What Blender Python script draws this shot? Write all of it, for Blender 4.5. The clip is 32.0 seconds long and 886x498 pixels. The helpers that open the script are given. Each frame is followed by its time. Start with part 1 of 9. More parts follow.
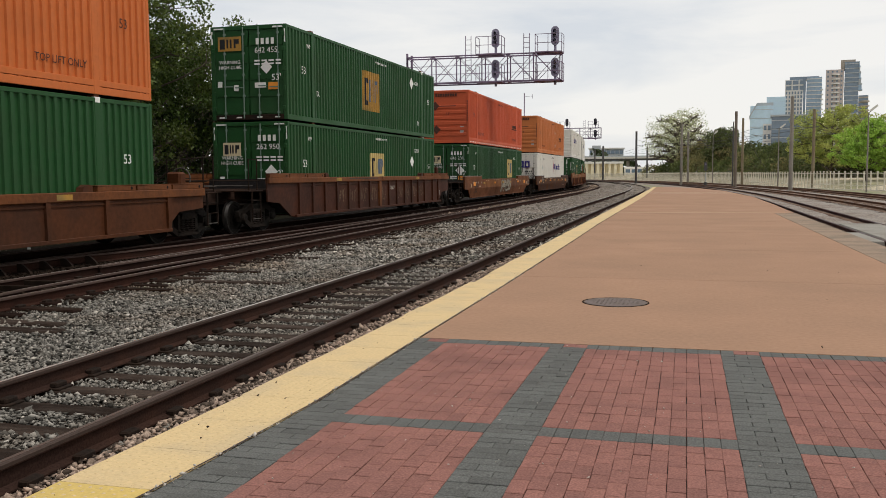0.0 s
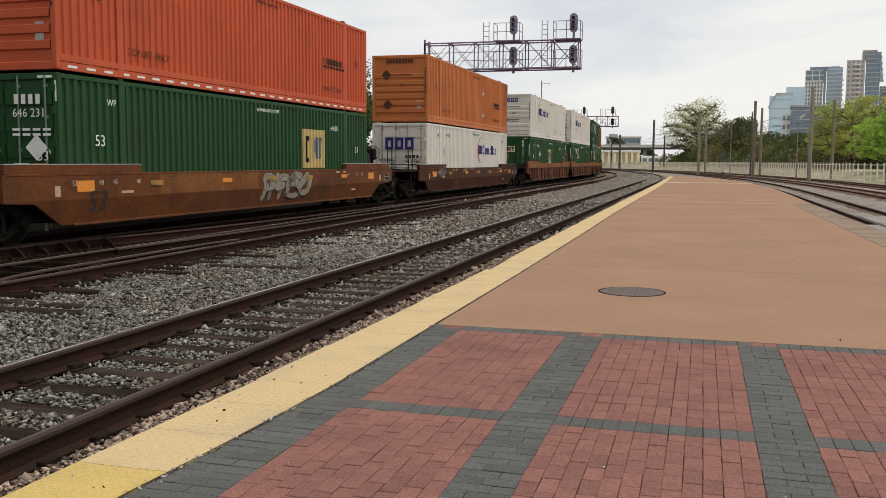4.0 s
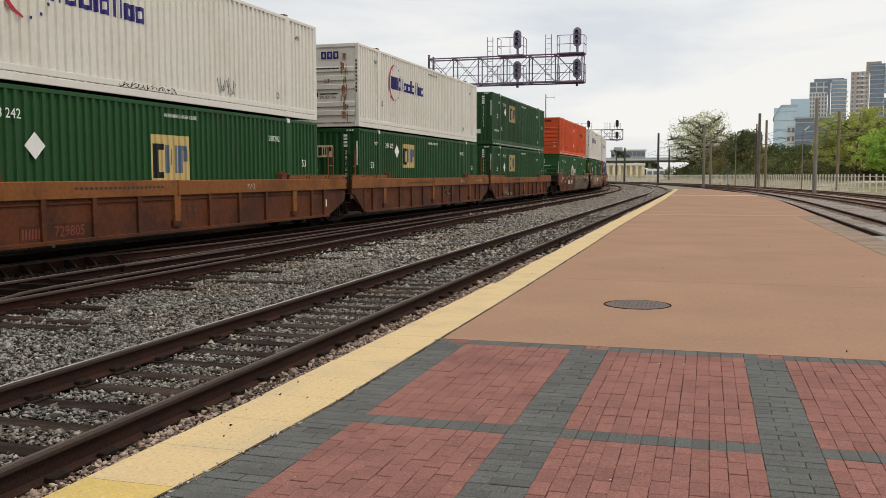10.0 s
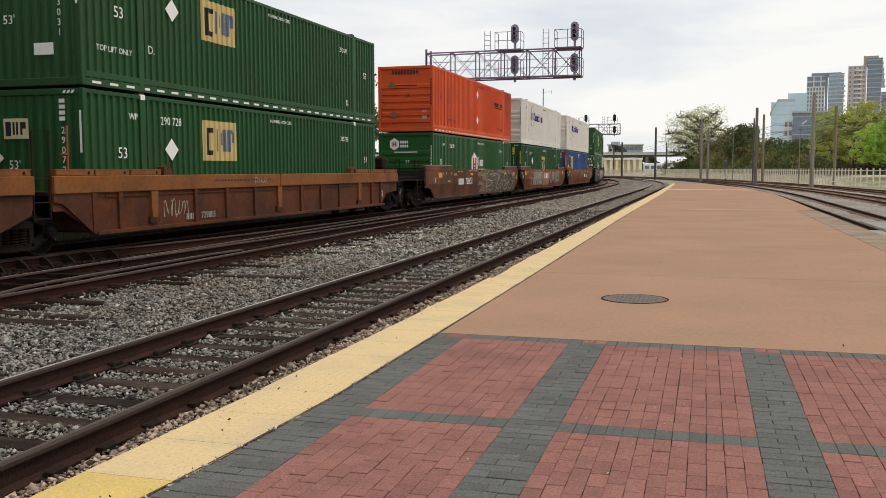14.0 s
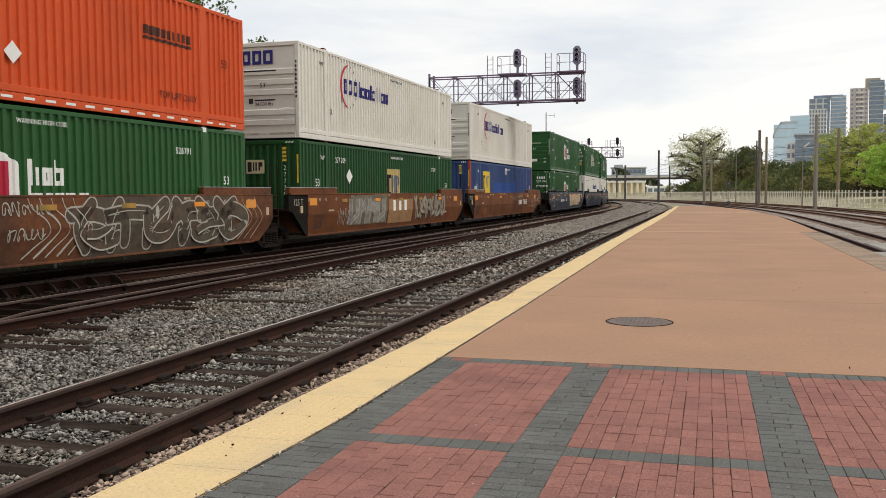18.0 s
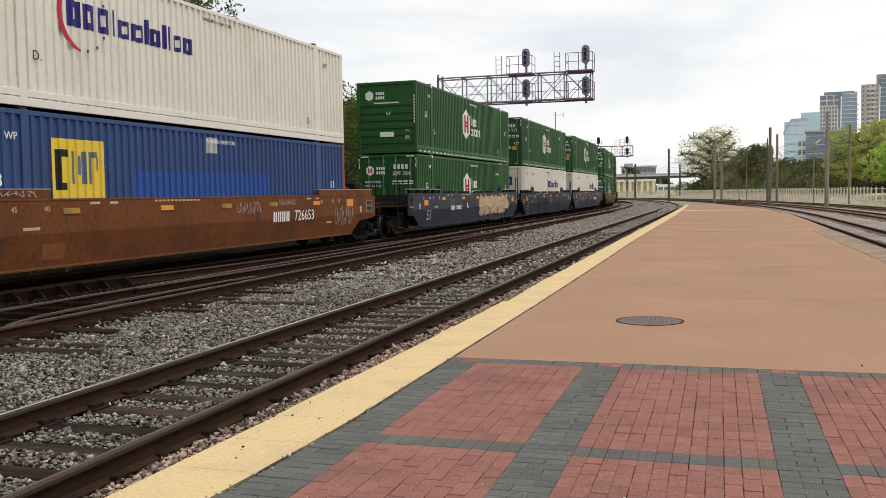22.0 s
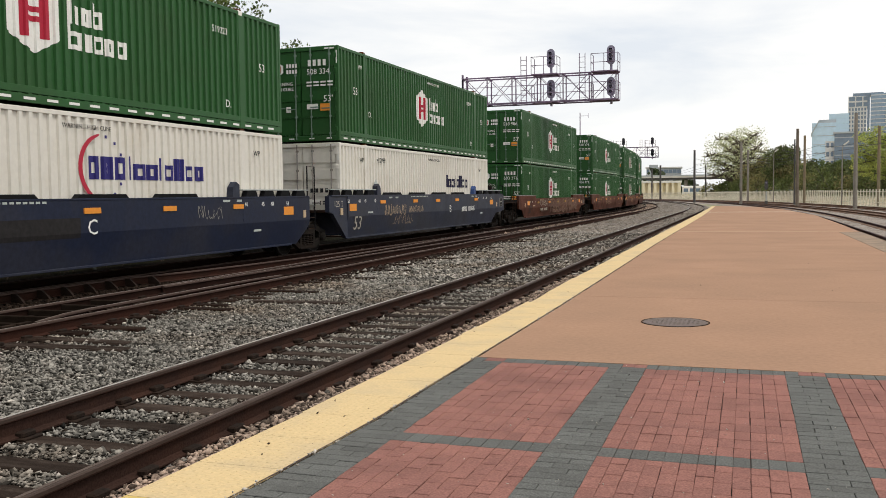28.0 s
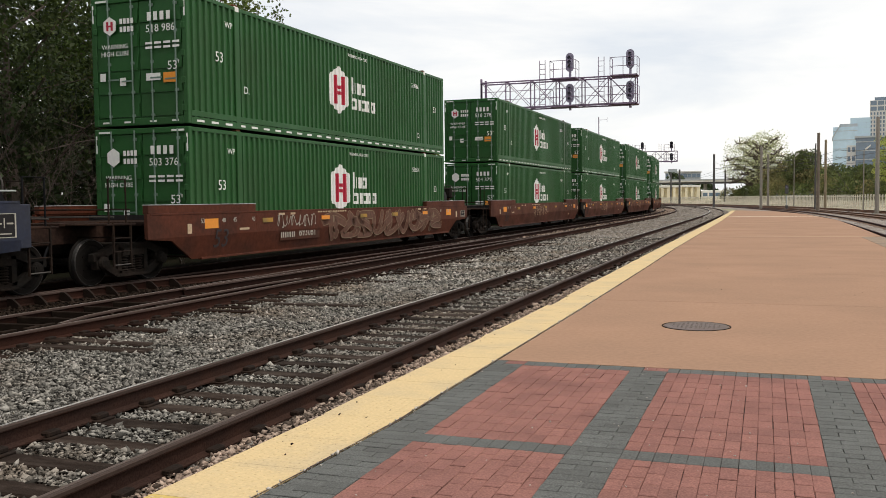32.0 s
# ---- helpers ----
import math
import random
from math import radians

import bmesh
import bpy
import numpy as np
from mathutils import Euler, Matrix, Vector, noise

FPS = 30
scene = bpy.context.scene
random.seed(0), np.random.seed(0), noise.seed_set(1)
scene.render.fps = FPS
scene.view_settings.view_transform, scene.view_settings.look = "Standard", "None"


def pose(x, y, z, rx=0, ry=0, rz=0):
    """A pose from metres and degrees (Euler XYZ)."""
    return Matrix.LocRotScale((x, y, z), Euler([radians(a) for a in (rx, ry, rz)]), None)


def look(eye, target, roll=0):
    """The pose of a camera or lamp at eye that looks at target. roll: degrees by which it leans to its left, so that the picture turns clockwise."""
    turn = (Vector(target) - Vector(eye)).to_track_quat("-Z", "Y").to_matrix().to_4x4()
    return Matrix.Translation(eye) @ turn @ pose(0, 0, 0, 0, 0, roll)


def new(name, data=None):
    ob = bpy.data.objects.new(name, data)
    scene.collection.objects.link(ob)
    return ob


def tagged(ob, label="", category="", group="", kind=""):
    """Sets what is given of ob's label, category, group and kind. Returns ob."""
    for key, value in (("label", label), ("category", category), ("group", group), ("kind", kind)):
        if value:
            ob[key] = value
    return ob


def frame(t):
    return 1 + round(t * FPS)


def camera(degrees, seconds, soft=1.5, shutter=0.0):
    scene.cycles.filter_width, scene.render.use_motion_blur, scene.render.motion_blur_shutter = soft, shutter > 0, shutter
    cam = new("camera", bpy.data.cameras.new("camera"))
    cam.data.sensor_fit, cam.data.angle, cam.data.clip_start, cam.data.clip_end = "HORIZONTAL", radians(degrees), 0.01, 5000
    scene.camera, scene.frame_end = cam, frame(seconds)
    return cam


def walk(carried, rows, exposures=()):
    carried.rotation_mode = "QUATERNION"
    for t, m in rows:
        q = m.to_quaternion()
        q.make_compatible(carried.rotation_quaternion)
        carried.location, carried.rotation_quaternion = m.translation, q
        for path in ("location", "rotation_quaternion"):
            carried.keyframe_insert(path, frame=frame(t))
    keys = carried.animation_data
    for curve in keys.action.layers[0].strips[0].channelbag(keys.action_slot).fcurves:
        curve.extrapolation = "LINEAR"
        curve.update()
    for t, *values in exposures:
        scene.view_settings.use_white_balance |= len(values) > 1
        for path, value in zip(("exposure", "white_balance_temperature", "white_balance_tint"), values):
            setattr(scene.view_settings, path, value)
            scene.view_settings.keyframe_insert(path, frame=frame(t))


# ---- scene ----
# The camera: held by hand on the platform, eye 1.5 m above its paving (time, yaw, pitch, roll, sway in x, y, z).
EYE = 1.5
VIEW = [
    (0, 14.871, -4.684, 0.330, 0.01, 0.01, -0.00),
    (0.5, 14.872, -4.931, 0.092, 0.00, -0.00, 0.00),
    (1, 14.831, -5.043, 0.059, 0.01, 0.00, 0.00),
    (1.5, 15.145, -5.235, 0.087, 0.00, 0.00, 0.00),
    (2, 15.337, -5.304, -0.070, -0.01, 0.00, -0.00),
    (2.5, 15.280, -5.377, -0.177, -0.00, 0.01, 0.00),
    (3, 15.611, -5.278, -0.360, -0.01, 0.01, 0.00),
    (3.5, 15.784, -5.545, -0.356, -0.01, 0.02, 0.00),
    (5.5, 16.089, -5.319, -0.231, -0.01, 0.01, 0.00),
    (6, 16.145, -5.323, -0.075, 0.00, -0.01, 0.00),
    (6.5, 16.170, -5.280, 0.066, 0.01, -0.01, 0.01),
    (7, 16.150, -5.164, -0.082, 0.00, -0.01, 0.00),
    (7.5, 16.003, -4.880, 0.127, 0.01, -0.00, 0.00),
    (8, 16.050, -4.877, 0.018, 0.01, -0.01, -0.00),
    (8.5, 16.296, -5.228, 0.047, 0.01, -0.01, 0.00),
    (9, 16.357, -5.076, 0.006, -0.00, 0.00, -0.00),
    (9.5, 16.210, -4.869, -0.021, -0.00, 0.01, -0.00),
    (10, 16.174, -4.610, 0.080, -0.00, -0.00, 0.00),
    (10.5, 16.197, -4.672, 0.250, 0.00, 0.01, -0.01),
    (11, 16.191, -4.703, 0.189, 0.00, -0.00, -0.00),
    (11.5, 16.236, -4.883, 0.263, -0.00, 0.00, -0.01),
    (12, 16.184, -4.931, 0.243, -0.00, -0.01, 0.00),
    (12.5, 16.220, -4.814, 0.144, -0.00, -0.01, 0.01),
    (13, 16.147, -5.185, 0.014, -0.01, -0.01, 0.00),
    (13.5, 16.232, -4.885, 0.161, 0.00, -0.01, 0.00),
    (14, 16.010, -4.953, 0.108, -0.00, -0.01, 0.00),
    (14.5, 15.881, -4.962, 0.190, 0.01, -0.02, 0.00),
    (16.5, 15.814, -4.886, 0.061, -0.01, -0.01, -0.00),
    (17, 15.910, -4.689, 0.001, 0.00, -0.01, -0.00),
    (17.5, 16.109, -3.989, 0.191, 0.00, -0.01, -0.00),
    (18, 16.230, -3.470, 0.377, -0.00, -0.01, 0.00),
    (18.5, 16.134, -3.037, 0.829, 0.01, 0.00, -0.00),
    (19, 15.998, -2.833, 0.867, 0.01, -0.00, -0.00),
    (19.5, 15.941, -2.842, 0.780, 0.01, -0.01, 0.00),
    (20, 16.074, -2.899, 0.738, 0.01, -0.02, 0.00),
    (20.5, 16.232, -2.994, 0.770, 0.01, -0.02, -0.00),
    (21, 16.336, -3.453, 0.435, 0.00, -0.01, -0.00),
    (21.5, 16.484, -3.233, 0.985, 0.01, -0.02, -0.00),
    (22, 16.845, -3.427, 0.904, 0.01, -0.00, -0.00),
    (22.5, 16.731, -3.447, 0.829, 0.00, -0.02, 0.00),
    (23, 17.092, -3.762, 0.803, 0.01, -0.01, -0.00),
    (23.5, 17.274, -3.558, 0.996, -0.00, 0.00, -0.01),
    (24, 17.598, -3.482, 0.747, -0.00, -0.01, -0.00),
    (24.5, 17.896, -2.991, 0.852, -0.00, -0.02, 0.00),
    (25, 17.740, -2.618, 0.820, -0.00, -0.00, -0.00),
    (25.5, 17.844, -2.868, 0.759, -0.00, -0.01, -0.00),
    (27.5, 18.208, -3.206, 0.850, 0.01, -0.01, -0.01),
    (28, 18.342, -3.364, 0.693, -0.00, -0.01, -0.01),
    (28.5, 18.496, -3.444, 0.782, -0.00, 0.01, -0.01),
    (29, 18.389, -3.466, 0.706, -0.00, -0.01, -0.01),
    (29.5, 18.458, -3.641, 0.496, -0.01, 0.00, -0.01),
    (30, 18.882, -3.816, 0.551, -0.00, -0.02, -0.00),
    (30.5, 19.286, -3.645, 0.099, -0.02, -0.01, -0.01),
    (31, 18.620, -4.245, -0.220, -0.03, -0.04, -0.02),
    (31.5, 19.433, -3.961, 0.145, -0.03, -0.04, -0.02),
    (32, 19.467, -3.097, 0.603, -0.02, -0.04, -0.02),]
cam = camera(51.84, 32.0, soft=0.65)
walk(cam, [(t, pose(x, y, EYE + z, 90 + pitch, roll, yaw)) for t, yaw, pitch, roll, x, y, z in VIEW],
     exposures=((0, -0.10), (9, -0.08), (13.5, 0.0), (16.5, 0.06), (18.5, 0.08), (21.5, 0.10), (24, 0.14), (32, 0.13)))

# ---- light: a bright overcast sky ----
SUN_EL, SUN_AZ = radians(64), radians(98)
world = bpy.data.worlds.new("world")
scene.world = world
world.use_nodes = True
wt = world.node_tree
for n in list(wt.nodes):
    wt.nodes.remove(n)


def wnode(kind, **kw):
    n = wt.nodes.new(kind)
    for k, val in kw.items():
        n.inputs[k].default_value = val
    return n


w_out, w_bg = wt.nodes.new("ShaderNodeOutputWorld"), wt.nodes.new("ShaderNodeBackground")
w_sky = wt.nodes.new("ShaderNodeTexSky")
w_sky.sky_type, w_sky.sun_disc, w_sky.sun_elevation, w_sky.sun_rotation = "NISHITA", False, SUN_EL, SUN_AZ
w_dim = wt.nodes.new("ShaderNodeVectorMath")
w_dim.operation = "SCALE"
w_dim.inputs["Scale"].default_value = 0.10
w_co = wt.nodes.new("ShaderNodeTexCoord")
w_map = wt.nodes.new("ShaderNodeMapping")
w_map.inputs["Scale"].default_value = (1.2, 1.2, 7.0)
w_map.inputs["Rotation"].default_value = (0.05, 0.1, 0.4)
w_noise = wnode("ShaderNodeTexNoise", Scale=1.7, Detail=6.0, Roughness=0.55, Distortion=0.35)
w_ramp = wt.nodes.new("ShaderNodeValToRGB")
w_ramp.color_ramp.elements[0].position, w_ramp.color_ramp.elements[0].color = 0.36, (0.775, 0.81, 0.855, 1)
w_ramp.color_ramp.elements[1].position, w_ramp.color_ramp.elements[1].color = 0.58, (1.03, 1.01, 0.975, 1)
w_mix = wt.nodes.new("ShaderNodeMix")
w_mix.data_type = "RGBA"
w_mix.inputs["Factor"].default_value = 0.9
wt.links.new(w_co.outputs["Generated"], w_map.inputs["Vector"])
wt.links.new(w_map.outputs[0], w_noise.inputs["Vector"])
wt.links.new(w_noise.outputs["Fac"], w_ramp.inputs["Fac"])
wt.links.new(w_sky.outputs["Color"], w_dim.inputs[0])
wt.links.new(w_dim.outputs[0], w_mix.inputs["A"])
wt.links.new(w_ramp.outputs["Color"], w_mix.inputs["B"])
wt.links.new(w_mix.outputs["Result"], w_bg.inputs["Color"])
w_bg.inputs["Strength"].default_value = 1.0
wt.links.new(w_bg.outputs[0], w_out.inputs["Surface"])

sun = new("sun", bpy.data.lights.new("sun", "SUN"))
sun.data.energy, sun.data.angle, sun.data.color = 1.8, radians(14), (1.0, 0.95, 0.88)
sun.matrix_world = look((math.sin(SUN_AZ) * math.cos(SUN_EL) * 50, math.cos(SUN_AZ) * math.cos(SUN_EL) * 50, math.sin(SUN_EL) * 50), (0, 0, 0))


# ---- materials ----
def mat(name, color, rough=0.7, metal=0.0, vary=0.25, grain=30.0, stain=0.8, bump=0.15, second=None, amount=0.5,
        island=0.0, objrand=0.0, spec=0.2, depth=0.01, edge=(0.45, 0.62), stretch=(1, 1, 1)):
    """A procedural surface: base colour, fine grain, larger stains towards a second colour, bump."""
    m = bpy.data.materials.new(name)
    m.use_nodes = True
    nt = m.node_tree
    bsdf = nt.nodes["Principled BSDF"]
    bsdf.inputs["Roughness"].default_value, bsdf.inputs["Metallic"].default_value = rough, metal
    bsdf.inputs["Specular IOR Level"].default_value = spec
    co, mp = nt.nodes.new("ShaderNodeTexCoord"), nt.nodes.new("ShaderNodeMapping")
    mp.inputs["Scale"].default_value = stretch
    nt.links.new(co.outputs["Object"], mp.inputs["Vector"])
    if objrand:
        info, far_off = nt.nodes.new("ShaderNodeObjectInfo"), nt.nodes.new("ShaderNodeVectorMath")
        far_off.operation = "SCALE"
        far_off.inputs[0].default_value = (37.0, 53.0, 19.0)
        nt.links.new(info.outputs["Random"], far_off.inputs["Scale"])
        nt.links.new(far_off.outputs[0], mp.inputs["Location"])

    def noise_tex(scale, detail=4.0):
        n = nt.nodes.new("ShaderNodeTexNoise")
        n.inputs["Scale"].default_value, n.inputs["Detail"].default_value, n.inputs["Roughness"].default_value = scale, detail, 0.6
        nt.links.new(mp.outputs[0], n.inputs["Vector"])
        return n.outputs["Fac"]

    def mixed(kind, fac, a, b):
        n = nt.nodes.new("ShaderNodeMix")
        n.data_type, n.blend_type = "RGBA", kind
        for key, val in (("Factor", fac), ("A", a), ("B", b)):
            if isinstance(val, (int, float)):
                n.inputs[key].default_value = val
            elif isinstance(val, tuple):
                n.inputs[key].default_value = (*val, 1)
            else:
                nt.links.new(val, n.inputs[key])
        return n.outputs["Result"]

    def span(src, lo, hi, a, b):
        n = nt.nodes.new("ShaderNodeMapRange")
        n.inputs["From Min"].default_value, n.inputs["From Max"].default_value = lo, hi
        n.inputs["To Min"].default_value, n.inputs["To Max"].default_value = a, b
        nt.links.new(src, n.inputs["Value"])
        return n.outputs["Result"]

    fine, wide = noise_tex(grain), noise_tex(stain, 6.0)
    col = color
    if second is not None:
        col = mixed("MIX", span(wide, edge[0], edge[1], 0.0, amount), color, second)
    grey = nt.nodes.new("ShaderNodeCombineColor")
    g = span(fine, 0.3, 0.7, 1 - vary, 1 + vary)
    for c in ("Red", "Green", "Blue"):
        nt.links.new(g, grey.inputs[c])
    col = mixed("MULTIPLY", 1.0, col, grey.outputs["Color"])
    for on, kind, out in ((island, "ShaderNodeNewGeometry", "Random Per Island"), (objrand, "ShaderNodeObjectInfo", "Random")):
        if on:
            src = nt.nodes.new(kind)
            gr = nt.nodes.new("ShaderNodeCombineColor")
            gv = span(src.outputs[out], 0, 1, 1 - on, 1 + on)
            for c in ("Red", "Green", "Blue"):
                nt.links.new(gv, gr.inputs[c])
            col = mixed("MULTIPLY", 1.0, col, gr.outputs["Color"])
    if isinstance(col, tuple):
        bsdf.inputs["Base Color"].default_value = (*col, 1)
    else:
        nt.links.new(col, bsdf.inputs["Base Color"])
    nt.links.new(span(wide, 0.3, 0.7, max(rough - 0.12, 0.02), min(rough + 0.12, 1)), bsdf.inputs["Roughness"])
    if bump:
        b = nt.nodes.new("ShaderNodeBump")
        b.inputs["Strength"].default_value, b.inputs["Distance"].default_value = bump, depth
        nt.links.new(fine, b.inputs["Height"])
        nt.links.new(b.outputs["Normal"], bsdf.inputs["Normal"])
    return m


MAT = {}


def use(name, *a, **k):
    MAT[name] = mat(name, *a, **k)
    return MAT[name]


use("concrete_tan", (0.340, 0.203, 0.131), 0.85, vary=0.085, grain=20, stain=0.45, second=(0.255, 0.165, 0.115), amount=0.75, edge=(0.32, 0.78), bump=0.04, spec=0.04)
use("concrete_grey", (0.27, 0.255, 0.225), 0.9, vary=0.15, grain=40, stain=0.6, second=(0.17, 0.145, 0.115), spec=0.04)
use("concrete_pale", (0.66, 0.55, 0.44), 0.85, vary=0.08, grain=40, stain=0.6, spec=0.04)
use("concrete_light", (0.385, 0.250, 0.168), 0.85, vary=0.08, grain=40, stain=0.6, spec=0.04)
use("kerb", (0.28, 0.205, 0.15), 0.9, vary=0.15, grain=30, stain=0.9, second=(0.19, 0.155, 0.12), amount=0.8, spec=0.04)
use("mortar", (0.058, 0.042, 0.036), 0.95, vary=0.2, grain=80)
use("brick_red", (0.254, 0.120, 0.098), 0.9, vary=0.30, grain=85, stain=1.6, second=(0.190, 0.094, 0.080), amount=0.9, edge=(0.42, 0.66), island=0.06, bump=0.4, depth=0.004, spec=0.05)
use("brace_black", (0.016, 0.011, 0.008), 0.95, spec=0.03, vary=0.3, grain=14, stain=1.5, second=(0.035, 0.024, 0.018))
use("brick_dark", (0.112, 0.113, 0.106), 0.85, spec=0.06, vary=0.36, grain=90, stain=1.5, second=(0.090, 0.089, 0.083), amount=0.6, island=0.09)
use("brick_red_loose", (0.254, 0.120, 0.098), 0.9, vary=0.30, grain=85, stain=1.6, second=(0.190, 0.094, 0.080), amount=0.9, edge=(0.42, 0.66), objrand=0.06, bump=0.4, depth=0.004, spec=0.05)
use("brick_dark_loose", (0.112, 0.113, 0.106), 0.85, spec=0.06, vary=0.36, grain=90, stain=1.5, second=(0.090, 0.089, 0.083), amount=0.6, objrand=0.09)
use("yellow", (0.57, 0.41, 0.135), 0.8, vary=0.10, grain=50, stain=1.8, second=(0.50, 0.37, 0.13), amount=0.8, spec=0.06)
use("yellow_pale", (0.58, 0.435, 0.235), 0.85, vary=0.10, grain=50, stain=1.8, second=(0.50, 0.39, 0.235), amount=0.8, spec=0.05)
use("ballast", (0.090, 0.068, 0.053), 0.95, vary=0.95, grain=22, stain=1.4, second=(0.055, 0.040, 0.031), amount=0.85, bump=1.0, depth=0.04, spec=0.05)
# Dirty bed whose colour also holds the shade beneath the train.
use("ballast_dirty_shade", (0.0105, 0.0072, 0.0056), 0.95, vary=0.85, grain=24, stain=0.5, second=(0.009, 0.007, 0.006), amount=0.6, bump=1.0, depth=0.04, spec=0.05)
use("stone", (0.172, 0.160, 0.140), 0.9, vary=0.35, grain=40, stain=0.5, second=(0.15, 0.118, 0.09), amount=0.8, island=0.9, spec=0.05)
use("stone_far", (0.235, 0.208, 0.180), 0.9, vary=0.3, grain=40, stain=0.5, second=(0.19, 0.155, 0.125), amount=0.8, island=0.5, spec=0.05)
# Dirty stones, blackened further to paint the same under-train shade.
use("stone_dirty_shade", (0.019, 0.0132, 0.0095), 0.9, vary=0.3, grain=40, stain=0.5, second=(0.024, 0.0165, 0.012), amount=0.7, island=0.7, spec=0.04)
use("tie", (0.025, 0.017, 0.013), 0.9, objrand=0.35, vary=0.35, grain=25, stain=1.5, second=(0.07, 0.053, 0.043), amount=0.6, bump=0.5, stretch=(1, 5, 5), spec=0.05)
use("rail", (0.038, 0.0165, 0.0115), 0.85, 0.0, vary=0.3, grain=60, stain=2.0, second=(0.026, 0.016, 0.012), spec=0.04)
use("rail_near", (0.036, 0.020, 0.0155), 0.85, 0.0, vary=0.35, grain=60, stain=2.0, second=(0.058, 0.028, 0.019), spec=0.04)
use("rail_dark", (0.025, 0.0118, 0.0085), 0.85, 0.0, vary=0.3, grain=60, stain=2.0, second=(0.018, 0.011, 0.009), spec=0.04)
use("rail_rust", (0.085, 0.044, 0.028), 0.85, 0.0, vary=0.35, grain=60, stain=0.4, second=(0.17, 0.08, 0.04), spec=0.05)
use("rail_head", (0.052, 0.035, 0.028), 0.6, 0.0, vary=0.15, grain=40, stain=1.0, spec=0.1)
use("rail_head_dark", (0.070, 0.048, 0.040), 0.7, 0.0, vary=0.2, grain=40, stain=1.0, spec=0.05)
use("rail_shine", (0.62, 0.58, 0.54), 0.3, 0.7, vary=0.15, grain=40, stain=1.0)
use("rail_dull", (0.090, 0.062, 0.050), 0.5, 0.2, vary=0.15, grain=40, stain=1.0)
use("rail_worn", (0.31, 0.26, 0.235), 0.4, 0.5, vary=0.2, grain=40, stain=0.7, second=(0.12, 0.09, 0.07), amount=0.9)
use("rail_plum", (0.040, 0.022, 0.024), 0.8, 0.0, vary=0.3, grain=60, stain=2.0, second=(0.10, 0.045, 0.028), spec=0.04)
use("rail_head_plum", (0.060, 0.036, 0.036), 0.6, 0.1, vary=0.2, grain=40, stain=1.0, second=(0.12, 0.06, 0.04))
use("stone_white", (0.42, 0.38, 0.33), 0.85, vary=0.2, grain=40, stain=0.5, island=0.3, spec=0.05)
use("stone_tan", (0.27, 0.20, 0.155), 0.9, vary=0.35, grain=40, stain=0.5, second=(0.19, 0.15, 0.12), amount=0.7, island=0.8, spec=0.05)
use("tie_dark", (0.0165, 0.0090, 0.0066), 0.95, objrand=0.3, vary=0.35, grain=25, stain=1.5, second=(0.035, 0.024, 0.018), amount=0.6, bump=0.5, spec=0.03)
use("rail_head_rusty", (0.125, 0.068, 0.044), 0.6, 0.1, vary=0.25, grain=40, stain=0.4, second=(0.22, 0.11, 0.06))
use("iron", (0.022, 0.016, 0.013), 0.85, 0.0, vary=0.3, grain=40, stain=2.0, second=(0.04, 0.022, 0.014), spec=0.04)
use("earth", (0.27, 0.235, 0.165), 0.95, vary=0.3, grain=3, stain=0.15, second=(0.17, 0.19, 0.09), amount=0.9, bump=0.4, depth=0.05)
use("dust", (0.52, 0.44, 0.33), 0.95, vary=0.25, grain=6, stain=0.12, second=(0.19, 0.19, 0.10), amount=0.9, spec=0.04)
use("gravel", (0.255, 0.225, 0.198), 0.95, spec=0.04, vary=0.6, grain=14, stain=0.6, second=(0.15, 0.105, 0.075), bump=0.7, depth=0.03)


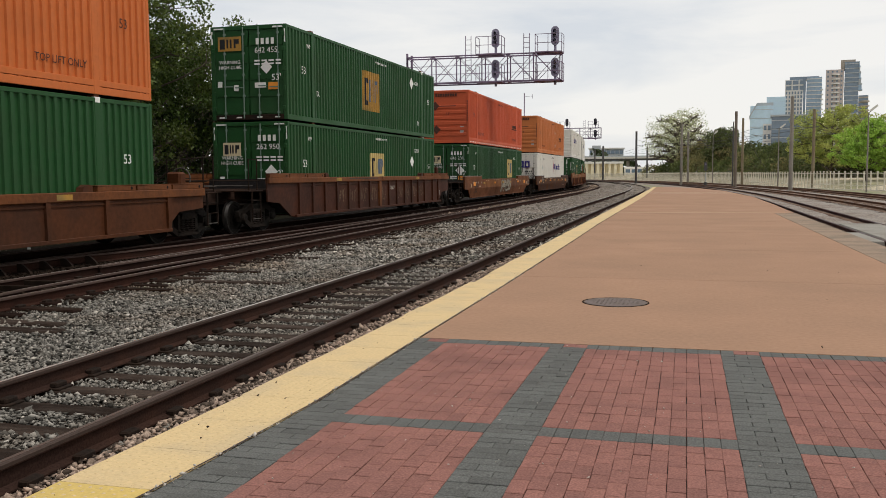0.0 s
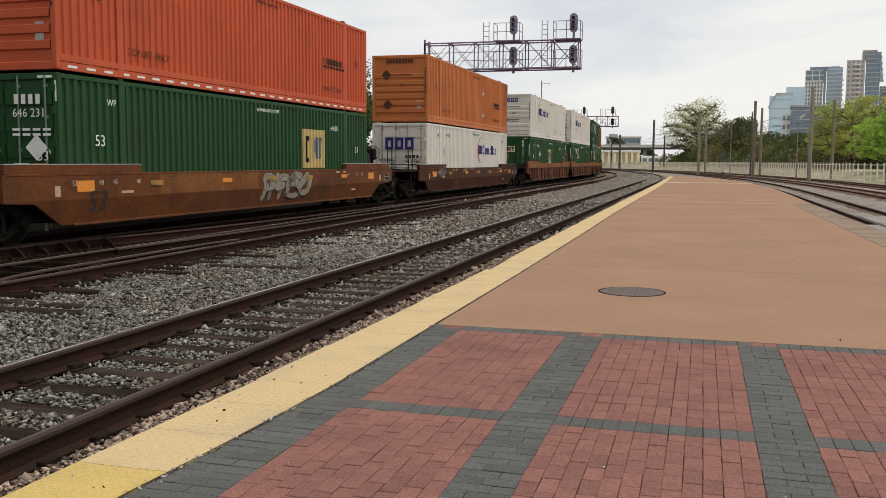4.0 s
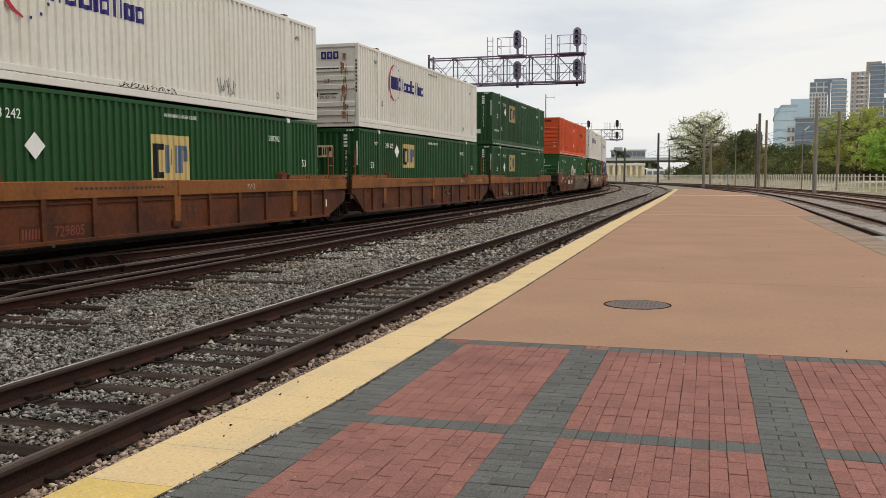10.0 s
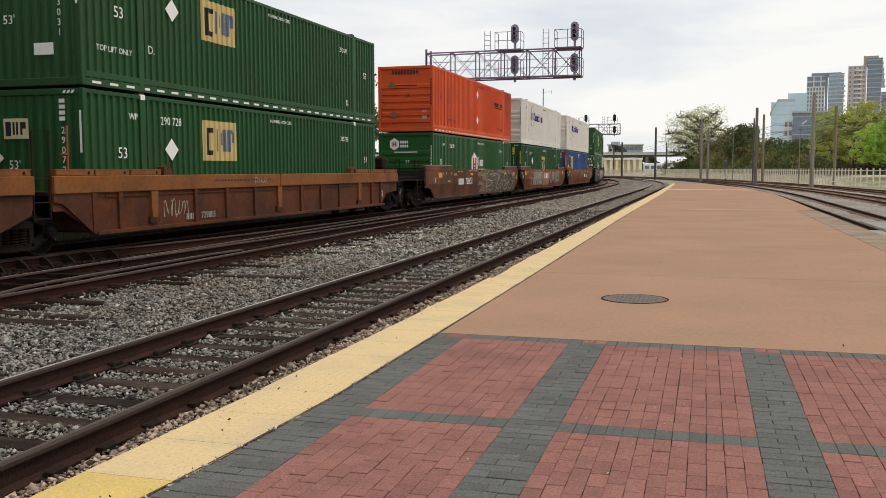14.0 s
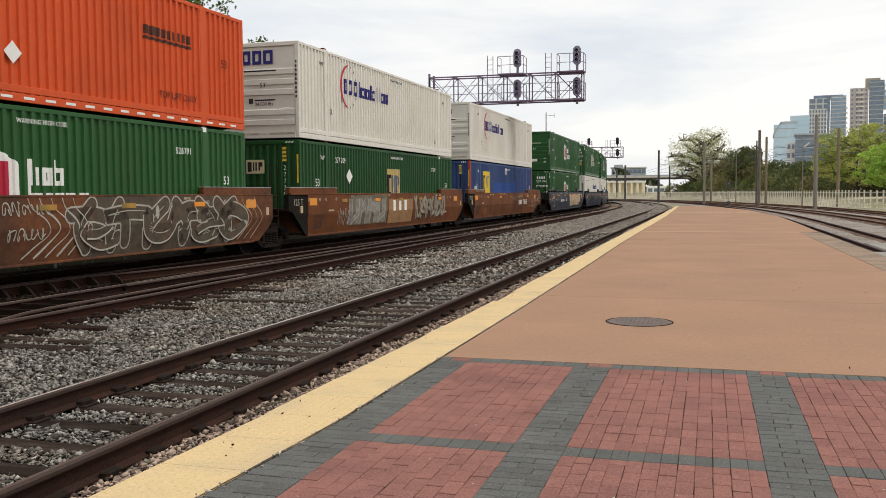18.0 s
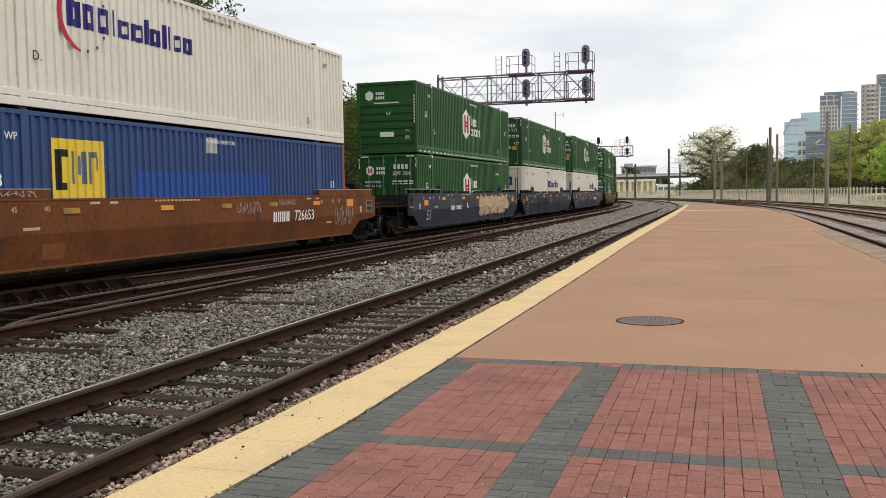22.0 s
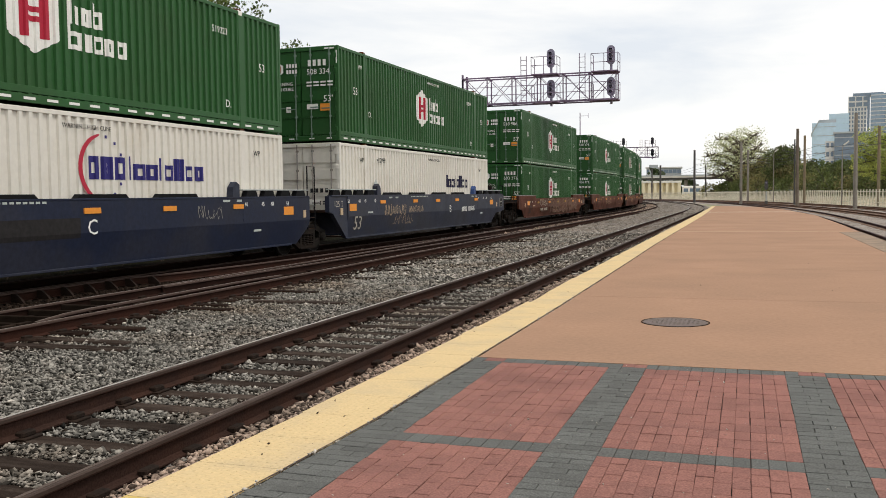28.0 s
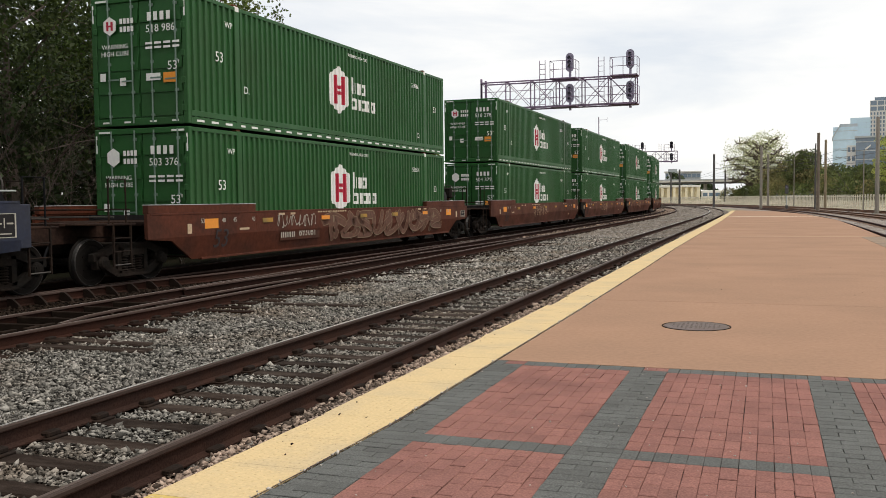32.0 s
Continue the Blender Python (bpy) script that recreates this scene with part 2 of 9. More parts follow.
# ---- mesh building ----
class Shape:
    """Collects vertices and faces of one part."""

    def __init__(self):
        self.v, self.f = [], []

    def add(self, vs, fs):
        n = len(self.v)
        self.v.extend(vs)
        self.f.extend([tuple(i + n for i in f) for f in fs])
        return self

    def box(self, x0, y0, z0, x1, y1, z1, bev=0.0):
        if bev <= 0:
            v = [(x, y, z) for x in (x0, x1) for y in (y0, y1) for z in (z0, z1)]
            return self.add(v, [(0, 1, 3, 2), (4, 6, 7, 5), (0, 4, 5, 1), (2, 3, 7, 6), (0, 2, 6, 4), (1, 5, 7, 3)])
        b = min(bev, (x1 - x0) / 2.01, (y1 - y0) / 2.01, (z1 - z0) / 2.01)
        c, h = ((x0 + x1) / 2, (y0 + y1) / 2, (z0 + z1) / 2), ((x1 - x0) / 2, (y1 - y0) / 2, (z1 - z0) / 2)
        v, ix = [], {}
        for sx in (-1, 1):
            for sy in (-1, 1):
                for sz in (-1, 1):
                    for ax in range(3):
                        p = [sx * h[0], sy * h[1], sz * h[2]]
                        for a in range(3):
                            if a != ax:
                                p[a] -= (sx, sy, sz)[a] * b
                        ix[sx, sy, sz, ax] = len(v)
                        v.append((c[0] + p[0], c[1] + p[1], c[2] + p[2]))
        f = []
        for ax in range(3):
            o = [a for a in range(3) if a != ax]
            for s in (-1, 1):
                q = []
                for a, bb in ((-1, -1), (1, -1), (1, 1), (-1, 1)):
                    k = [0, 0, 0]
                    k[ax], k[o[0]], k[o[1]] = s, a, bb
                    q.append(ix[(*k, ax)])
                flip = (s > 0) == (ax == 1)
                f.append(tuple(q[::-1] if flip else q))
            for a in (-1, 1):
                for bb in (-1, 1):
                    k0, k1 = [0, 0, 0], [0, 0, 0]
                    k0[ax], k1[ax] = -1, 1
                    k0[o[0]] = k1[o[0]] = a
                    k0[o[1]] = k1[o[1]] = bb
                    f.append((ix[(*k0, o[0])], ix[(*k0, o[1])], ix[(*k1, o[1])], ix[(*k1, o[0])]))
        for s in [(a, bb, cc) for a in (-1, 1) for bb in (-1, 1) for cc in (-1, 1)]:
            f.append(tuple(ix[(*s, a)] for a in range(3)))
        return self.add(v, f)

    def tube(self, p0, p1, r0, r1=None, n=10, cap=True):
        r1 = r0 if r1 is None else r1
        p0, p1 = Vector(p0), Vector(p1)
        d = p1 - p0
        if d.length < 1e-6:
            return self
        q = d.to_track_quat("Z", "Y")
        vs = []
        for p, r in ((p0, r0), (p1, r1)):
            for i in range(n):
                a = 2 * math.pi * i / n
                vs.append(tuple(p + q @ Vector((r * math.cos(a), r * math.sin(a), 0))))
        fs = [(i, (i + 1) % n, n + (i + 1) % n, n + i) for i in range(n)]
        if cap:
            fs += [tuple(range(n))[::-1], tuple(range(n, 2 * n))]
        return self.add(vs, fs)

    def path(self, pts, r, n=8):
        """One bent rod through the points."""
        pts = [Vector(p) for p in pts]
        vs, fs = [], []
        for i, p in enumerate(pts):
            d = (pts[min(i + 1, len(pts) - 1)] - pts[max(i - 1, 0)]).normalized()
            side = d.cross(Vector((0.31, 0.17, 0.93)))
            side = side.normalized() if side.length > 1e-4 else Vector((1, 0, 0))
            up = d.cross(side)
            vs += [tuple(p + side * r * math.cos(2 * math.pi * k / n) + up * r * math.sin(2 * math.pi * k / n)) for k in range(n)]
        for i in range(len(pts) - 1):
            fs += [(i * n + k, i * n + (k + 1) % n, (i + 1) * n + (k + 1) % n, (i + 1) * n + k) for k in range(n)]
        fs += [tuple(range(n)), tuple(range((len(pts) - 1) * n, len(pts) * n))]
        return self.add(vs, fs)

    def lathe(self, prof, axis="z", n=24, at=(0, 0, 0), cap=True):
        """Turns (radius, height) pairs about an axis."""
        vs = []
        for r, h in prof:
            for i in range(n):
                a = 2 * math.pi * i / n
                c, s = r * math.cos(a), r * math.sin(a)
                p = {"z": (c, s, h), "x": (h, c, s), "y": (c, h, s)}[axis]
                vs.append((p[0] + at[0], p[1] + at[1], p[2] + at[2]))
        fs = []
        for j in range(len(prof) - 1):
            for i in range(n):
                fs.append((j * n + i, j * n + (i + 1) % n, (j + 1) * n + (i + 1) % n, (j + 1) * n + i))
        if cap:
            fs += [tuple(range(n)), tuple(range((len(prof) - 1) * n, len(prof) * n))]
        return self.add(vs, fs)

    def slab(self, poly, axis, a, b):
        """Extrudes a polygon of (u, w) from a to b along an axis: x gives (y, z), y gives (x, z), z gives (x, y)."""
        def put(u, w, h):
            return {"x": (h, u, w), "y": (u, h, w), "z": (u, w, h)}[axis]
        n = len(poly)
        vs = [put(u, w, a) for u, w in poly] + [put(u, w, b) for u, w in poly]
        fs = [tuple(range(n)), tuple(range(n, 2 * n))[::-1]] + [(i, n + i, n + (i + 1) % n, (i + 1) % n) for i in range(n)]
        return self.add(vs, fs)

    def data(self, name, material, smooth=False, fix=True):
        me = bpy.data.meshes.new(name)
        me.from_pydata(self.v, [], self.f)
        if fix:
            bm = bmesh.new()
            bm.from_mesh(me)
            bmesh.ops.recalc_face_normals(bm, faces=bm.faces)
            bm.to_mesh(me)
            bm.free()
        for m in material if isinstance(material, (list, tuple)) else [material]:
            me.materials.append(MAT[m] if isinstance(m, str) else m)
        if smooth:
            me.shade_smooth()
        return me


SMALL = {"lettering", "wordmark", "code_mark", "reflective_mark", "reflective_tape", "post_mark", "stripe_mark", "stencil_mark", "graffiti", "bar_mark"}


def part(name, shape, material, parent=None, label="", smooth=False, m=None, fix=True):
    """Links a shape (or a ready mesh) as one mesh object under a thing or part."""
    me = shape if isinstance(shape, bpy.types.Mesh) else shape.data(name, material, smooth, fix)
    ob = new(name, me)
    if name in SMALL:
        ob["kind"] = "stuff"
    if parent is not None:
        ob.parent = parent
    if m is not None:
        ob.matrix_basis = m
    if label:
        ob["label"] = label
    return ob


def thing(name, label, category, m=None, group="", kind=""):
    ob = new(name)
    ob.empty_display_size = 0.2
    if m is not None:
        ob.matrix_basis = m
    return tagged(ob, label, category, group, kind)


def solid(name, shape, material, label, category, group="", kind="", smooth=False, m=None, fix=True):
    return tagged(part(name, shape, material, None, "", smooth, m, fix), label, category, group, kind)


# ---- the tracks' lines in plan: straight beside the platform, then one long curve to the left ----
RAIL = -0.15


def bend(x, start, radius):
    def at(w):
        if w <= start:
            return x, w, 0.0
        a = (w - start) / radius
        return x - radius + radius * math.cos(a), start + radius * math.sin(a), a
    return at


lane_near, mid_base = bend(-4.56, 82, 480), bend(-9.75, 82, 475)
lane_r1, lane_r2, lane_r3 = bend(5.85, 58, 590), bend(10.3, 50, 565), bend(14.6, 52, 570)
EAST_RAIL = -0.30


def mid_shift(w):
    """The middle track drifts gently away from the platform beyond the turnout."""
    k = np.clip((w - 12.0) / 28.0, 0.0, 1.0)
    return -0.30 * k * k * (3 - 2 * k)


def lane_mid(w):
    x, y, a = mid_base(w)
    return x + float(mid_shift(w)), y, a - math.atan(float(mid_shift(w + 0.5) - mid_shift(w - 0.5)))


def lane_train(w):
    if w < 0:
        x = -13.695 - 0.735 * (1 - math.exp(w / 30))
        return x, w, -math.atan(0.0245 * math.exp(w / 30))
    if w < 76.56:
        return -13.695 + 0.0245 * w - 0.00016 * w * w, w, -math.atan(0.0245 - 0.00032 * w)
    return bend(-12.757, 82, 471)(w)


def lane_matrix(lane, w, z=0.0):
    x, y, a = lane(w)
    return Matrix.Translation((x, y, z)) @ Matrix.Rotation(a, 4, "Z")


def sweep(shape, lane, prof, ws, closed=True):
    """A profile of (side, height) pairs carried along a line in plan."""
    n, vs, fs = len(prof), [], []
    for w in ws:
        x, y, a = lane(w)
        for d, z in prof:
            vs.append((x + d * math.cos(a), y + d * math.sin(a), z))
    for i in range(len(ws) - 1):
        for j in range(n if closed else n - 1):
            k = (j + 1) % n
            fs.append((i * n + j, i * n + k, (i + 1) * n + k, (i + 1) * n + j))
    if closed:
        fs += [tuple(range(n)), tuple(range((len(ws) - 1) * n, len(ws) * n))]
    return shape.add(vs, fs)


def steps(a, b, near=2.0, far=8.0):
    out = [a]
    while out[-1] < b:
        out.append(min(b, out[-1] + (near if out[-1] < 140 else far)))
    return out

# ---- ground ----
g = Shape()
xs = [-3000, -600, -150, -60, -30, -18, 16, 40, 80, 200, 600, 3000]
ys2 = [-3000, -400, -60, 0, 60, 120, 200, 300, 500, 900, 3000]
g.add([(x, y, -0.5) for y in ys2 for x in xs], [(j * len(xs) + i, j * len(xs) + i + 1, (j + 1) * len(xs) + i + 1, (j + 1) * len(xs) + i)
                                               for j in range(len(ys2) - 1) for i in range(len(xs) - 1)])
solid("ground", g, "earth", "flat dusty earth with thin grass around the railway", "ground", kind="structure", fix=False)


def bed(name, lane, lo, hi, material, label, w0=-60, w1=330, rough=0.02, cell=0.5, drop=0.0, left=0.55):
    """A ballast bed: an uneven top that slopes down at both sides."""
    cols = [lo - left] + list(np.linspace(lo, hi, max(3, int((hi - lo) / cell)))) + [hi + 0.35]
    ws = steps(w0, w1, 1.0, 8.0)
    vs = []
    for w in ws:
        x, y, a = lane(w)
        for i, d in enumerate(cols):
            z = -0.62 if i in (0, len(cols) - 1) else -0.375 - drop + rough * noise.noise(Vector((d * 1.3, w * 1.1, 0))) * 2
            vs.append((x + d * math.cos(a), y + d * math.sin(a), z))
    n = len(cols)
    s = Shape().add(vs, [(j * n + i, j * n + i + 1, (j + 1) * n + i + 1, (j + 1) * n + i) for j in range(len(ws) - 1) for i in range(n - 1)])
    return solid(name, s, material, label, "ballast", kind="structure", fix=False)


bed("ballast_west", lane_mid, 0.60, 6.85, "ballast", "grey and brown crushed stone ballast between the tracks", left=0.1)
bed("ballast_train", lane_mid, -6.9, 0.75, "ballast_dirty_shade", "oily ballast under the freight tracks, further darkened with the train's shade", drop=0.012)
bed("ballast_east", lane_r2, -6.2, 6.6, "gravel", "pale grey ballast of the light rail tracks", w0=-30, drop=0.085)

wl = Shape()
ws_ = steps(-60, 330, 3.0, 8.0)
sweep(wl, lane_mid, [(-40, -0.49), (-6.4, -0.485)], ws_, closed=False)
# Verge colour taken almost to black to paint the shade behind the cars.
use("leaf_litter_shade", (0.013, 0.013, 0.007), 0.95, vary=0.5, grain=9, stain=0.4, second=(0.018, 0.013, 0.008), bump=0.8, depth=0.05, spec=0.05)
solid("verge", wl, "leaf_litter_shade", "grass and leaf litter beside the freight track, colour darkened for shade", "verge", kind="structure", fix=False)

# rails, ties and fastenings
HEAD = [(-0.037, -0.03), (-0.037, -0.008), (-0.028, 0), (0.028, 0), (0.037, -0.008), (0.037, -0.03)]
BODY = [(-0.036, -0.03), (-0.036, -0.038), (-0.009, -0.052), (-0.009, -0.145), (-0.07, -0.163), (-0.07, -0.175),
        (0.07, -0.175), (0.07, -0.163), (0.009, -0.145), (0.009, -0.052), (0.036, -0.038), (0.036, -0.03)]


def rail_profile(p, d, z=RAIL):
    return [(d + a, z + b) for a, b in p]


tie_me = Shape().box(-1.3, -0.115, -0.19, 1.3, 0.115, -0.01, 0.015).data("tie", "tie")
dark_tie_me = Shape().box(-1.3, -0.115, -0.19, 1.3, 0.115, -0.01, 0.015).data("tie", "tie_dark")
timber_mes = [Shape().box(-1.4, -0.12, -0.19, reach, 0.12, 0.018, 0.02).data("tie", "tie_dark") for reach in (1.05, 1.15, 1.3, 1.5, 1.8, 2.05)]
plate_me = Shape().box(-0.19, -0.10, 0, 0.19, 0.10, 0.018, 0.004).box(-0.15, -0.075, 0.014, -0.075, 0.075, 0.06, 0.01).box(0.075, -0.075, 0.014, 0.15, 0.075, 0.06, 0.01).data("tie_plate", "iron")


def track(name, label, lane, w0, w1, ties, pitch=0.56, plates=(0, 0), head="rail_head", body="rail", wood="tie", top=RAIL, shine=("rail_shine", "rail_shine"), long_ties=None):
    t = thing(name, label, "railway track", kind="structure")
    ws = steps(w0, w1, 3.0, 5.0)
    for d, band, steel in zip((-0.7535, 0.7535), shine, body if isinstance(body, tuple) else (body, body)):
        r = part("rail", sweep(Shape(), lane, rail_profile(BODY, d, top), ws), steel, t)
        part("rail_head", sweep(Shape(), lane, rail_profile(HEAD, d, top), ws), head, r, "dark rail head")
        if band:
            part("running_band", sweep(Shape(), lane, rail_profile([(-0.026, -0.004), (-0.026, 0.0012), (0.004, 0.0012), (0.004, -0.004)], d, top), ws), band, r, "narrow band worn by wheels")
    rng = random.Random(name)
    w, rest = w0 + 0.2, Shape()
    while w < w1:
        m = lane_matrix(lane, w + rng.uniform(-0.03, 0.03), top - 0.166 + rng.uniform(-0.012, 0.004)) @ pose(rng.uniform(-0.06, 0.06), 0, 0, 0, 0, rng.uniform(-1.2, 1.2))
        if ties[0] <= w <= ties[1]:
            me = dark_tie_me if wood == "tie_dark" else tie_me
            if long_ties and long_ties[0] < w < long_ties[1]:
                me = rng.choice(timber_mes)
            tie = part("tie", me, None, t, m=m)
            if plates[0] <= w <= plates[1]:
                for d in (-0.7535, 0.7535):
                    part("tie_plate", plate_me, None, tie, m=pose(d, 0, -0.01))
        elif w < 130:
            c = [(-1.3, -0.115), (1.3, -0.115), (1.3, 0.115), (-1.3, 0.115)]
            vs = [tuple(m @ Vector((a, b, z))) for z in (-0.19, -0.01) for a, b in c]
            rest.add(vs, [(4, 5, 6, 7), (0, 4, 7, 3), (1, 2, 6, 5), (0, 1, 5, 4), (3, 7, 6, 2)])
        w += pitch
    if rest.v:
        part("far_ties", rest, wood, t, fix=False)["kind"] = "stuff"
    return t


track("track_near", "railway track with dark weathered wooden ties beside the platform", lane_near, -40, 320, (1, 60), plates=(1, 26), body="rail_near", shine=("rail_shine", "rail_dull"))
mid = track("track_middle", "rusty middle railway track with guard rail and turnout", lane_mid, -40, 320, (4, 60), plates=(5, 24), head="rail_head_dark", body=("rail_dark", "rail"), wood="tie_dark", shine=("rail_worn", "rail_worn"), long_ties=(9.0, 44.0))
track("track_far", "railway track under the moving freight train", lane_train, -60, 340, (6, 46), head="rail_head_dark", body="rail_dark", wood="tie_dark", shine=("rail_dull", "rail_dull"))
stained = Shape()
for lane_, z_ in ((lane_r1, 0.0), (lane_r2, 0.02), (lane_r3, 0.03)):
    for p_ in (-0.7175, 0.7175):
        sweep(stained, lane_, [(p_ - 0.34, -0.50), (p_ - 0.20, -0.425 + z_), (p_ + 0.20, -0.425 + z_), (p_ + 0.34, -0.50)], steps(8, 300, 2.0, 8.0), closed=False)
use("gravel_rusty", (0.120, 0.074, 0.052), 0.95, spec=0.04, vary=0.6, grain=14, stain=1.2, second=(0.21, 0.155, 0.12), amount=0.9, bump=0.7, depth=0.03)
solid("rail_stain", stained, "gravel_rusty", "rust-stained ballast along the light rail rails", "ballast", kind="stuff", fix=False)
track("light_rail_track_a", "light rail track with dark rails beside the platform", lane_r1, -20, 300, (14, 60), pitch=0.7, head="rail_head_plum", body="rail_plum", top=EAST_RAIL, shine=("", ""))
track("light_rail_track_b", "light rail track with rusty rails", lane_r2, -20, 300, (30, 60), pitch=0.7, head="rail_head_rusty", body="rail_rust", top=EAST_RAIL + 0.02, shine=("", ""))
track("light_rail_track_c", "light rail track with rusty rails near the fence", lane_r3, -20, 300, (50, 60), pitch=0.7, head="rail_head_rusty", body="rail_rust", top=EAST_RAIL + 0.04, shine=("", ""))


def slant(pts):
    """A line in plan through (side, along) pairs."""
    def at(w):
        for (x0, y0), (x1, y1) in zip(pts, pts[1:]):
            if w <= y1:
                k = (w - y0) / (y1 - y0)
                return x0 + (x1 - x0) * k, w, -math.atan2(x1 - x0, y1 - y0)
        return pts[-1][0], w, 0.0
    return at


for nm, pts in (("guard_rail", [(-9.12, 9.9), (-9.38, 10.75), (-9.45, 11.4), (-9.47, 16.2), (-9.36, 17.2)]),
                ("closure_rail", [(-10.44, 14.6), (-10.22, 20.0), (-10.12, 26.0), (-9.82, 33.0), (-9.42, 41.0)]),
                ("stock_rail", [(-12.62, 9.6), (-12.48, 13.0), (-12.36, 16.0), (-11.98, 17.6), (-11.72, 19.6), (-11.50, 22.2), (-11.30, 26.0), (-11.02, 33.0), (-10.86, 39.0)])):
    ws = sorted({*np.linspace(pts[0][1], pts[-1][1], 22), *[p[1] for p in pts]})
    r = part(nm, sweep(Shape(), slant(pts), rail_profile(BODY, 0, RAIL - 0.004), ws), "rail" if nm == "stock_rail" else "rail_dark", mid)
    part("rail_head", sweep(Shape(), slant(pts), rail_profile(HEAD, 0, RAIL - 0.004), ws), "rail_head_dark", r)
    part("running_band", sweep(Shape(), slant(pts), rail_profile([(-0.024, -0.008), (-0.024, -0.0025), (0.0, -0.0025), (0.0, -0.008)], 0), ws), "rail_dull" if nm == "stock_rail" else "rail_worn", r, "narrow band worn by wheels")
rib_me = Shape().slab([(0.05, -0.02), (0.16, -0.015), (0.30, -0.10), (0.46, -0.26), (0.05, -0.30)], "y", -0.022, 0.022).box(0.30, -0.04, -0.30, 0.50, 0.04, -0.25).data("rail_brace", "iron")
block = Shape().box(-0.55, -0.035, -0.12, 0.55, 0.035, 0.10, 0.01).box(0.42, -0.28, -0.12, 0.50, 0.28, 0.09, 0.01).box(-0.45, -0.20, -0.12, 0.40, 0.20, -0.04, 0.01).data("switch_block", "brace_black")
use_rail = slant([(-12.62, 9.6), (-12.48, 13.0), (-12.36, 16.0), (-11.98, 17.6)])
for i in range(10):
    x_, y_, _ = use_rail(11.15 + i * 0.60)
    part("rail_brace", rib_me, None, mid, "cast iron rail brace", m=pose(x_, y_, RAIL, 0, 0, -9 + (i * 7 % 5)))
# Dark slabs behind and under the braces, covering the stones in the cells.
back = Shape().slab([(-12.66, 10.6), (-12.56, 13.0), (-12.42, 16.4), (-12.36, 16.4), (-12.50, 13.0), (-12.60, 10.6)], "z", RAIL - 0.32, RAIL - 0.035)
part("brace_bed", Shape().slab([(-12.60, 10.6), (-12.50, 13.0), (-12.36, 16.4), (-11.35, 16.4), (-11.45, 13.0), (-11.6, 10.6)], "z", RAIL - 0.34, RAIL - 0.215), "brace_black", mid, "dark bed under the braces")
part("brace_plate", back, "brace_black", mid, "dark plate behind the braces")
for i in range(9):
    part("switch_block", block, None, mid, "dark cast iron switch brace", m=pose(-10.05 + i * 0.02, 7.2 + i * 0.68, RAIL - 0.14, 0, 0, 3))
for i, (tx, ty, tr) in enumerate(((-8.3, 9.6, -2), (-8.0, 9.12, 3), (-7.35, 14.1, 2))):
    part("timber", Shape().box(-0.9, -0.12, -0.1, 0.9, 0.12, 0.06, 0.02), "tie", mid, "old tie end lying in the ballast", m=pose(tx, ty, -0.37, 0, 0, tr))

# ---- platform ----
edge_w = [(-2.95, -12.0), (-2.95, 3.4), (-2.88, 5.5), (-2.84, 12.0), (-2.87, 18.0), (-2.92, 26.0), (-2.98, 40.0), (-3.05, 60.0), (-3.2, 85.0), (-3.4, 103.0)]
edge_e = [(3.9, -12.0), (3.9, 33.0), (4.05, 45.0), (4.1, 60.0), (3.1, 80.0), (0.9, 95.0), (-3.0, 104.0)]
poly = edge_w + edge_e[::-1]
n = len(poly)
base = Shape().add([(x, y, -0.012) for x, y in poly] + [(x, y, -0.7) for x, y in poly],
                   [tuple(range(n))] + [(i, (i + 1) % n, n + (i + 1) % n, n + i) for i in range(n)])
platform = solid("platform", base, "mortar", "low station platform with brick, tan concrete and a yellow edge", "platform", kind="structure")

BRICK_END = 7.99


def strip(shape, left, right, y0, y1, z0, z1, cuts):
    """A paving strip between two edge lines, with a top and sides."""
    ys_ = sorted({y0, y1, *[c for c in cuts if y0 < c < y1]})
    m_ = len(ys_)
    vs = [(left(y), y, z1) for y in ys_] + [(right(y), y, z1) for y in ys_] + [(left(y), y, z0) for y in ys_] + [(right(y), y, z0) for y in ys_]
    fs = []
    for i in range(m_ - 1):
        fs += [(i, m_ + i, m_ + i + 1, i + 1), (i, i + 1, 2 * m_ + i + 1, 2 * m_ + i), (m_ + i, 3 * m_ + i, 3 * m_ + i + 1, m_ + i + 1)]
    fs += [(0, 2 * m_, 3 * m_, m_), (m_ - 1, 2 * m_ - 1, 4 * m_ - 1, 3 * m_ - 1)]
    return shape.add(vs, fs)


def line_at(pts):
    return lambda y: float(np.interp(y, [p[1] for p in pts], [p[0] for p in pts]))


west, east = line_at(edge_w), line_at(edge_e)
yel_in = line_at([(-2.46, -12), (-2.46, 3.4), (-2.40, 4.2), (-2.34, 5.5), (-2.34, 12), (-2.40, 20), (-2.48, 27), (-2.58, 60), (-2.9, 90), (-3.1, 103)])
joints = [-8, -4, 0, BRICK_END, 13.2, 18.5, 24.0, 29.5, 35.6, 36.1, 42, 48, 54, 60, 66, 70.5, 71.3, 78, 85, 92, 98, 102.5]
for a, b in zip(joints[3:], joints[4:]):
    s = strip(Shape(), lambda y: yel_in(y) + 0.012, lambda y: 3.18 if y < 35.9 else max(east(y) - 0.02, yel_in(y) + 0.1), a + 0.006, b - 0.006, -0.2, 0.0, range(0, 104, 3))
    part("paving_slab", s, {35.6: "concrete_light", 70.5: "concrete_pale"}.get(a, "concrete_tan"), platform)
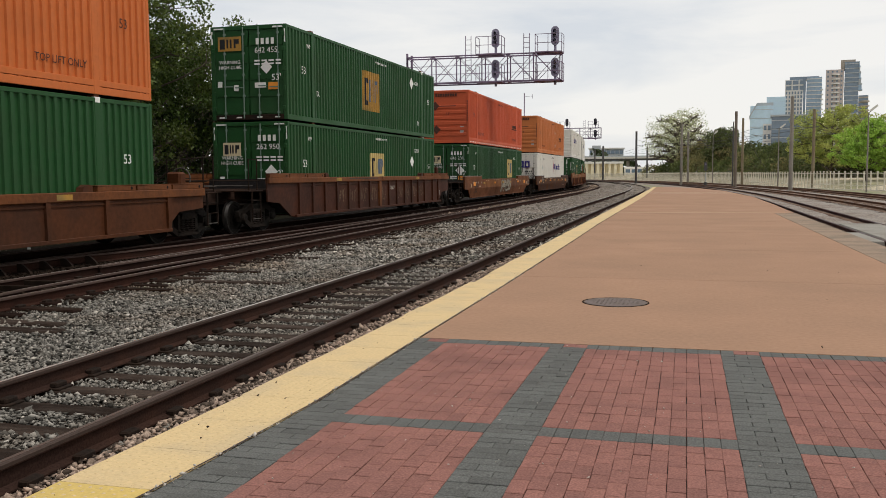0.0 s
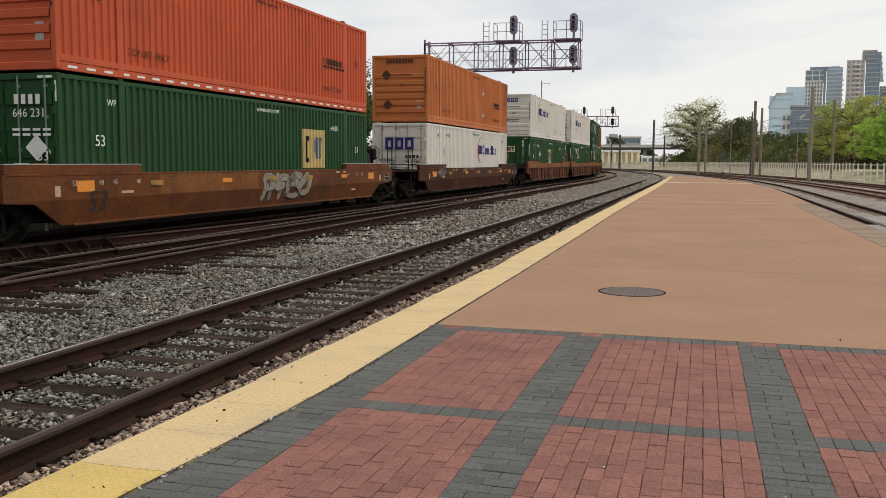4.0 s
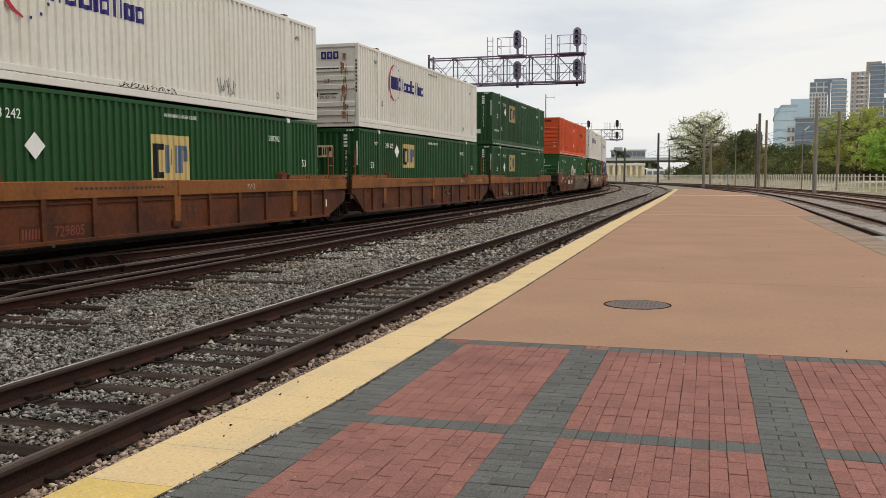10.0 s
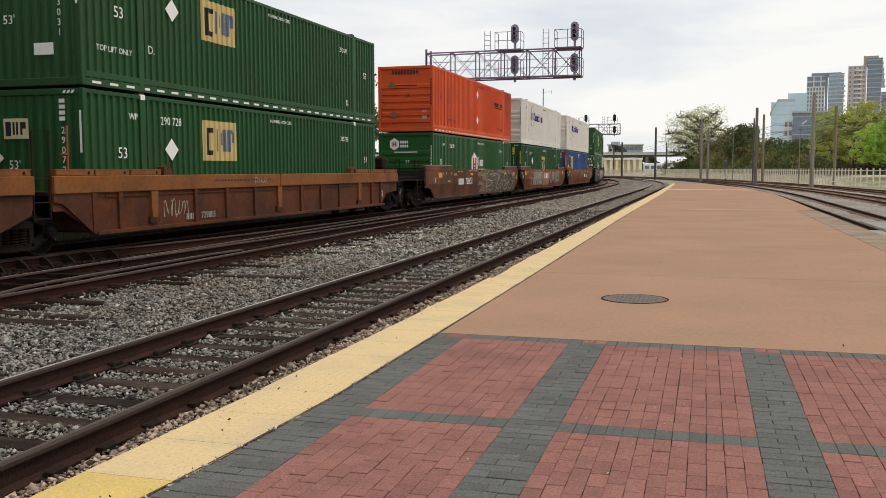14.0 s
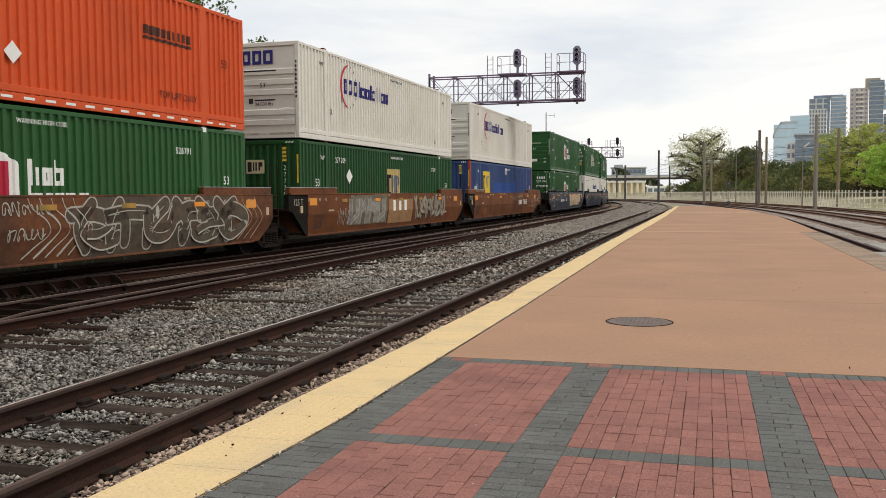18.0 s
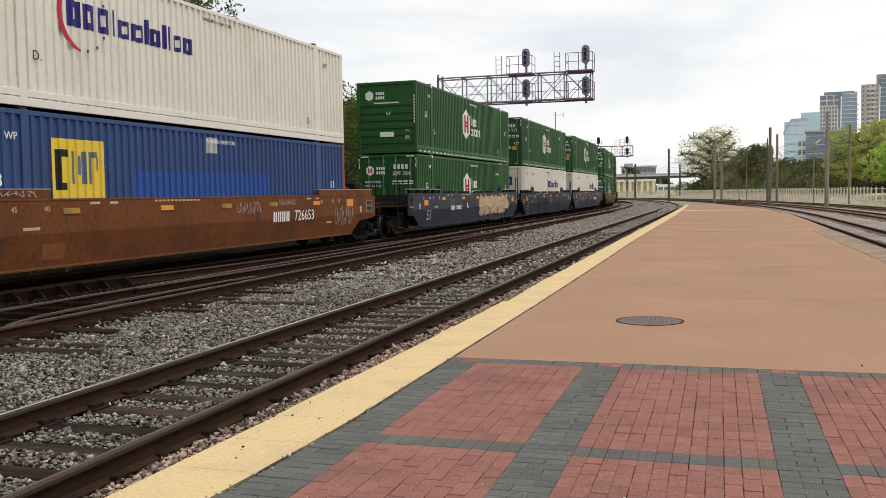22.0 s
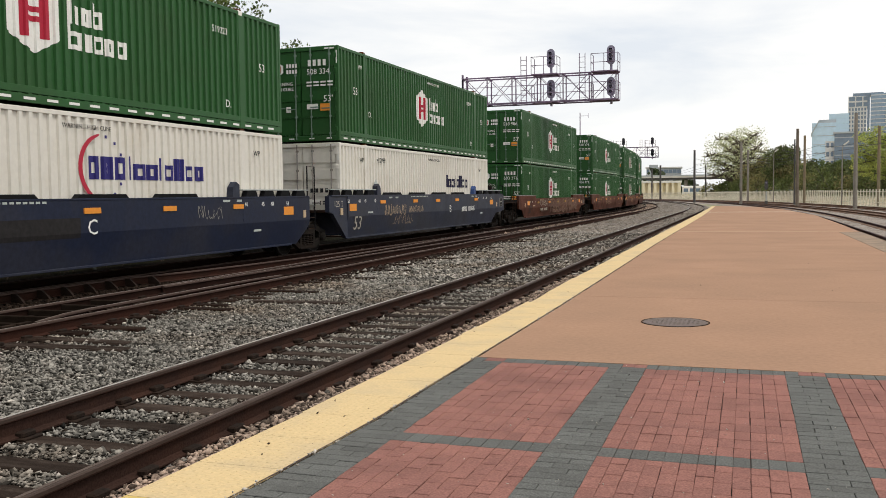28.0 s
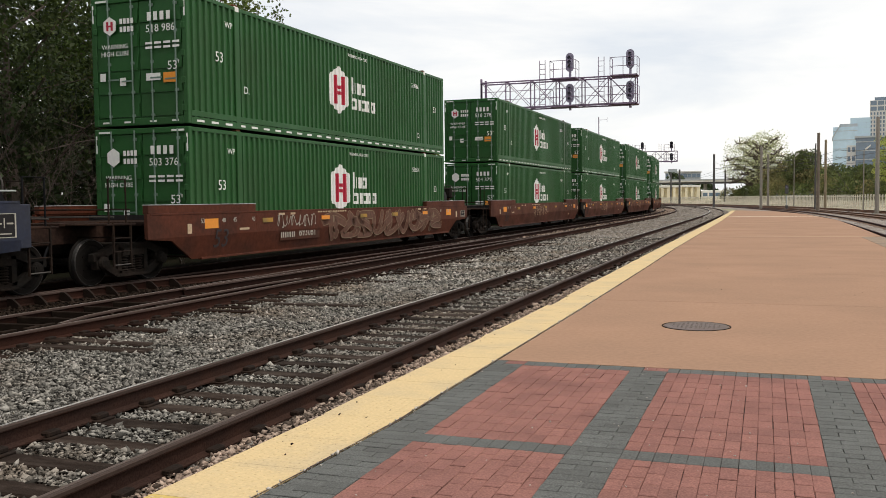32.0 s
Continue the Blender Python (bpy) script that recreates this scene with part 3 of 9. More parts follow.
for a, b in ((-12, -3), (-3, 6), (6, 12.4), (12.4, 18.2), (18.2, 24.3), (24.3, 30.0), (30.0, 35.6)):
    part("east_kerb", strip(Shape(), lambda y: 3.205, lambda y: east(y) + 0.02, a + 0.008, b - 0.008, -0.6, -0.004 - 0.006 * (a % 2), []), "kerb", platform, "weathered grey concrete edge slab")
ys3 = list(np.arange(-6, 102, 0.61))
domes = Shape()
tile_rng = random.Random(4)
for a, b in zip(ys3, ys3[1:]):
    off = tile_rng.uniform(-0.012, 0.012) + (0.05 if 12.0 < a < 13.0 else 0)
    s = strip(Shape(), lambda y: west(y) - 0.02 + off, lambda y: yel_in(y) - 0.010, a + 0.002, b - 0.002, -0.22, 0.004, [])
    part("edge_tile", s, "yellow" if a < 3.5 else "yellow_pale", platform, "yellow tactile edge tile")
    if 2.5 < a < 6.2:
        for i in range(10):
            for j in range(9):
                x, y = west(a) + 0.03 + j * 0.058, a + 0.03 + i * 0.06
                if x > yel_in(y) - 0.03:
                    continue
                r, h = 0.012, 0.0035
                domes.add([(x + r * math.cos(k * math.pi / 3), y + r * math.sin(k * math.pi / 3), 0.003) for k in range(6)] +
                          [(x + r * 0.6 * math.cos(k * math.pi / 3), y + r * 0.6 * math.sin(k * math.pi / 3), 0.003 + h) for k in range(6)],
                          [tuple(range(6, 12))] + [(k, (k + 1) % 6, 6 + (k + 1) % 6, 6 + k) for k in range(6)])
part("tactile_domes", domes, "yellow_pale", platform, "small raised worn domes", fix=False)["kind"] = "stuff"

# the open joint between the edge tiles and the paving: a wandering crack with crumbled pale mortar
crack, cr = Shape(), random.Random(31)
prev_c, y = None, 1.5
while y < 40:
    w0_, w1_ = cr.uniform(-0.004, 0.004), cr.choice((0.007, 0.010, 0.014, 0.020)) * (1 if y < 14 else 1.6)
    cut = [(yel_in(y) - 0.006 + w0_, y), (yel_in(y) - 0.006 + w0_ + w1_, y)]
    if prev_c:
        crack.add([(*prev_c[0], 0.0052), (*prev_c[1], 0.0052), (*cut[1], 0.0052), (*cut[0], 0.0052)], [(0, 1, 2, 3)])
    prev_c = cut
    y += cr.uniform(0.07, 0.22)
part("joint_crack", crack, "mortar", platform, "dark open joint beside the yellow edge", fix=False)

# manhole
use("manhole_steel", (0.118, 0.090, 0.080), 0.7, vary=0.25, grain=40, stain=5.0, second=(0.13, 0.10, 0.08))
man = thing("manhole_cover", "round dark steel manhole cover set into the tan concrete", "manhole", pose(-0.76, 10.72, 0.002))
part("frame_ring", Shape().lathe([(0.386, -0.05), (0.386, 0.003), (0.370, 0.003), (0.366, -0.05)], n=48, cap=False), "brace_black", man, "dark iron frame ring")
part("lid", Shape().lathe([(0.362, -0.05), (0.362, 0.001), (0.352, 0.005), (0.31, 0.005), (0.29, 0.003), (0.0, 0.003)], n=48), "manhole_steel", man)
pat = Shape()
for i in range(-5, 6):
    for j in range(-5, 6):
        if math.hypot(i, j) * 0.05 < 0.27:
            pat.box(i * 0.05 - 0.012, j * 0.05 - 0.005, 0.002, i * 0.05 + 0.012, j * 0.05 + 0.005, 0.0042)
part("tread_pattern", pat, "manhole_steel", man)["kind"] = "stuff"

# crossing slab over the light rail track
solid("crossing_slab", Shape().box(4.14, 25.6, -0.5, 5.0, 29.2, -0.285, 0.02).box(5.19, 25.6, -0.5, 6.51, 34.4, -0.29, 0.02).box(6.69, 25.6, -0.5, 8.6, 34.4, -0.285, 0.02), "concrete_grey",
      "grey concrete crossing panels between the light rail rails", "crossing", kind="structure")

# ---- the freight train ----
PAINT = dict(second=(0.06, 0.05, 0.04), amount=0.25, edge=(0.5, 0.75), bump=0.05, spec=0.22)
use("green", (0.0150, 0.069, 0.0185), 0.5, vary=0.07, grain=8, stain=0.5, **PAINT)
use("green_dark", (0.0165, 0.066, 0.0195), 0.5, vary=0.07, grain=8, stain=0.5, **PAINT)
use("green_hub", (0.0220, 0.090, 0.0230), 0.42, vary=0.07, grain=8, stain=0.5, **PAINT)
use("orange", (0.54, 0.142, 0.036), 0.6, vary=0.06, grain=8, stain=0.5, **PAINT)
use("orange_deep", (0.54, 0.100, 0.040), 0.6, vary=0.06, grain=8, stain=0.5, **PAINT)
use("orange_tan", (0.53, 0.170, 0.052), 0.6, vary=0.06, grain=8, stain=0.5, **PAINT)
use("orange_red", (0.6, 0.085, 0.02), 0.55, vary=0.06, grain=8, stain=0.5, **PAINT)
use("white", (0.705, 0.67, 0.60), 0.55, vary=0.04, grain=8, stain=0.6, second=(0.52, 0.44, 0.34), amount=0.4, edge=(0.52, 0.8), bump=0.05)
use("blue", (0.037, 0.070, 0.185), 0.55, vary=0.08, grain=8, stain=0.5, **PAINT)
use("blue_bright", (0.030, 0.082, 0.29), 0.55, vary=0.08, grain=8, stain=0.5)
use("rust_run", (0.25, 0.120, 0.070), 0.85, vary=0.3, grain=30, stain=4, second=(0.38, 0.235, 0.155), amount=0.8, spec=0.05)
use("grime", (0.40, 0.33, 0.25), 0.8, vary=0.3, grain=12, stain=2.5, second=(0.62, 0.57, 0.49), amount=0.9)
use("post_red", (0.40, 0.06, 0.035), 0.6, vary=0.08, grain=8, stain=0.5)
use("roof", (0.30, 0.29, 0.27), 0.7, vary=0.1, grain=8, stain=0.5, second=(0.2, 0.15, 0.1))
use("galvanised", (0.42, 0.44, 0.42), 0.5, 0.4, vary=0.12, grain=20, stain=1.0)
use("bar_green", (0.15, 0.21, 0.17), 0.5, vary=0.12, grain=20, stain=1.0)
use("door_bar", (0.30, 0.28, 0.26), 0.5, 0.3, vary=0.2, grain=20, stain=1.0, second=(0.18, 0.11, 0.07))
use("bar_pale", (0.38, 0.38, 0.37), 0.5, vary=0.12, grain=20, stain=1.0)
use("black", (0.010, 0.010, 0.011), 0.75, spec=0.08, vary=0.2, grain=20, stain=1.0)
use("ink", (0.02, 0.02, 0.022), 0.6, vary=0.1, grain=20, stain=1.0)
use("ink_faded", (0.085, 0.035, 0.025), 0.7, vary=0.25, grain=14, stain=1.5)
use("mark_white", (0.78, 0.77, 0.73), 0.6, vary=0.06, grain=20, stain=1.0)
use("mark_dim", (0.42, 0.45, 0.42), 0.6, vary=0.1, grain=20, stain=1.0)
use("mark_navy", (0.035, 0.03, 0.16), 0.55, vary=0.08, grain=20, stain=1.0)
use("ink_navy", (0.022, 0.020, 0.050), 0.6, vary=0.1, grain=20, stain=1.0)
use("mark_red", (0.42, 0.025, 0.05), 0.55, vary=0.08, grain=20, stain=1.0)
use("mark_cream", (0.62, 0.53, 0.33), 0.6, vary=0.06, grain=20, stain=1.0)
use("mark_gold", (0.56, 0.42, 0.17), 0.6, vary=0.06, grain=20, stain=1.0)
use("mark_slate", (0.11, 0.15, 0.21), 0.6, vary=0.06, grain=20, stain=1.0)
use("mark_yellow", (0.72, 0.52, 0.06), 0.6, vary=0.08, grain=20, stain=1.0)
use("mark_ochre", (0.40, 0.22, 0.045), 0.65, vary=0.12, grain=14, stain=1.0, second=(0.15, 0.13, 0.06), amount=0.6)
use("mark_orange", (0.75, 0.28, 0.04), 0.55, vary=0.06, grain=20, stain=1.0)
use("well_brown", (0.0740, 0.0265, 0.0135), 0.6, spec=0.12, vary=0.2, grain=10, stain=0.9, second=(0.045, 0.022, 0.016), amount=0.8)
use("well_rust", (0.050, 0.0185, 0.0098), 0.6, spec=0.12, vary=0.25, grain=10, stain=0.7, second=(0.15, 0.055, 0.020), amount=0.7, edge=(0.48, 0.7))
use("well_red", (0.108, 0.0345, 0.0140), 0.6, spec=0.12, vary=0.2, grain=10, stain=0.9, second=(0.05, 0.024, 0.018), amount=0.7)
use("well_orange", (0.150, 0.050, 0.0165), 0.6, spec=0.12, vary=0.2, grain=10, stain=0.8, second=(0.095, 0.038, 0.02), amount=0.7)
use("well_umber", (0.080, 0.027, 0.0105), 0.6, spec=0.12, vary=0.2, grain=10, stain=0.8, second=(0.05, 0.022, 0.013), amount=0.7)
use("well_maroon", (0.058, 0.0185, 0.0095), 0.6, spec=0.12, vary=0.22, grain=10, stain=0.8, second=(0.042, 0.02, 0.015), amount=0.7)
use("well_amber", (0.150, 0.052, 0.018), 0.6, spec=0.12, vary=0.2, grain=10, stain=0.8, second=(0.08, 0.034, 0.018), amount=0.7)
use("well_patchy", (0.168, 0.062, 0.026), 0.65, spec=0.12, vary=0.25, grain=9, stain=0.55, second=(0.072, 0.036, 0.024), amount=0.9, edge=(0.4, 0.62))
use("tag_rose", (0.125, 0.060, 0.040), 0.7, vary=0.25, grain=10, stain=1.5)
use("well_oxide", (0.092, 0.027, 0.014), 0.6, spec=0.12, vary=0.22, grain=10, stain=0.8, second=(0.052, 0.022, 0.015), amount=0.7)
use("tag_faint", (0.21, 0.145, 0.09), 0.7, vary=0.2, grain=20, stain=1.5)
use("well_tan", (0.218, 0.082, 0.025), 0.6, spec=0.12, vary=0.18, grain=10, stain=0.8, second=(0.120, 0.048, 0.021), amount=0.7)
use("well_navy", (0.0200, 0.0245, 0.0440), 0.5, spec=0.28, vary=0.2, grain=10, stain=0.8, second=(0.04, 0.038, 0.042), amount=0.6)
use("well_blue", (0.0110, 0.0158, 0.036), 0.5, spec=0.2, vary=0.2, grain=10, stain=0.8, second=(0.030, 0.030, 0.040), amount=0.6)
use("patch_dark", (0.020, 0.018, 0.018), 0.6, spec=0.15, vary=0.25, grain=10, stain=0.9)
use("deck", (0.018, 0.011, 0.0085), 0.85, spec=0.06, vary=0.3, grain=14, stain=1.2, second=(0.06, 0.032, 0.022))
use("truck", (0.014, 0.012, 0.010), 0.9, spec=0.08, vary=0.3, grain=16, stain=1.5, second=(0.03, 0.02, 0.015), bump=0.3)
use("wheel_steel", (0.010, 0.008, 0.0065), 0.85, 0.0, spec=0.1, vary=0.3, grain=16, stain=2.0)
use("tread", (0.10, 0.092, 0.085), 0.45, 0.8, vary=0.15, grain=20, stain=2.0)
use("tag_pale", (0.40, 0.37, 0.31), 0.7, vary=0.15, grain=20, stain=1.5)
use("tag_silver", (0.25, 0.23, 0.195), 0.6, vary=0.3, grain=6, stain=1.2, second=(0.16, 0.135, 0.115))
use("tag_umber", (0.086, 0.066, 0.047), 0.7, vary=0.3, grain=6, stain=1.5, second=(0.115, 0.068, 0.042))
use("tag_ochre", (0.32, 0.18, 0.082), 0.7, vary=0.2, grain=10, stain=1.5, second=(0.24, 0.125, 0.058))
use("tag_brown", (0.19, 0.11, 0.07), 0.7, vary=0.2, grain=20, stain=1.5)
use("tag_tan", (0.50, 0.37, 0.24), 0.7, vary=0.15, grain=20, stain=1.5)
use("tag_stone", (0.27, 0.235, 0.18), 0.7, vary=0.3, grain=6, stain=1.5, second=(0.18, 0.14, 0.10))
use("tag_olive", (0.165, 0.135, 0.095), 0.7, vary=0.3, grain=6, stain=1.5, second=(0.10, 0.07, 0.045))
use("tag_grey", (0.075, 0.066, 0.058), 0.7, vary=0.2, grain=20, stain=1.5)
use("tag_red", (0.20, 0.05, 0.03), 0.7, vary=0.2, grain=20, stain=1.5)
use("tag_dark", (0.05, 0.04, 0.04), 0.7, vary=0.15, grain=20, stain=1.5)

CL, CW, CH = 16.154, 1.2955, 2.9
PITCH = 0.238
FONT_CACHE = {}


def text_mesh(body, size, material):
    key = (body, round(size, 3), material)
    if key not in FONT_CACHE:
        cu = bpy.data.curves.new("lettering", "FONT")
        cu.body, cu.size, cu.extrude, cu.align_x, cu.align_y, cu.resolution_u = body, size, 0.0015, "CENTER", "CENTER", 2
        ob = bpy.data.objects.new("lettering", cu)
        me = bpy.data.meshes.new_from_object(ob)
        bpy.data.objects.remove(ob)
        me.materials.clear()
        me.materials.append(MAT[material])
        FONT_CACHE[key] = me
    return FONT_CACHE[key]


def side_x(y):
    """Depth of the trapezoid corrugation of a long side at y."""
    p = ((y + CL / 2) / PITCH) % 1.0
    if p < 0.34:
        return 0.0
    if p < 0.42:
        return -0.046 * (p - 0.34) / 0.08
    if p < 0.92:
        return -0.046
    return -0.046 * (1 - (p - 0.92) / 0.08)


BREAKS = sorted({round(-CL / 2 + PITCH * (k + q), 5) for k in range(int(CL / PITCH) + 1) for q in (0.0, 0.34, 0.42, 0.92)})


def wrap_y(y0, y1):
    return [y0] + [b for b in BREAKS if y0 + 1e-4 < b < y1 - 1e-4] + [y1]


def painted(shape, lo, hi, y0, y1, z0=None):
    """A painted patch that follows the corrugation, between heights lo(y) and hi(y)."""
    lo_ = lo if callable(lo) else (lambda y: lo)
    hi_ = hi if callable(hi) else (lambda y: hi)
    cuts = wrap_y(y0, y1)
    fine = []
    for a, b in zip(cuts, cuts[1:]):
        k = max(1, int((b - a) / 0.05)) if callable(lo) or callable(hi) else 1
        fine += [a + (b - a) * i / k for i in range(k)]
    fine.append(y1)
    vs, fs = [], []
    for y in fine:
        x = CW + 0.004 + side_x(y)
        vs += [(x, y, lo_(y)), (x, y, hi_(y))]
    for i in range(len(fine) - 1):
        fs.append((2 * i, 2 * i + 2, 2 * i + 3, 2 * i + 1))
    return shape.add(vs, fs)


def ring(shape, yc, zc, r0, r1, a0, a1, squash=1.0):
    """An arc of a ring painted on the long side (degrees, anticlockwise from the far side)."""
    steps_ = max(6, int(abs(a1 - a0) / 5))
    vs, fs = [], []
    for i in range(steps_ + 1):
        a = radians(a0 + (a1 - a0) * i / steps_)
        k = min(1.0, 0.25 + 0.75 * math.sin(math.pi * i / steps_) ** 0.6)
        for r in (r1 - (r1 - r0) * k, r1):
            y, z = yc + r * math.cos(a) * squash, zc + r * math.sin(a)
            vs.append((CW + 0.005, y, z))
    for i in range(steps_):
        fs.append((2 * i, 2 * i + 2, 2 * i + 3, 2 * i + 1))
    return shape.add(vs, fs)


def blocks(shape, y0, zc, widths, h, gap=0.06, tall=()):
    """A row of plain letter-sized bars."""
    y = y0
    for i, w in enumerate(widths):
        t = h * (1.45 if i in tall else 1.0)
        s = 0.27 * h
        if w > 2.2 * s:
            painted(shape, zc - h / 2, zc - h / 2 + t, y, y + s)
            painted(shape, zc - h / 2, zc + h / 2, y + w - s, y + w)
            painted(shape, zc - h / 2, zc - h / 2 + s, y + s, y + w - s)
            painted(shape, zc + h / 2 - s, zc + h / 2, y + s, y + w - s)
        else:
            painted(shape, zc - h / 2, zc - h / 2 + t, y, y + w)
        y += w + gap
    return y


def logo_ring(c, d, zc, s=1.0, word_only=False):
    """Freight line mark: a broken ring with a row of navy bars."""
    y = d - CL / 2
    if not word_only:
        part("ring_mark", ring(Shape(), y + 0.72 * s, zc, 0.58 * s, 0.70 * s, 95, 262), "mark_red", c, "red and navy open ring", fix=False)
        dots = Shape()
        for i in range(6):
            a = radians(78 - i * 26) if i < 3 else radians(-82 + (i - 3) * 26)
            dots.box(CW + 0.004, y + 0.72 * s + 0.66 * s * math.cos(a) - 0.03, zc + 0.66 * s * math.sin(a) - 0.03, CW + 0.006, y + 0.72 * s + 0.66 * s * math.cos(a) + 0.03, zc + 0.66 * s * math.sin(a) + 0.03)
        part("ring_mark", dots, "mark_navy", c)
        y += 0.32 * s
    w = Shape()
    if not word_only:
        blocks(w, y, zc, [0.33 * s, 0.33 * s, 0.36 * s], 0.48 * s, 0.08 * s)
        y += 1.26 * s
    s = s * 1.3
    blocks(w, y, zc - 0.05 * s, [0.08 * s, 0.28 * s, 0.28 * s, 0.08 * s, 0.24 * s, 0.12 * s, 0.08 * s, 0.24 * s, 0.24 * s], 0.27 * s, 0.06 * s, tall=(0, 3, 5, 6))
    part("wordmark", w, "ink_navy" if word_only else "mark_navy", c, "row of navy bars", fix=False)


def logo_square(c, d, zc, h=1.1, w=1.55, fill="mark_gold"):
    """Freight line mark: a pale square with dark bars."""
    y = d - CL / 2
    p = part("square_mark", painted(Shape(), zc - h / 2, zc + h / 2, y, y + w), fill, c, "yellow square panel", fix=False)
    for ob_x in (0.004,):
        k = w / 1.55
        for tone, bars in (("ink", ((0.12, 0.27, -0.36, 0.32), (0.27, 0.48, 0.20, 0.32), (0.27, 0.46, -0.36, -0.24))),
                           ("mark_slate", ((0.56, 0.68, -0.26, 0.30), (0.74, 0.84, -0.10, 0.22), (0.90, 1.0, -0.26, 0.30), (1.08, 1.20, -0.26, 0.30), (1.20, 1.38, 0.20, 0.30), (1.30, 1.40, -0.02, 0.24)))):
            b = Shape()
            for q0, q1, a, e in bars:
                painted(b, zc + a * h, zc + e * h, y + q0 * k, y + q1 * k)
            for i, vtx in enumerate(b.v):
                b.v[i] = (vtx[0] + ob_x, vtx[1], vtx[2])
            part("bar_mark", b, tone, p, "dark bars", fix=False)


def logo_hex(c, d, zc, s=1.0):
    """Freight line mark: a white hexagon with red bars, and white bars beside it."""
    y, hw, hh = d - CL / 2, 0.65 * s, 0.70 * s

    def top(q):
        return zc + hh - abs(q - (y + hw)) / hw * 0.32 * s

    def low(q):
        return zc - hh + abs(q - (y + hw)) / hw * 0.32 * s
    p = part("hexagon_mark", painted(Shape(), low, top, y, y + 2 * hw), "mark_white", c, "white hexagon", fix=False)
    b = Shape()
    for a0, a1, z0, z1 in ((0.28, 0.50, -0.42, 0.42), (0.80, 1.02, -0.42, 0.42), (0.50, 0.80, 0.03, 0.13), (0.50, 0.80, -0.14, -0.04)):
        painted(b, zc + z0 * s, zc + z1 * s, y + a0 * s, y + a1 * s)
    b.v = [(q[0] + 0.004, q[1], q[2]) for q in b.v]
    part("bar_mark", b, "mark_red", p, "two red bars joined by crossbars", fix=False)
    w = Shape()
    blocks(w, y + 1.50 * s, zc + 0.16 * s, [0.12 * s, 0.14 * s, 0.26 * s, 0.26 * s], 0.34 * s, 0.05 * s, tall=(0, 3))
    blocks(w, y + 1.50 * s, zc - 0.32 * s, [0.36 * s, 0.20 * s, 0.28 * s, 0.28 * s, 0.28 * s], 0.34 * s, 0.06 * s, tall=(0,))
    part("wordmark", w, "mark_white", c, "rows of white bars", fix=False)


def end_text(c, body, x, z, size, material="mark_white", y=-CL / 2 - 0.032, name="lettering"):
    part(name, text_mesh(body, size, material), None, c, m=pose(x, y, z, 90, 0, 0))


def side_text(c, body, d, z, size, material="mark_white", name="lettering"):
    part(name, text_mesh(body, size, material), None, c, m=pose(CW + 0.006, d - CL / 2, z, 90, 0, 90))


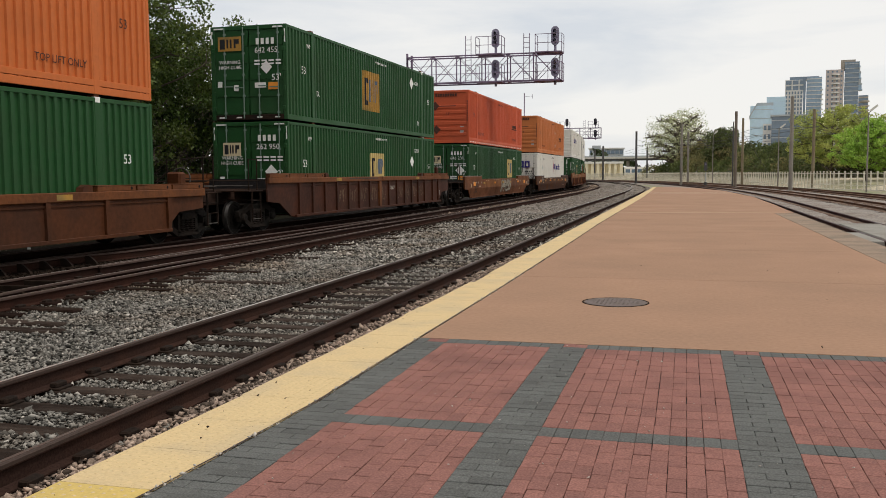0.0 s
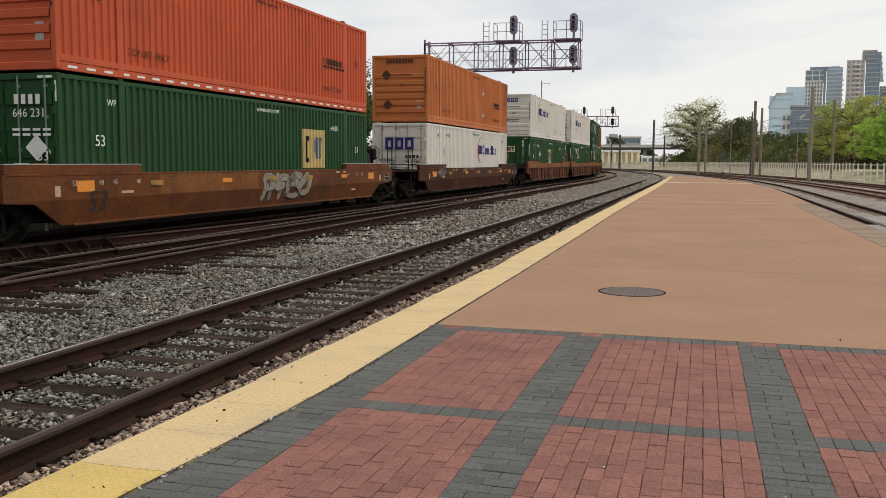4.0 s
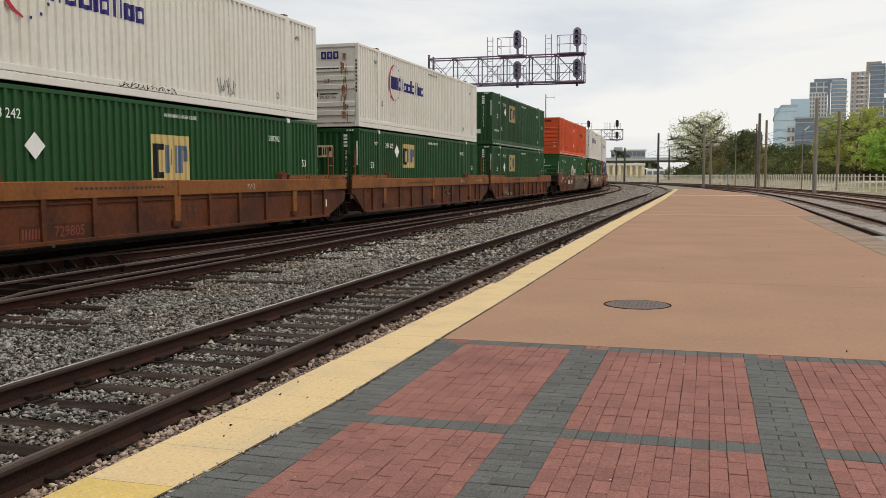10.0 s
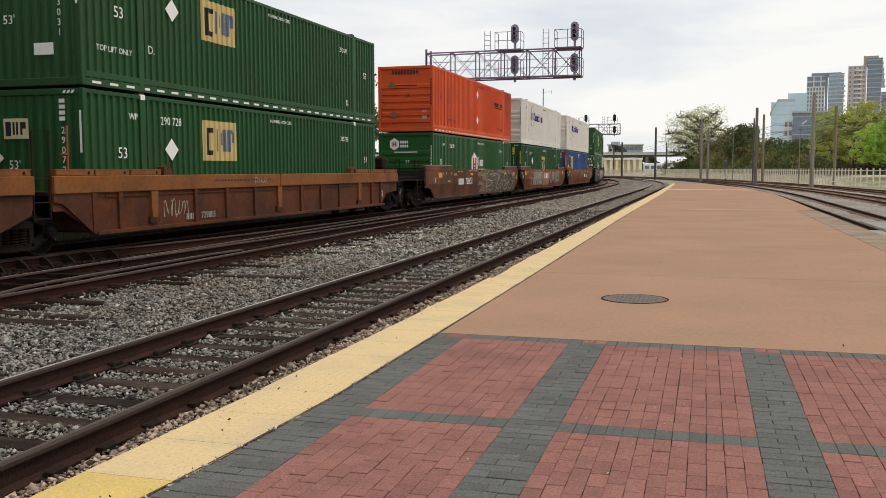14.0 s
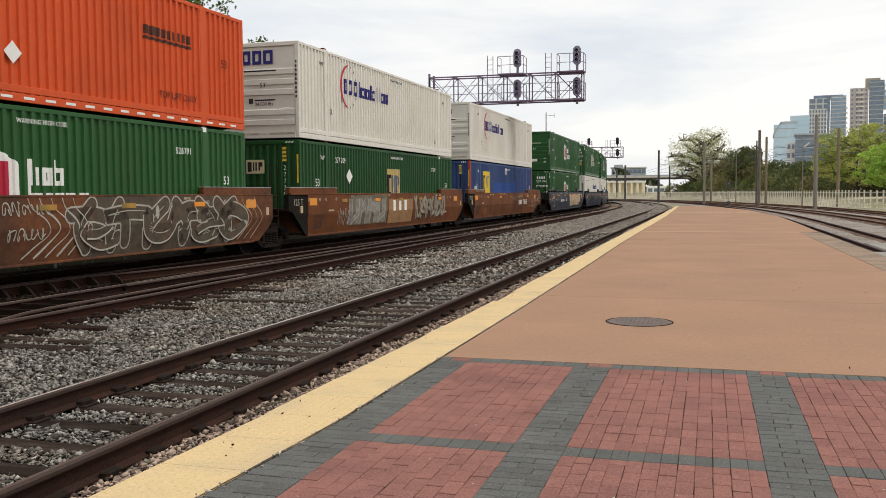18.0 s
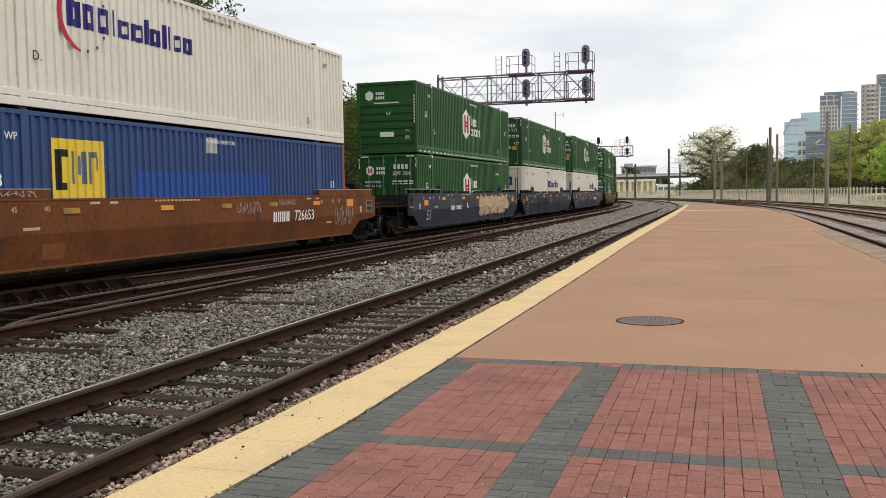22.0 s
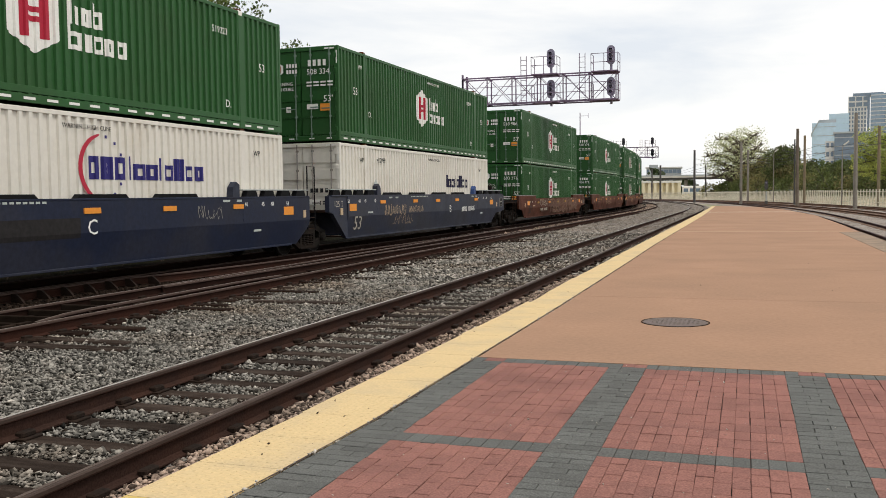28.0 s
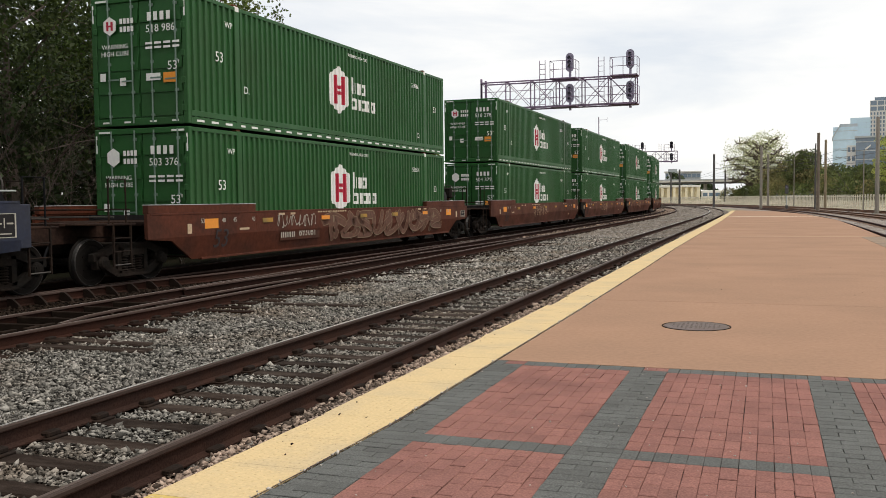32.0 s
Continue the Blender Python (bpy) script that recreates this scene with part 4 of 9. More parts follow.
def container(paint, end, label, serial="", side_serial=True, roof_mat="roof", post=None, tape=False, rust_end=False, mark="mark_white", seed=0):
    """A 53-foot container: corrugated sides, framed ends, castings. Near end: 'door', 'ribbed' or 'corrugated'."""
    rng = random.Random(seed + 100)
    c = thing("shipping_container", label, "container", group="containers of the train")
    h = CL / 2
    post = post or paint
    for sgn in (1, -1):
        ys_ = [-h + 0.10] + [b for b in BREAKS if -h + 0.12 < b < h - 0.12] + [h - 0.10]
        vs, fs = [], []
        for y in ys_:
            for z in (0.15, CH - 0.09):
                vs.append((sgn * (CW - 0.004 + side_x(y)), y, z))
        for i in range(len(ys_) - 1):
            fs.append((2 * i, 2 * i + 2, 2 * i + 3, 2 * i + 1) if sgn > 0 else (2 * i, 2 * i + 1, 2 * i + 3, 2 * i + 2))
        part("side_panel", Shape().add(vs, fs), paint, c, "corrugated steel side", fix=False)
        part("bottom_rail", Shape().box(sgn * CW - (0.06 if sgn > 0 else 0), -h + 0.1, 0.0, sgn * CW + (0 if sgn > 0 else 0.06), h - 0.1, 0.155, 0.008), paint, c)
        if paint.startswith(("white", "orange")) or tape:
            part("kick_plate", Shape().box(sgn * CW - (0.07 if sgn > 0 else 0.003), -h + 0.1, 0.172, sgn * CW + (0.003 if sgn > 0 else 0.07), h - 0.1, 0.30, 0.006), paint, c)
        part("top_rail", Shape().box(sgn * CW - (0.06 if sgn > 0 else 0), -h + 0.1, CH - 0.10, sgn * CW + (0 if sgn > 0 else 0.06), h - 0.1, CH - 0.01, 0.008), paint, c)
        for d in (1.98, CL - 1.98):
            part("lift_post", Shape().box(sgn * (CW - 0.02) - 0.024, d - h - 0.10, 0.0, sgn * (CW - 0.02) + 0.026, d - h + 0.10, CH - 0.01, 0.01), paint, c)
            part("casting", Shape().box(sgn * (CW - 0.07) - 0.075, d - h - 0.09, CH - 0.12, sgn * (CW - 0.07) + 0.078, d - h + 0.09, CH + 0.004, 0.01), "mark_white" if paint.startswith("green") and sgn > 0 and rng.random() < 0.7 else paint, c)
        for d in (1.98, CL - 1.98):
            part("twist_lock", Shape().box(sgn * (CW - 0.10) - 0.08, d - h - 0.09, CH + 0.004, sgn * (CW - 0.10) + 0.08, d - h + 0.09, CH + 0.055, 0.01), "well_red", c, "rusty container lock")
        for e in (-1, 1):
            part("corner_post", Shape().box(sgn * CW - (0.13 if sgn > 0 else 0), e * h - (0.11 if e > 0 else 0), 0.0, sgn * CW + (0 if sgn > 0 else 0.13), e * h + (0 if e > 0 else 0.11), CH, 0.015), post, c)
    roof_ = Shape()
    n_ = 60
    vs, fs = [], []
    for i in range(n_ * 2 + 2):
        y = -h + 0.05 + (CL - 0.1) * (i // 2 + (0.15 if i % 2 else -0.15) + 0.5 * 0) / n_
        z = CH - (0.012 if (i // 2) % 2 else 0.032)
        vs += [(-CW + 0.05, y, z), (CW - 0.05, y, z)]
    for i in range(n_ * 2 + 1):
        fs.append((2 * i, 2 * i + 1, 2 * i + 3, 2 * i + 2))
    part("roof_panel", roof_.add(vs, fs), roof_mat, c, fix=False)
    part("floor_frame", Shape().box(-CW + 0.06, -h + 0.11, 0.03, CW - 0.06, h - 0.11, 0.12), "iron", c)
    # far end: plain framed panel
    part("far_end", Shape().box(-CW + 0.12, h - 0.08, 0.1, CW - 0.12, h - 0.03, CH - 0.08), paint, c)
    # near end
    f = -h
    part("end_sill", Shape().box(-CW + 0.13, f, 0.0, CW - 0.13, f + 0.10, 0.16, 0.012), paint if end != "door" else ("iron" if rust_end else paint), c)
    part("end_header", Shape().box(-CW + 0.13, f, CH - 0.13, CW - 0.13, f + 0.10, CH, 0.012), paint, c)
    if end == "door":
        for s in (-1, 1):
            x0, x1 = (0.012, CW - 0.135) if s > 0 else (-CW + 0.135, -0.012)
            d_ = part("door", Shape().box(x0, f + 0.045, 0.165, x1, f + 0.075, CH - 0.135), paint, c, "ribbed container door")
            for k in range(5):
                z0 = 0.20 + k * 0.522
                part("door_rib", Shape().slab([(x0 + 0.02, z0), (x1 - 0.02, z0), (x1 - 0.02, z0 + 0.30), (x0 + 0.02, z0 + 0.30)], "y", f + 0.012, f + 0.046), paint, d_)
            for q in (0.30, 0.86):
                xb = x0 + (x1 - x0) * q
                bar = Shape().tube((xb, f - 0.012, 0.05), (xb, f - 0.012, CH - 0.05), 0.019, n=8)
                for zb in (0.22, 0.75, 1.4, 2.05, 2.65):
                    bar.box(xb - 0.045, f - 0.008, zb - 0.03, xb + 0.045, f + 0.02, zb + 0.03)
                bar.box(xb - 0.02, f - 0.045, 1.02, xb + 0.26 * (1 if q < 0.5 else -1) * 1.0 + 0.02, f - 0.028, 1.055) if q < 0.5 else bar.box(xb - 0.28, f - 0.045, 0.98, xb + 0.02, f - 0.028, 1.015)
                part("locking_bar", bar, "door_bar" if paint == "white" else "bar_green", d_)
            for zb in (0.35, 0.95, 1.55, 2.15, 2.6):
                xh = x1 + 0.03 if s > 0 else x0 - 0.03
                part("hinge", Shape().box(xh - 0.05, f - 0.015, zb - 0.07, xh + 0.05, f + 0.02, zb + 0.07, 0.01), paint, d_)
        marks = Shape()
        dark_on = "ink" if paint == "white" else mark
        for s in (-1, 1):
            marks.box(s * 1.24 - 0.02, f - 0.004, 2.35, s * 1.24 + 0.02, f - 0.001, 2.75)
            marks.box(s * 1.0 - 0.17, f - 0.004, 2.80, s * 1.0 + 0.17, f - 0.001, 2.845)
            for q in (0.35, 0.95):
                marks.box(s * q - 0.09, f - 0.004, 0.06, s * q + 0.09, f - 0.001, 0.10)
        part("reflective_mark", marks, "mark_white", c)
        if paint != "white":
            end_text(c, "53'", 0.95 if serial else -0.7, 1.28, 0.28, dark_on)
        if serial:
            end_text(c, serial[:3] + " " + serial[3:], 0.62, *((1.22, 0.20) if paint == "white" else (2.12, 0.24)), dark_on)
        pre = Shape()
        for i in range(4):
            z0 = 1.36 if paint == "white" else 2.30
            pre.box(0.28 + i * 0.17, f - 0.035, z0, 0.38 + i * 0.17, f - 0.031, z0 + (0.13 if paint == "white" else 0.19))
        for i in range(4):
            for z0 in ((0.98, 1.05) if paint == "white" else (1.68, 1.78)):
                pre.box(0.22 + i * 0.24, f - 0.035, z0, 0.40 + i * 0.24, f - 0.031, z0 + 0.05)
        part("code_mark", pre, dark_on, c, "plain bars of small lettering")
        zw = 1.28 if paint == "white" else 1.78
        end_text(c, "WARNING", -0.62, zw, 0.15, dark_on)
        end_text(c, "HIGH CUBE", -0.62, zw - 0.16, 0.15, dark_on)
        for xa, za, xz, zz in ((0.22, 0.98, 0.60, 1.14), (-1.05, 1.02, -0.90, 1.2), (-0.5, 0.9, -0.34, 1.08)):
            part("placard", Shape().box(xa, f - 0.036, za, xz, f - 0.032, zz), "mark_white", c, "small white placard")
        if paint != "white":
            part("placard", Shape().box(0.68, f - 0.036, 0.92, 1.0, f - 0.032, 1.14), "mark_orange", c, "orange placard")
    elif end == "ribbed":
        part("end_panel", Shape().box(-CW + 0.13, f + 0.05, 0.16, CW - 0.13, f + 0.09, CH - 0.13), paint, c)
        for k in range(6):
            z0 = 0.40 + k * 0.305
            if k == 2 and paint == "white":
                continue
            part("rib", Shape().slab([(f + 0.052, z0 - 0.02), (f + 0.008, z0 + 0.005), (f + 0.008, z0 + 0.155), (f + 0.052, z0 + 0.18)], "x", -CW + 0.16, CW - 0.16), paint, c)
        part("vent_plate", Shape().box(0.78, f + 0.028, 0.55, 0.98, f + 0.052, 0.92, 0.01), "bar_pale" if paint.startswith("orange") else (paint if paint == "white" else "galvanised"), c, "document holder")
        tag_c = "ink" if paint.startswith(("white", "orange")) else mark
        end_text(c, "53'", 0.1, 1.60, 0.2, tag_c, y=f + 0.004)
        b = Shape().box(-0.55, f + 0.003, 2.02, 0.55, f + 0.006, 2.06)
        part("code_mark", b, tag_c, c, "plain bar of small lettering")
        if paint == "white":
            end_text(c, "24,000 lbs", 0.1, 1.04, 0.15, "ink", y=f + 0.040)
            part("code_mark", Shape().box(-0.22, f + 0.040, 1.14, 0.48, f + 0.044, 1.18), "ink", c, "plain bar of small lettering")
            part("placard", Shape().box(-0.42, f + 0.040, 1.06, -0.27, f + 0.044, 1.22), "tag_dark", c, "small dark placard")
            part("grime_run", Shape().box(-CW + 0.15, f - 0.003, 0.10, CW - 0.15, f + 0.0, 0.165), "grime", c, "brown grime along the sill")
        elif not paint.startswith("orange"):
            part("placard", Shape().box(-0.30, f + 0.003, 0.66, 0.30, f + 0.006, 0.86), "mark_white" if paint != "white" else "mark_dim", c, "small placard")
        v_ = Shape()
        for k in range(9):
            v_.box(1.18, f - 0.004, 1.2 + k * 0.13, 1.23, f - 0.001, 1.28 + k * 0.13)
        part("post_mark", v_, tag_c, c)
    else:
        vs, fs = [], []
        nn, wd = 10, 2 * (CW - 0.13)
        cols = []
        for k in range(nn):
            for q, dep in ((0.0, 0.05), (0.28, 0.05), (0.5, 0.02), (0.78, 0.02)):
                cols.append((-CW + 0.13 + wd * (k + q) / nn, f + dep))
        cols.append((CW - 0.13, f + 0.05))
        for x, y in cols:
            vs += [(x, y, 0.16), (x, y, CH - 0.13)]
        fs = [(2 * i, 2 * i + 2, 2 * i + 3, 2 * i + 1) for i in range(len(cols) - 1)]
        part("end_panel", Shape().add(vs, fs), paint, c, "corrugated steel end", fix=False)
        v_ = Shape()
        for i, ch in enumerate(serial[:6]):
            end_text(c, ch, 0.78, 2.05 - i * 0.20, 0.2, mark, y=f + 0.012)
        for k in range(4):
            v_.box(0.70, f + 0.008, 2.25 + k * 0.12, 0.84, f + 0.011, 2.33 + k * 0.12)
        v_.box(-1.24, f - 0.004, 1.6, -1.19, f - 0.001, 2.45).box(1.19, f - 0.004, 1.6, 1.24, f - 0.001, 2.45)
        part("post_mark", v_, "mark_white" if post == paint and seed != 18 else "mark_yellow", c)
        end_text(c, "53'", -0.45, 1.35, 0.26, mark, y=f + 0.014)
        stripes = Shape()
        for s in (-1, 1):
            for k in range(3):
                stripes.slab([(s * 0.95 + k * 0.1 - 0.15, CH - 0.10), (s * 0.95 + k * 0.1 - 0.09, CH - 0.10), (s * 0.95 + k * 0.1 - 0.05, CH - 0.04), (s * 0.95 + k * 0.1 - 0.11, CH - 0.04)], "y", f - 0.004, f - 0.001)
        part("stripe_mark", stripes, "mark_white", c)
    # side markings
    on = "ink" if paint.startswith(("white", "orange")) else mark
    if paint != "white":
        side_text(c, "53", 1.22, 1.60, 0.34, on)
    elif end == "door":
        side_text(c, serial or "412999", 3.25, 2.43, 0.24, on)
    if paint == "white":
        side_text(c, "WP", CL - 1.35, 2.35, 0.2, on)
    else:
        side_text(c, "53", CL - 1.0, 1.60, 0.30, "ink_faded" if paint.startswith("orange") else on)
    if not paint.startswith("orange"):
        side_text(c, "WP", 1.62, 2.40, 0.2, on)
        side_text(c, "D.", 2.35, 0.95, 0.26, on)
    else:
        side_text(c, "TOP LIFT ONLY", 3.0, 0.58, 0.22, "ink_faded")
        side_text(c, "TOP LIFT ONLY", CL - 3.05, 0.58, 0.22, "ink_faded")
    if not paint.startswith("orange"):
        side_text(c, "D.", CL - 2.6, 0.55, 0.26, on)
    side_text(c, "WARNING HIGH CUBE", 8.6, 2.62, 0.13, on)
    if serial and side_serial and paint != "white":
        side_text(c, serial, CL - 2.9, 2.28, 0.22, on)
        if end != "door":
            side_text(c, serial[:3] + " " + serial[3:], 3.05, 2.36, 0.26, on)
    if tape:
        tp = Shape()
        y = -h + 0.3
        while y < h - 0.4:
            tp.box(CW + 0.001, y, 0.055, CW + 0.004, y + 0.28, 0.105)
            y += 0.56
        part("reflective_tape", tp, "mark_white", c, "dashed white reflective tape")
    return c


def diamond(c, d, z, s=0.32, material="mark_white", end=False):
    b = Shape()
    if end:
        f = -CL / 2 - 0.036
        b.slab([(d - s, z), (d, z - s), (d + s, z), (d, z + s)], "y", f, f + 0.003)
    else:
        y = d - CL / 2
        b.slab([(y - s * 0.85, z), (y, z - s * 0.8), (y + s * 0.85, z), (y, z + s * 0.8)], "x", CW + 0.004, CW + 0.007)
    part("diamond_placard", b, material, c, "pale diamond placard")


def end_square(c, x, z, w=0.62, h=0.42, fill="mark_cream"):
    f = -CL / 2
    p = part("square_mark", Shape().box(x - w / 2, f - 0.030, z - h / 2, x + w / 2, f - 0.026, z + h / 2), fill, c, "cream panel with dark bars")
    b = Shape()
    for q0, q1, a, e in ((0.08, 0.30, -0.36, 0.34), (0.37, 0.45, -0.3, 0.32), (0.51, 0.59, -0.3, 0.32), (0.68, 0.76, -0.3, 0.32), (0.76, 0.9, 0.0, 0.32)):
        b.box(x - w / 2 + q0 * w, f - 0.034, z + a * h, x - w / 2 + q1 * w, f - 0.0305, z + e * h)
    part("bar_mark", b, "ink", p)


def end_word(c, z=2.25, s=1.0, x=0.0, y=None):
    """Three big navy letter-like shapes on a container's end."""
    f = (-CL / 2 - 0.04) if y is None else y
    b = Shape()

    def r(x0, x1, z0, z1):
        b.box(x + x0 * s, f, z + z0 * s, x + x1 * s, f + 0.004, z + z1 * s)
    for x0, x1, stem in ((-0.66, -0.28, -0.66), (-0.20, 0.18, -0.06), (0.26, 0.66, 0.26)):
        for z0, z1 in ((-0.26, -0.14), (0.14, 0.26)):
            r(x0, x1, z0, z1)
        r(x0, x0 + 0.12, -0.14, 0.14), r(x1 - 0.12, x1, -0.14, 0.14)
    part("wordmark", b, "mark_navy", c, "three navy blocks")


def end_hex(c, x=-0.75, z=2.25, s=0.17, red=True, y=None):
    f = (-CL / 2 - 0.036) if y is None else y
    b = Shape().slab([(x + s * 1.15 * math.sin(k * math.pi / 3), z + s * 1.25 * math.cos(k * math.pi / 3)) for k in range(6)], "y", f, f + 0.003)
    p = part("hexagon_mark", b, "mark_white", c, "white hexagon")
    if red:
        part("bar_mark", Shape().box(x - 0.09, f - 0.004, z - 0.1, x - 0.03, f - 0.0005, z + 0.1).box(x + 0.03, f - 0.004, z - 0.1, x + 0.09, f - 0.0005, z + 0.1).box(x - 0.03, f - 0.004, z - 0.02, x + 0.03, f - 0.0005, z + 0.02), "mark_red", p)
    w = Shape()
    for i in range(4):
        w.box(x + 0.28 + i * 0.1, f, z + 0.03, x + 0.35 + i * 0.1, f + 0.003, z + 0.15)
        w.box(x + 0.28 + i * 0.1, f, z - 0.15, x + 0.35 + i * 0.1, f + 0.003, z - 0.03)
    part("wordmark", w, "mark_white", c, "small white bars")


def rust_streaks(c, n=90, seed=3):
    """Rust on a container's near end: two columns of brown runs under the top fittings, and lines along the ribs."""
    r, b = random.Random(seed), Shape()
    y = -CL / 2 + 0.003
    for i in range(n):
        x = (-0.74, 0.76)[i % 2] + r.gauss(0, 0.075)
        z, w, l = r.choice((2.55, 2.2, 2.03, 1.72, 1.42, 1.1, 0.81, 0.50)) + r.uniform(-0.06, 0.06), r.uniform(0.02, 0.085), r.uniform(0.12, 0.36)
        k = y - 0.0002 * (i % 7)
        b.add([(x - w / 2, k, z), (x + w / 2, k, z), (x + w * 0.2, k, z - l), (x - w * 0.2, k, z - l * r.uniform(0.8, 1.0))], [(0, 3, 2, 1)])
    for q in range(6):
        z = 0.395 + q * 0.305
        if q != 2:
            b.box(-CW + 0.2, -CL / 2 + 0.004, z, CW - 0.2 - r.uniform(0, 0.3), -CL / 2 + 0.010, z + 0.012)
    b.box(-CW + 0.15, -CL / 2 - 0.004, 0.12, CW - 0.3, -CL / 2, 0.15)
    b.add([(-0.72, y - 0.002, 2.42), (-0.55, y - 0.002, 2.22), (-0.72, y - 0.002, 2.02), (-0.89, y - 0.002, 2.22)], [(0, 3, 2, 1)])
    part("rust_stain", b, "rust_run", c, "brown rust runs", fix=False)["kind"] = "stuff"


def name_blocks(c, side_d=13.0, side_z=1.45):
    """A company name as rows of plain dark bars, on the end and on the side."""
    b, y = Shape(), -CL / 2 + 0.004
    for i in range(9):
        b.box(-0.62 + i * 0.14, y, 2.56, -0.62 + i * 0.14 + 0.105, y + 0.008, 2.72)
    part("wordmark", b, "ink_faded", c, "row of dark bars")
    w = Shape()
    for i in range(9):
        painted(w, side_z - 0.08, side_z + 0.12, side_d - CL / 2 + i * 0.21, side_d - CL / 2 + i * 0.21 + 0.155)
    painted(w, side_z - 0.19, side_z - 0.12, side_d - CL / 2 - 0.02, side_d - CL / 2 + 1.88)
    part("wordmark", w, "ink_faded", c, "row of dark bars with a line below", fix=False)


# ---- well cars ----
WHEEL_R = 0.46
frame_me = Shape()
for s in (-1, 1):
    xa, xb = sorted((s * 0.96, s * 1.09))
    frame_me.slab([(-1.14, 0.64), (-0.92, 0.68), (-0.50, 0.82), (0.50, 0.82), (0.92, 0.68), (1.14, 0.64), (1.14, 0.50), (0.88, 0.53), (0.46, 0.68), (-0.46, 0.68), (-0.88, 0.53), (-1.14, 0.50)], "x", xa, xb)
    frame_me.slab([(-1.02, 0.53), (-0.86, 0.50), (-0.40, 0.27), (0.40, 0.27), (0.86, 0.50), (1.02, 0.53), (1.02, 0.40), (0.84, 0.34), (0.46, 0.14), (-0.46, 0.14), (-0.84, 0.34), (-1.02, 0.40)], "x", xa, xb)
    xc, xd = sorted((s * 1.0, s * 1.125))
    frame_me.slab([(-0.50, 0.155), (0.50, 0.155), (0.46, 0.205), (-0.46, 0.205)], "x", xc, xd)
    frame_me.slab([(-0.54, 0.775), (0.54, 0.775), (0.46, 0.825), (-0.46, 0.825)], "x", xc, xd)
    for y in (-0.40, 0.40):
        frame_me.slab([(y - 0.055, 0.22), (y + 0.055, 0.22), (y + 0.055, 0.74), (y - 0.055, 0.74)], "x", xa, xb)
    for y in (-0.89, 0.89):
        frame_me.slab([(y - 0.17, 0.34), (y + 0.17, 0.34), (y + 0.17, 0.60), (y - 0.17, 0.60)], "x", xa, xb)
        frame_me.lathe([(0.13, s * 1.04), (0.135, s * 1.12), (0.11, s * 1.17), (0.05, s * 1.185), (0.0, s * 1.185)], "x", 14, at=(0, y, WHEEL_R))
        for k in range(3):
            a = k * 2 * math.pi / 3 + 0.5
            frame_me.box(s * 1.165 - 0.015, y + 0.07 * math.cos(a) - 0.018, WHEEL_R + 0.07 * math.sin(a) - 0.018, s * 1.165 + 0.02, y + 0.07 * math.cos(a) + 0.018, WHEEL_R + 0.07 * math.sin(a) + 0.018)
    for y in (-0.22, 0.0, 0.22):
        frame_me.lathe([(0.065 + 0.035 * (q % 2), 0.25 + 0.026 * q) for q in range(13)], "z", 10, at=(s * 1.03, y, 0))
    frame_me.slab([(-0.34, 0.57), (0.34, 0.57), (0.30, 0.70), (-0.30, 0.70)], "x", xc, xd)
frame_me.box(-1.05, -0.16, 0.55, 1.05, 0.16, 0.82, 0.03)
frame_me = frame_me.data("truck_frame", "truck")


def truck(car, y):
    """A four-wheeled truck under a car's end; its wheelsets turn."""
    t = part("truck", frame_me, None, car, "dark cast steel truck with springs", m=pose(0, y, 0))
    out = []
    for dy in (-0.89, 0.89):
        ax = part("wheelset", axle_me, None, t, m=pose(0, dy, WHEEL_R))
        for sgn in (1, -1):
            part("rim", rim_me, None, ax, "polished wheel tread", m=pose(0, 0, 0, 0, 0, 0 if sgn > 0 else 180))
        out.append((ax, dy))
    return t, out


def wheel_shape():
    s = Shape()
    for sgn in (-1, 1):
        for prof_, n_ in (([(0.0, -0.075), (0.10, -0.075), (0.13, -0.045), (0.34, -0.03), (0.37, -0.065), (WHEEL_R, -0.065), (WHEEL_R - 0.006, 0.03), (WHEEL_R + 0.028, 0.05), (WHEEL_R + 0.028, 0.075),
                            (0.37, 0.075), (0.34, 0.02), (0.13, 0.04), (0.10, 0.075), (0.0, 0.075)], 28),):
            s.lathe([(r, sgn * (0.7535 - hh)) for r, hh in prof_], "x", n_)
            for k in range(5):
                a = k * 2 * math.pi / 5
                s.box(sgn * 0.79 - 0.012, 0.22 * math.cos(a) - 0.03, 0.22 * math.sin(a) - 0.03, sgn * 0.79 + 0.012, 0.22 * math.cos(a) + 0.03, 0.22 * math.sin(a) + 0.03)
    s.lathe([(0.08, -0.98), (0.085, -0.6), (0.075, 0.0), (0.085, 0.6), (0.08, 0.98)], "x", 12)
    return s


axle_me = wheel_shape().data("wheelset", "wheel_steel")
rim_me = Shape().lathe([(WHEEL_R - 0.012, 0.735), (WHEEL_R + 0.002, 0.735), (WHEEL_R + 0.002, 0.812), (WHEEL_R - 0.010, 0.8215), (WHEEL_R - 0.016, 0.8215)], "x", 36, cap=False).data("rim", "tread")
WHEELS = []


def crease(style, zt, zb):
    """Outer face of a car side: upright above the fold, leaning in below it."""
    zm = zb + (zt - zb) * 0.5

    def at(z):
        if style != "smooth" or z >= zm:
            return 1.50
        return 1.50 - 0.11 * (zm - z) / (zm - zb)
    return at, zm


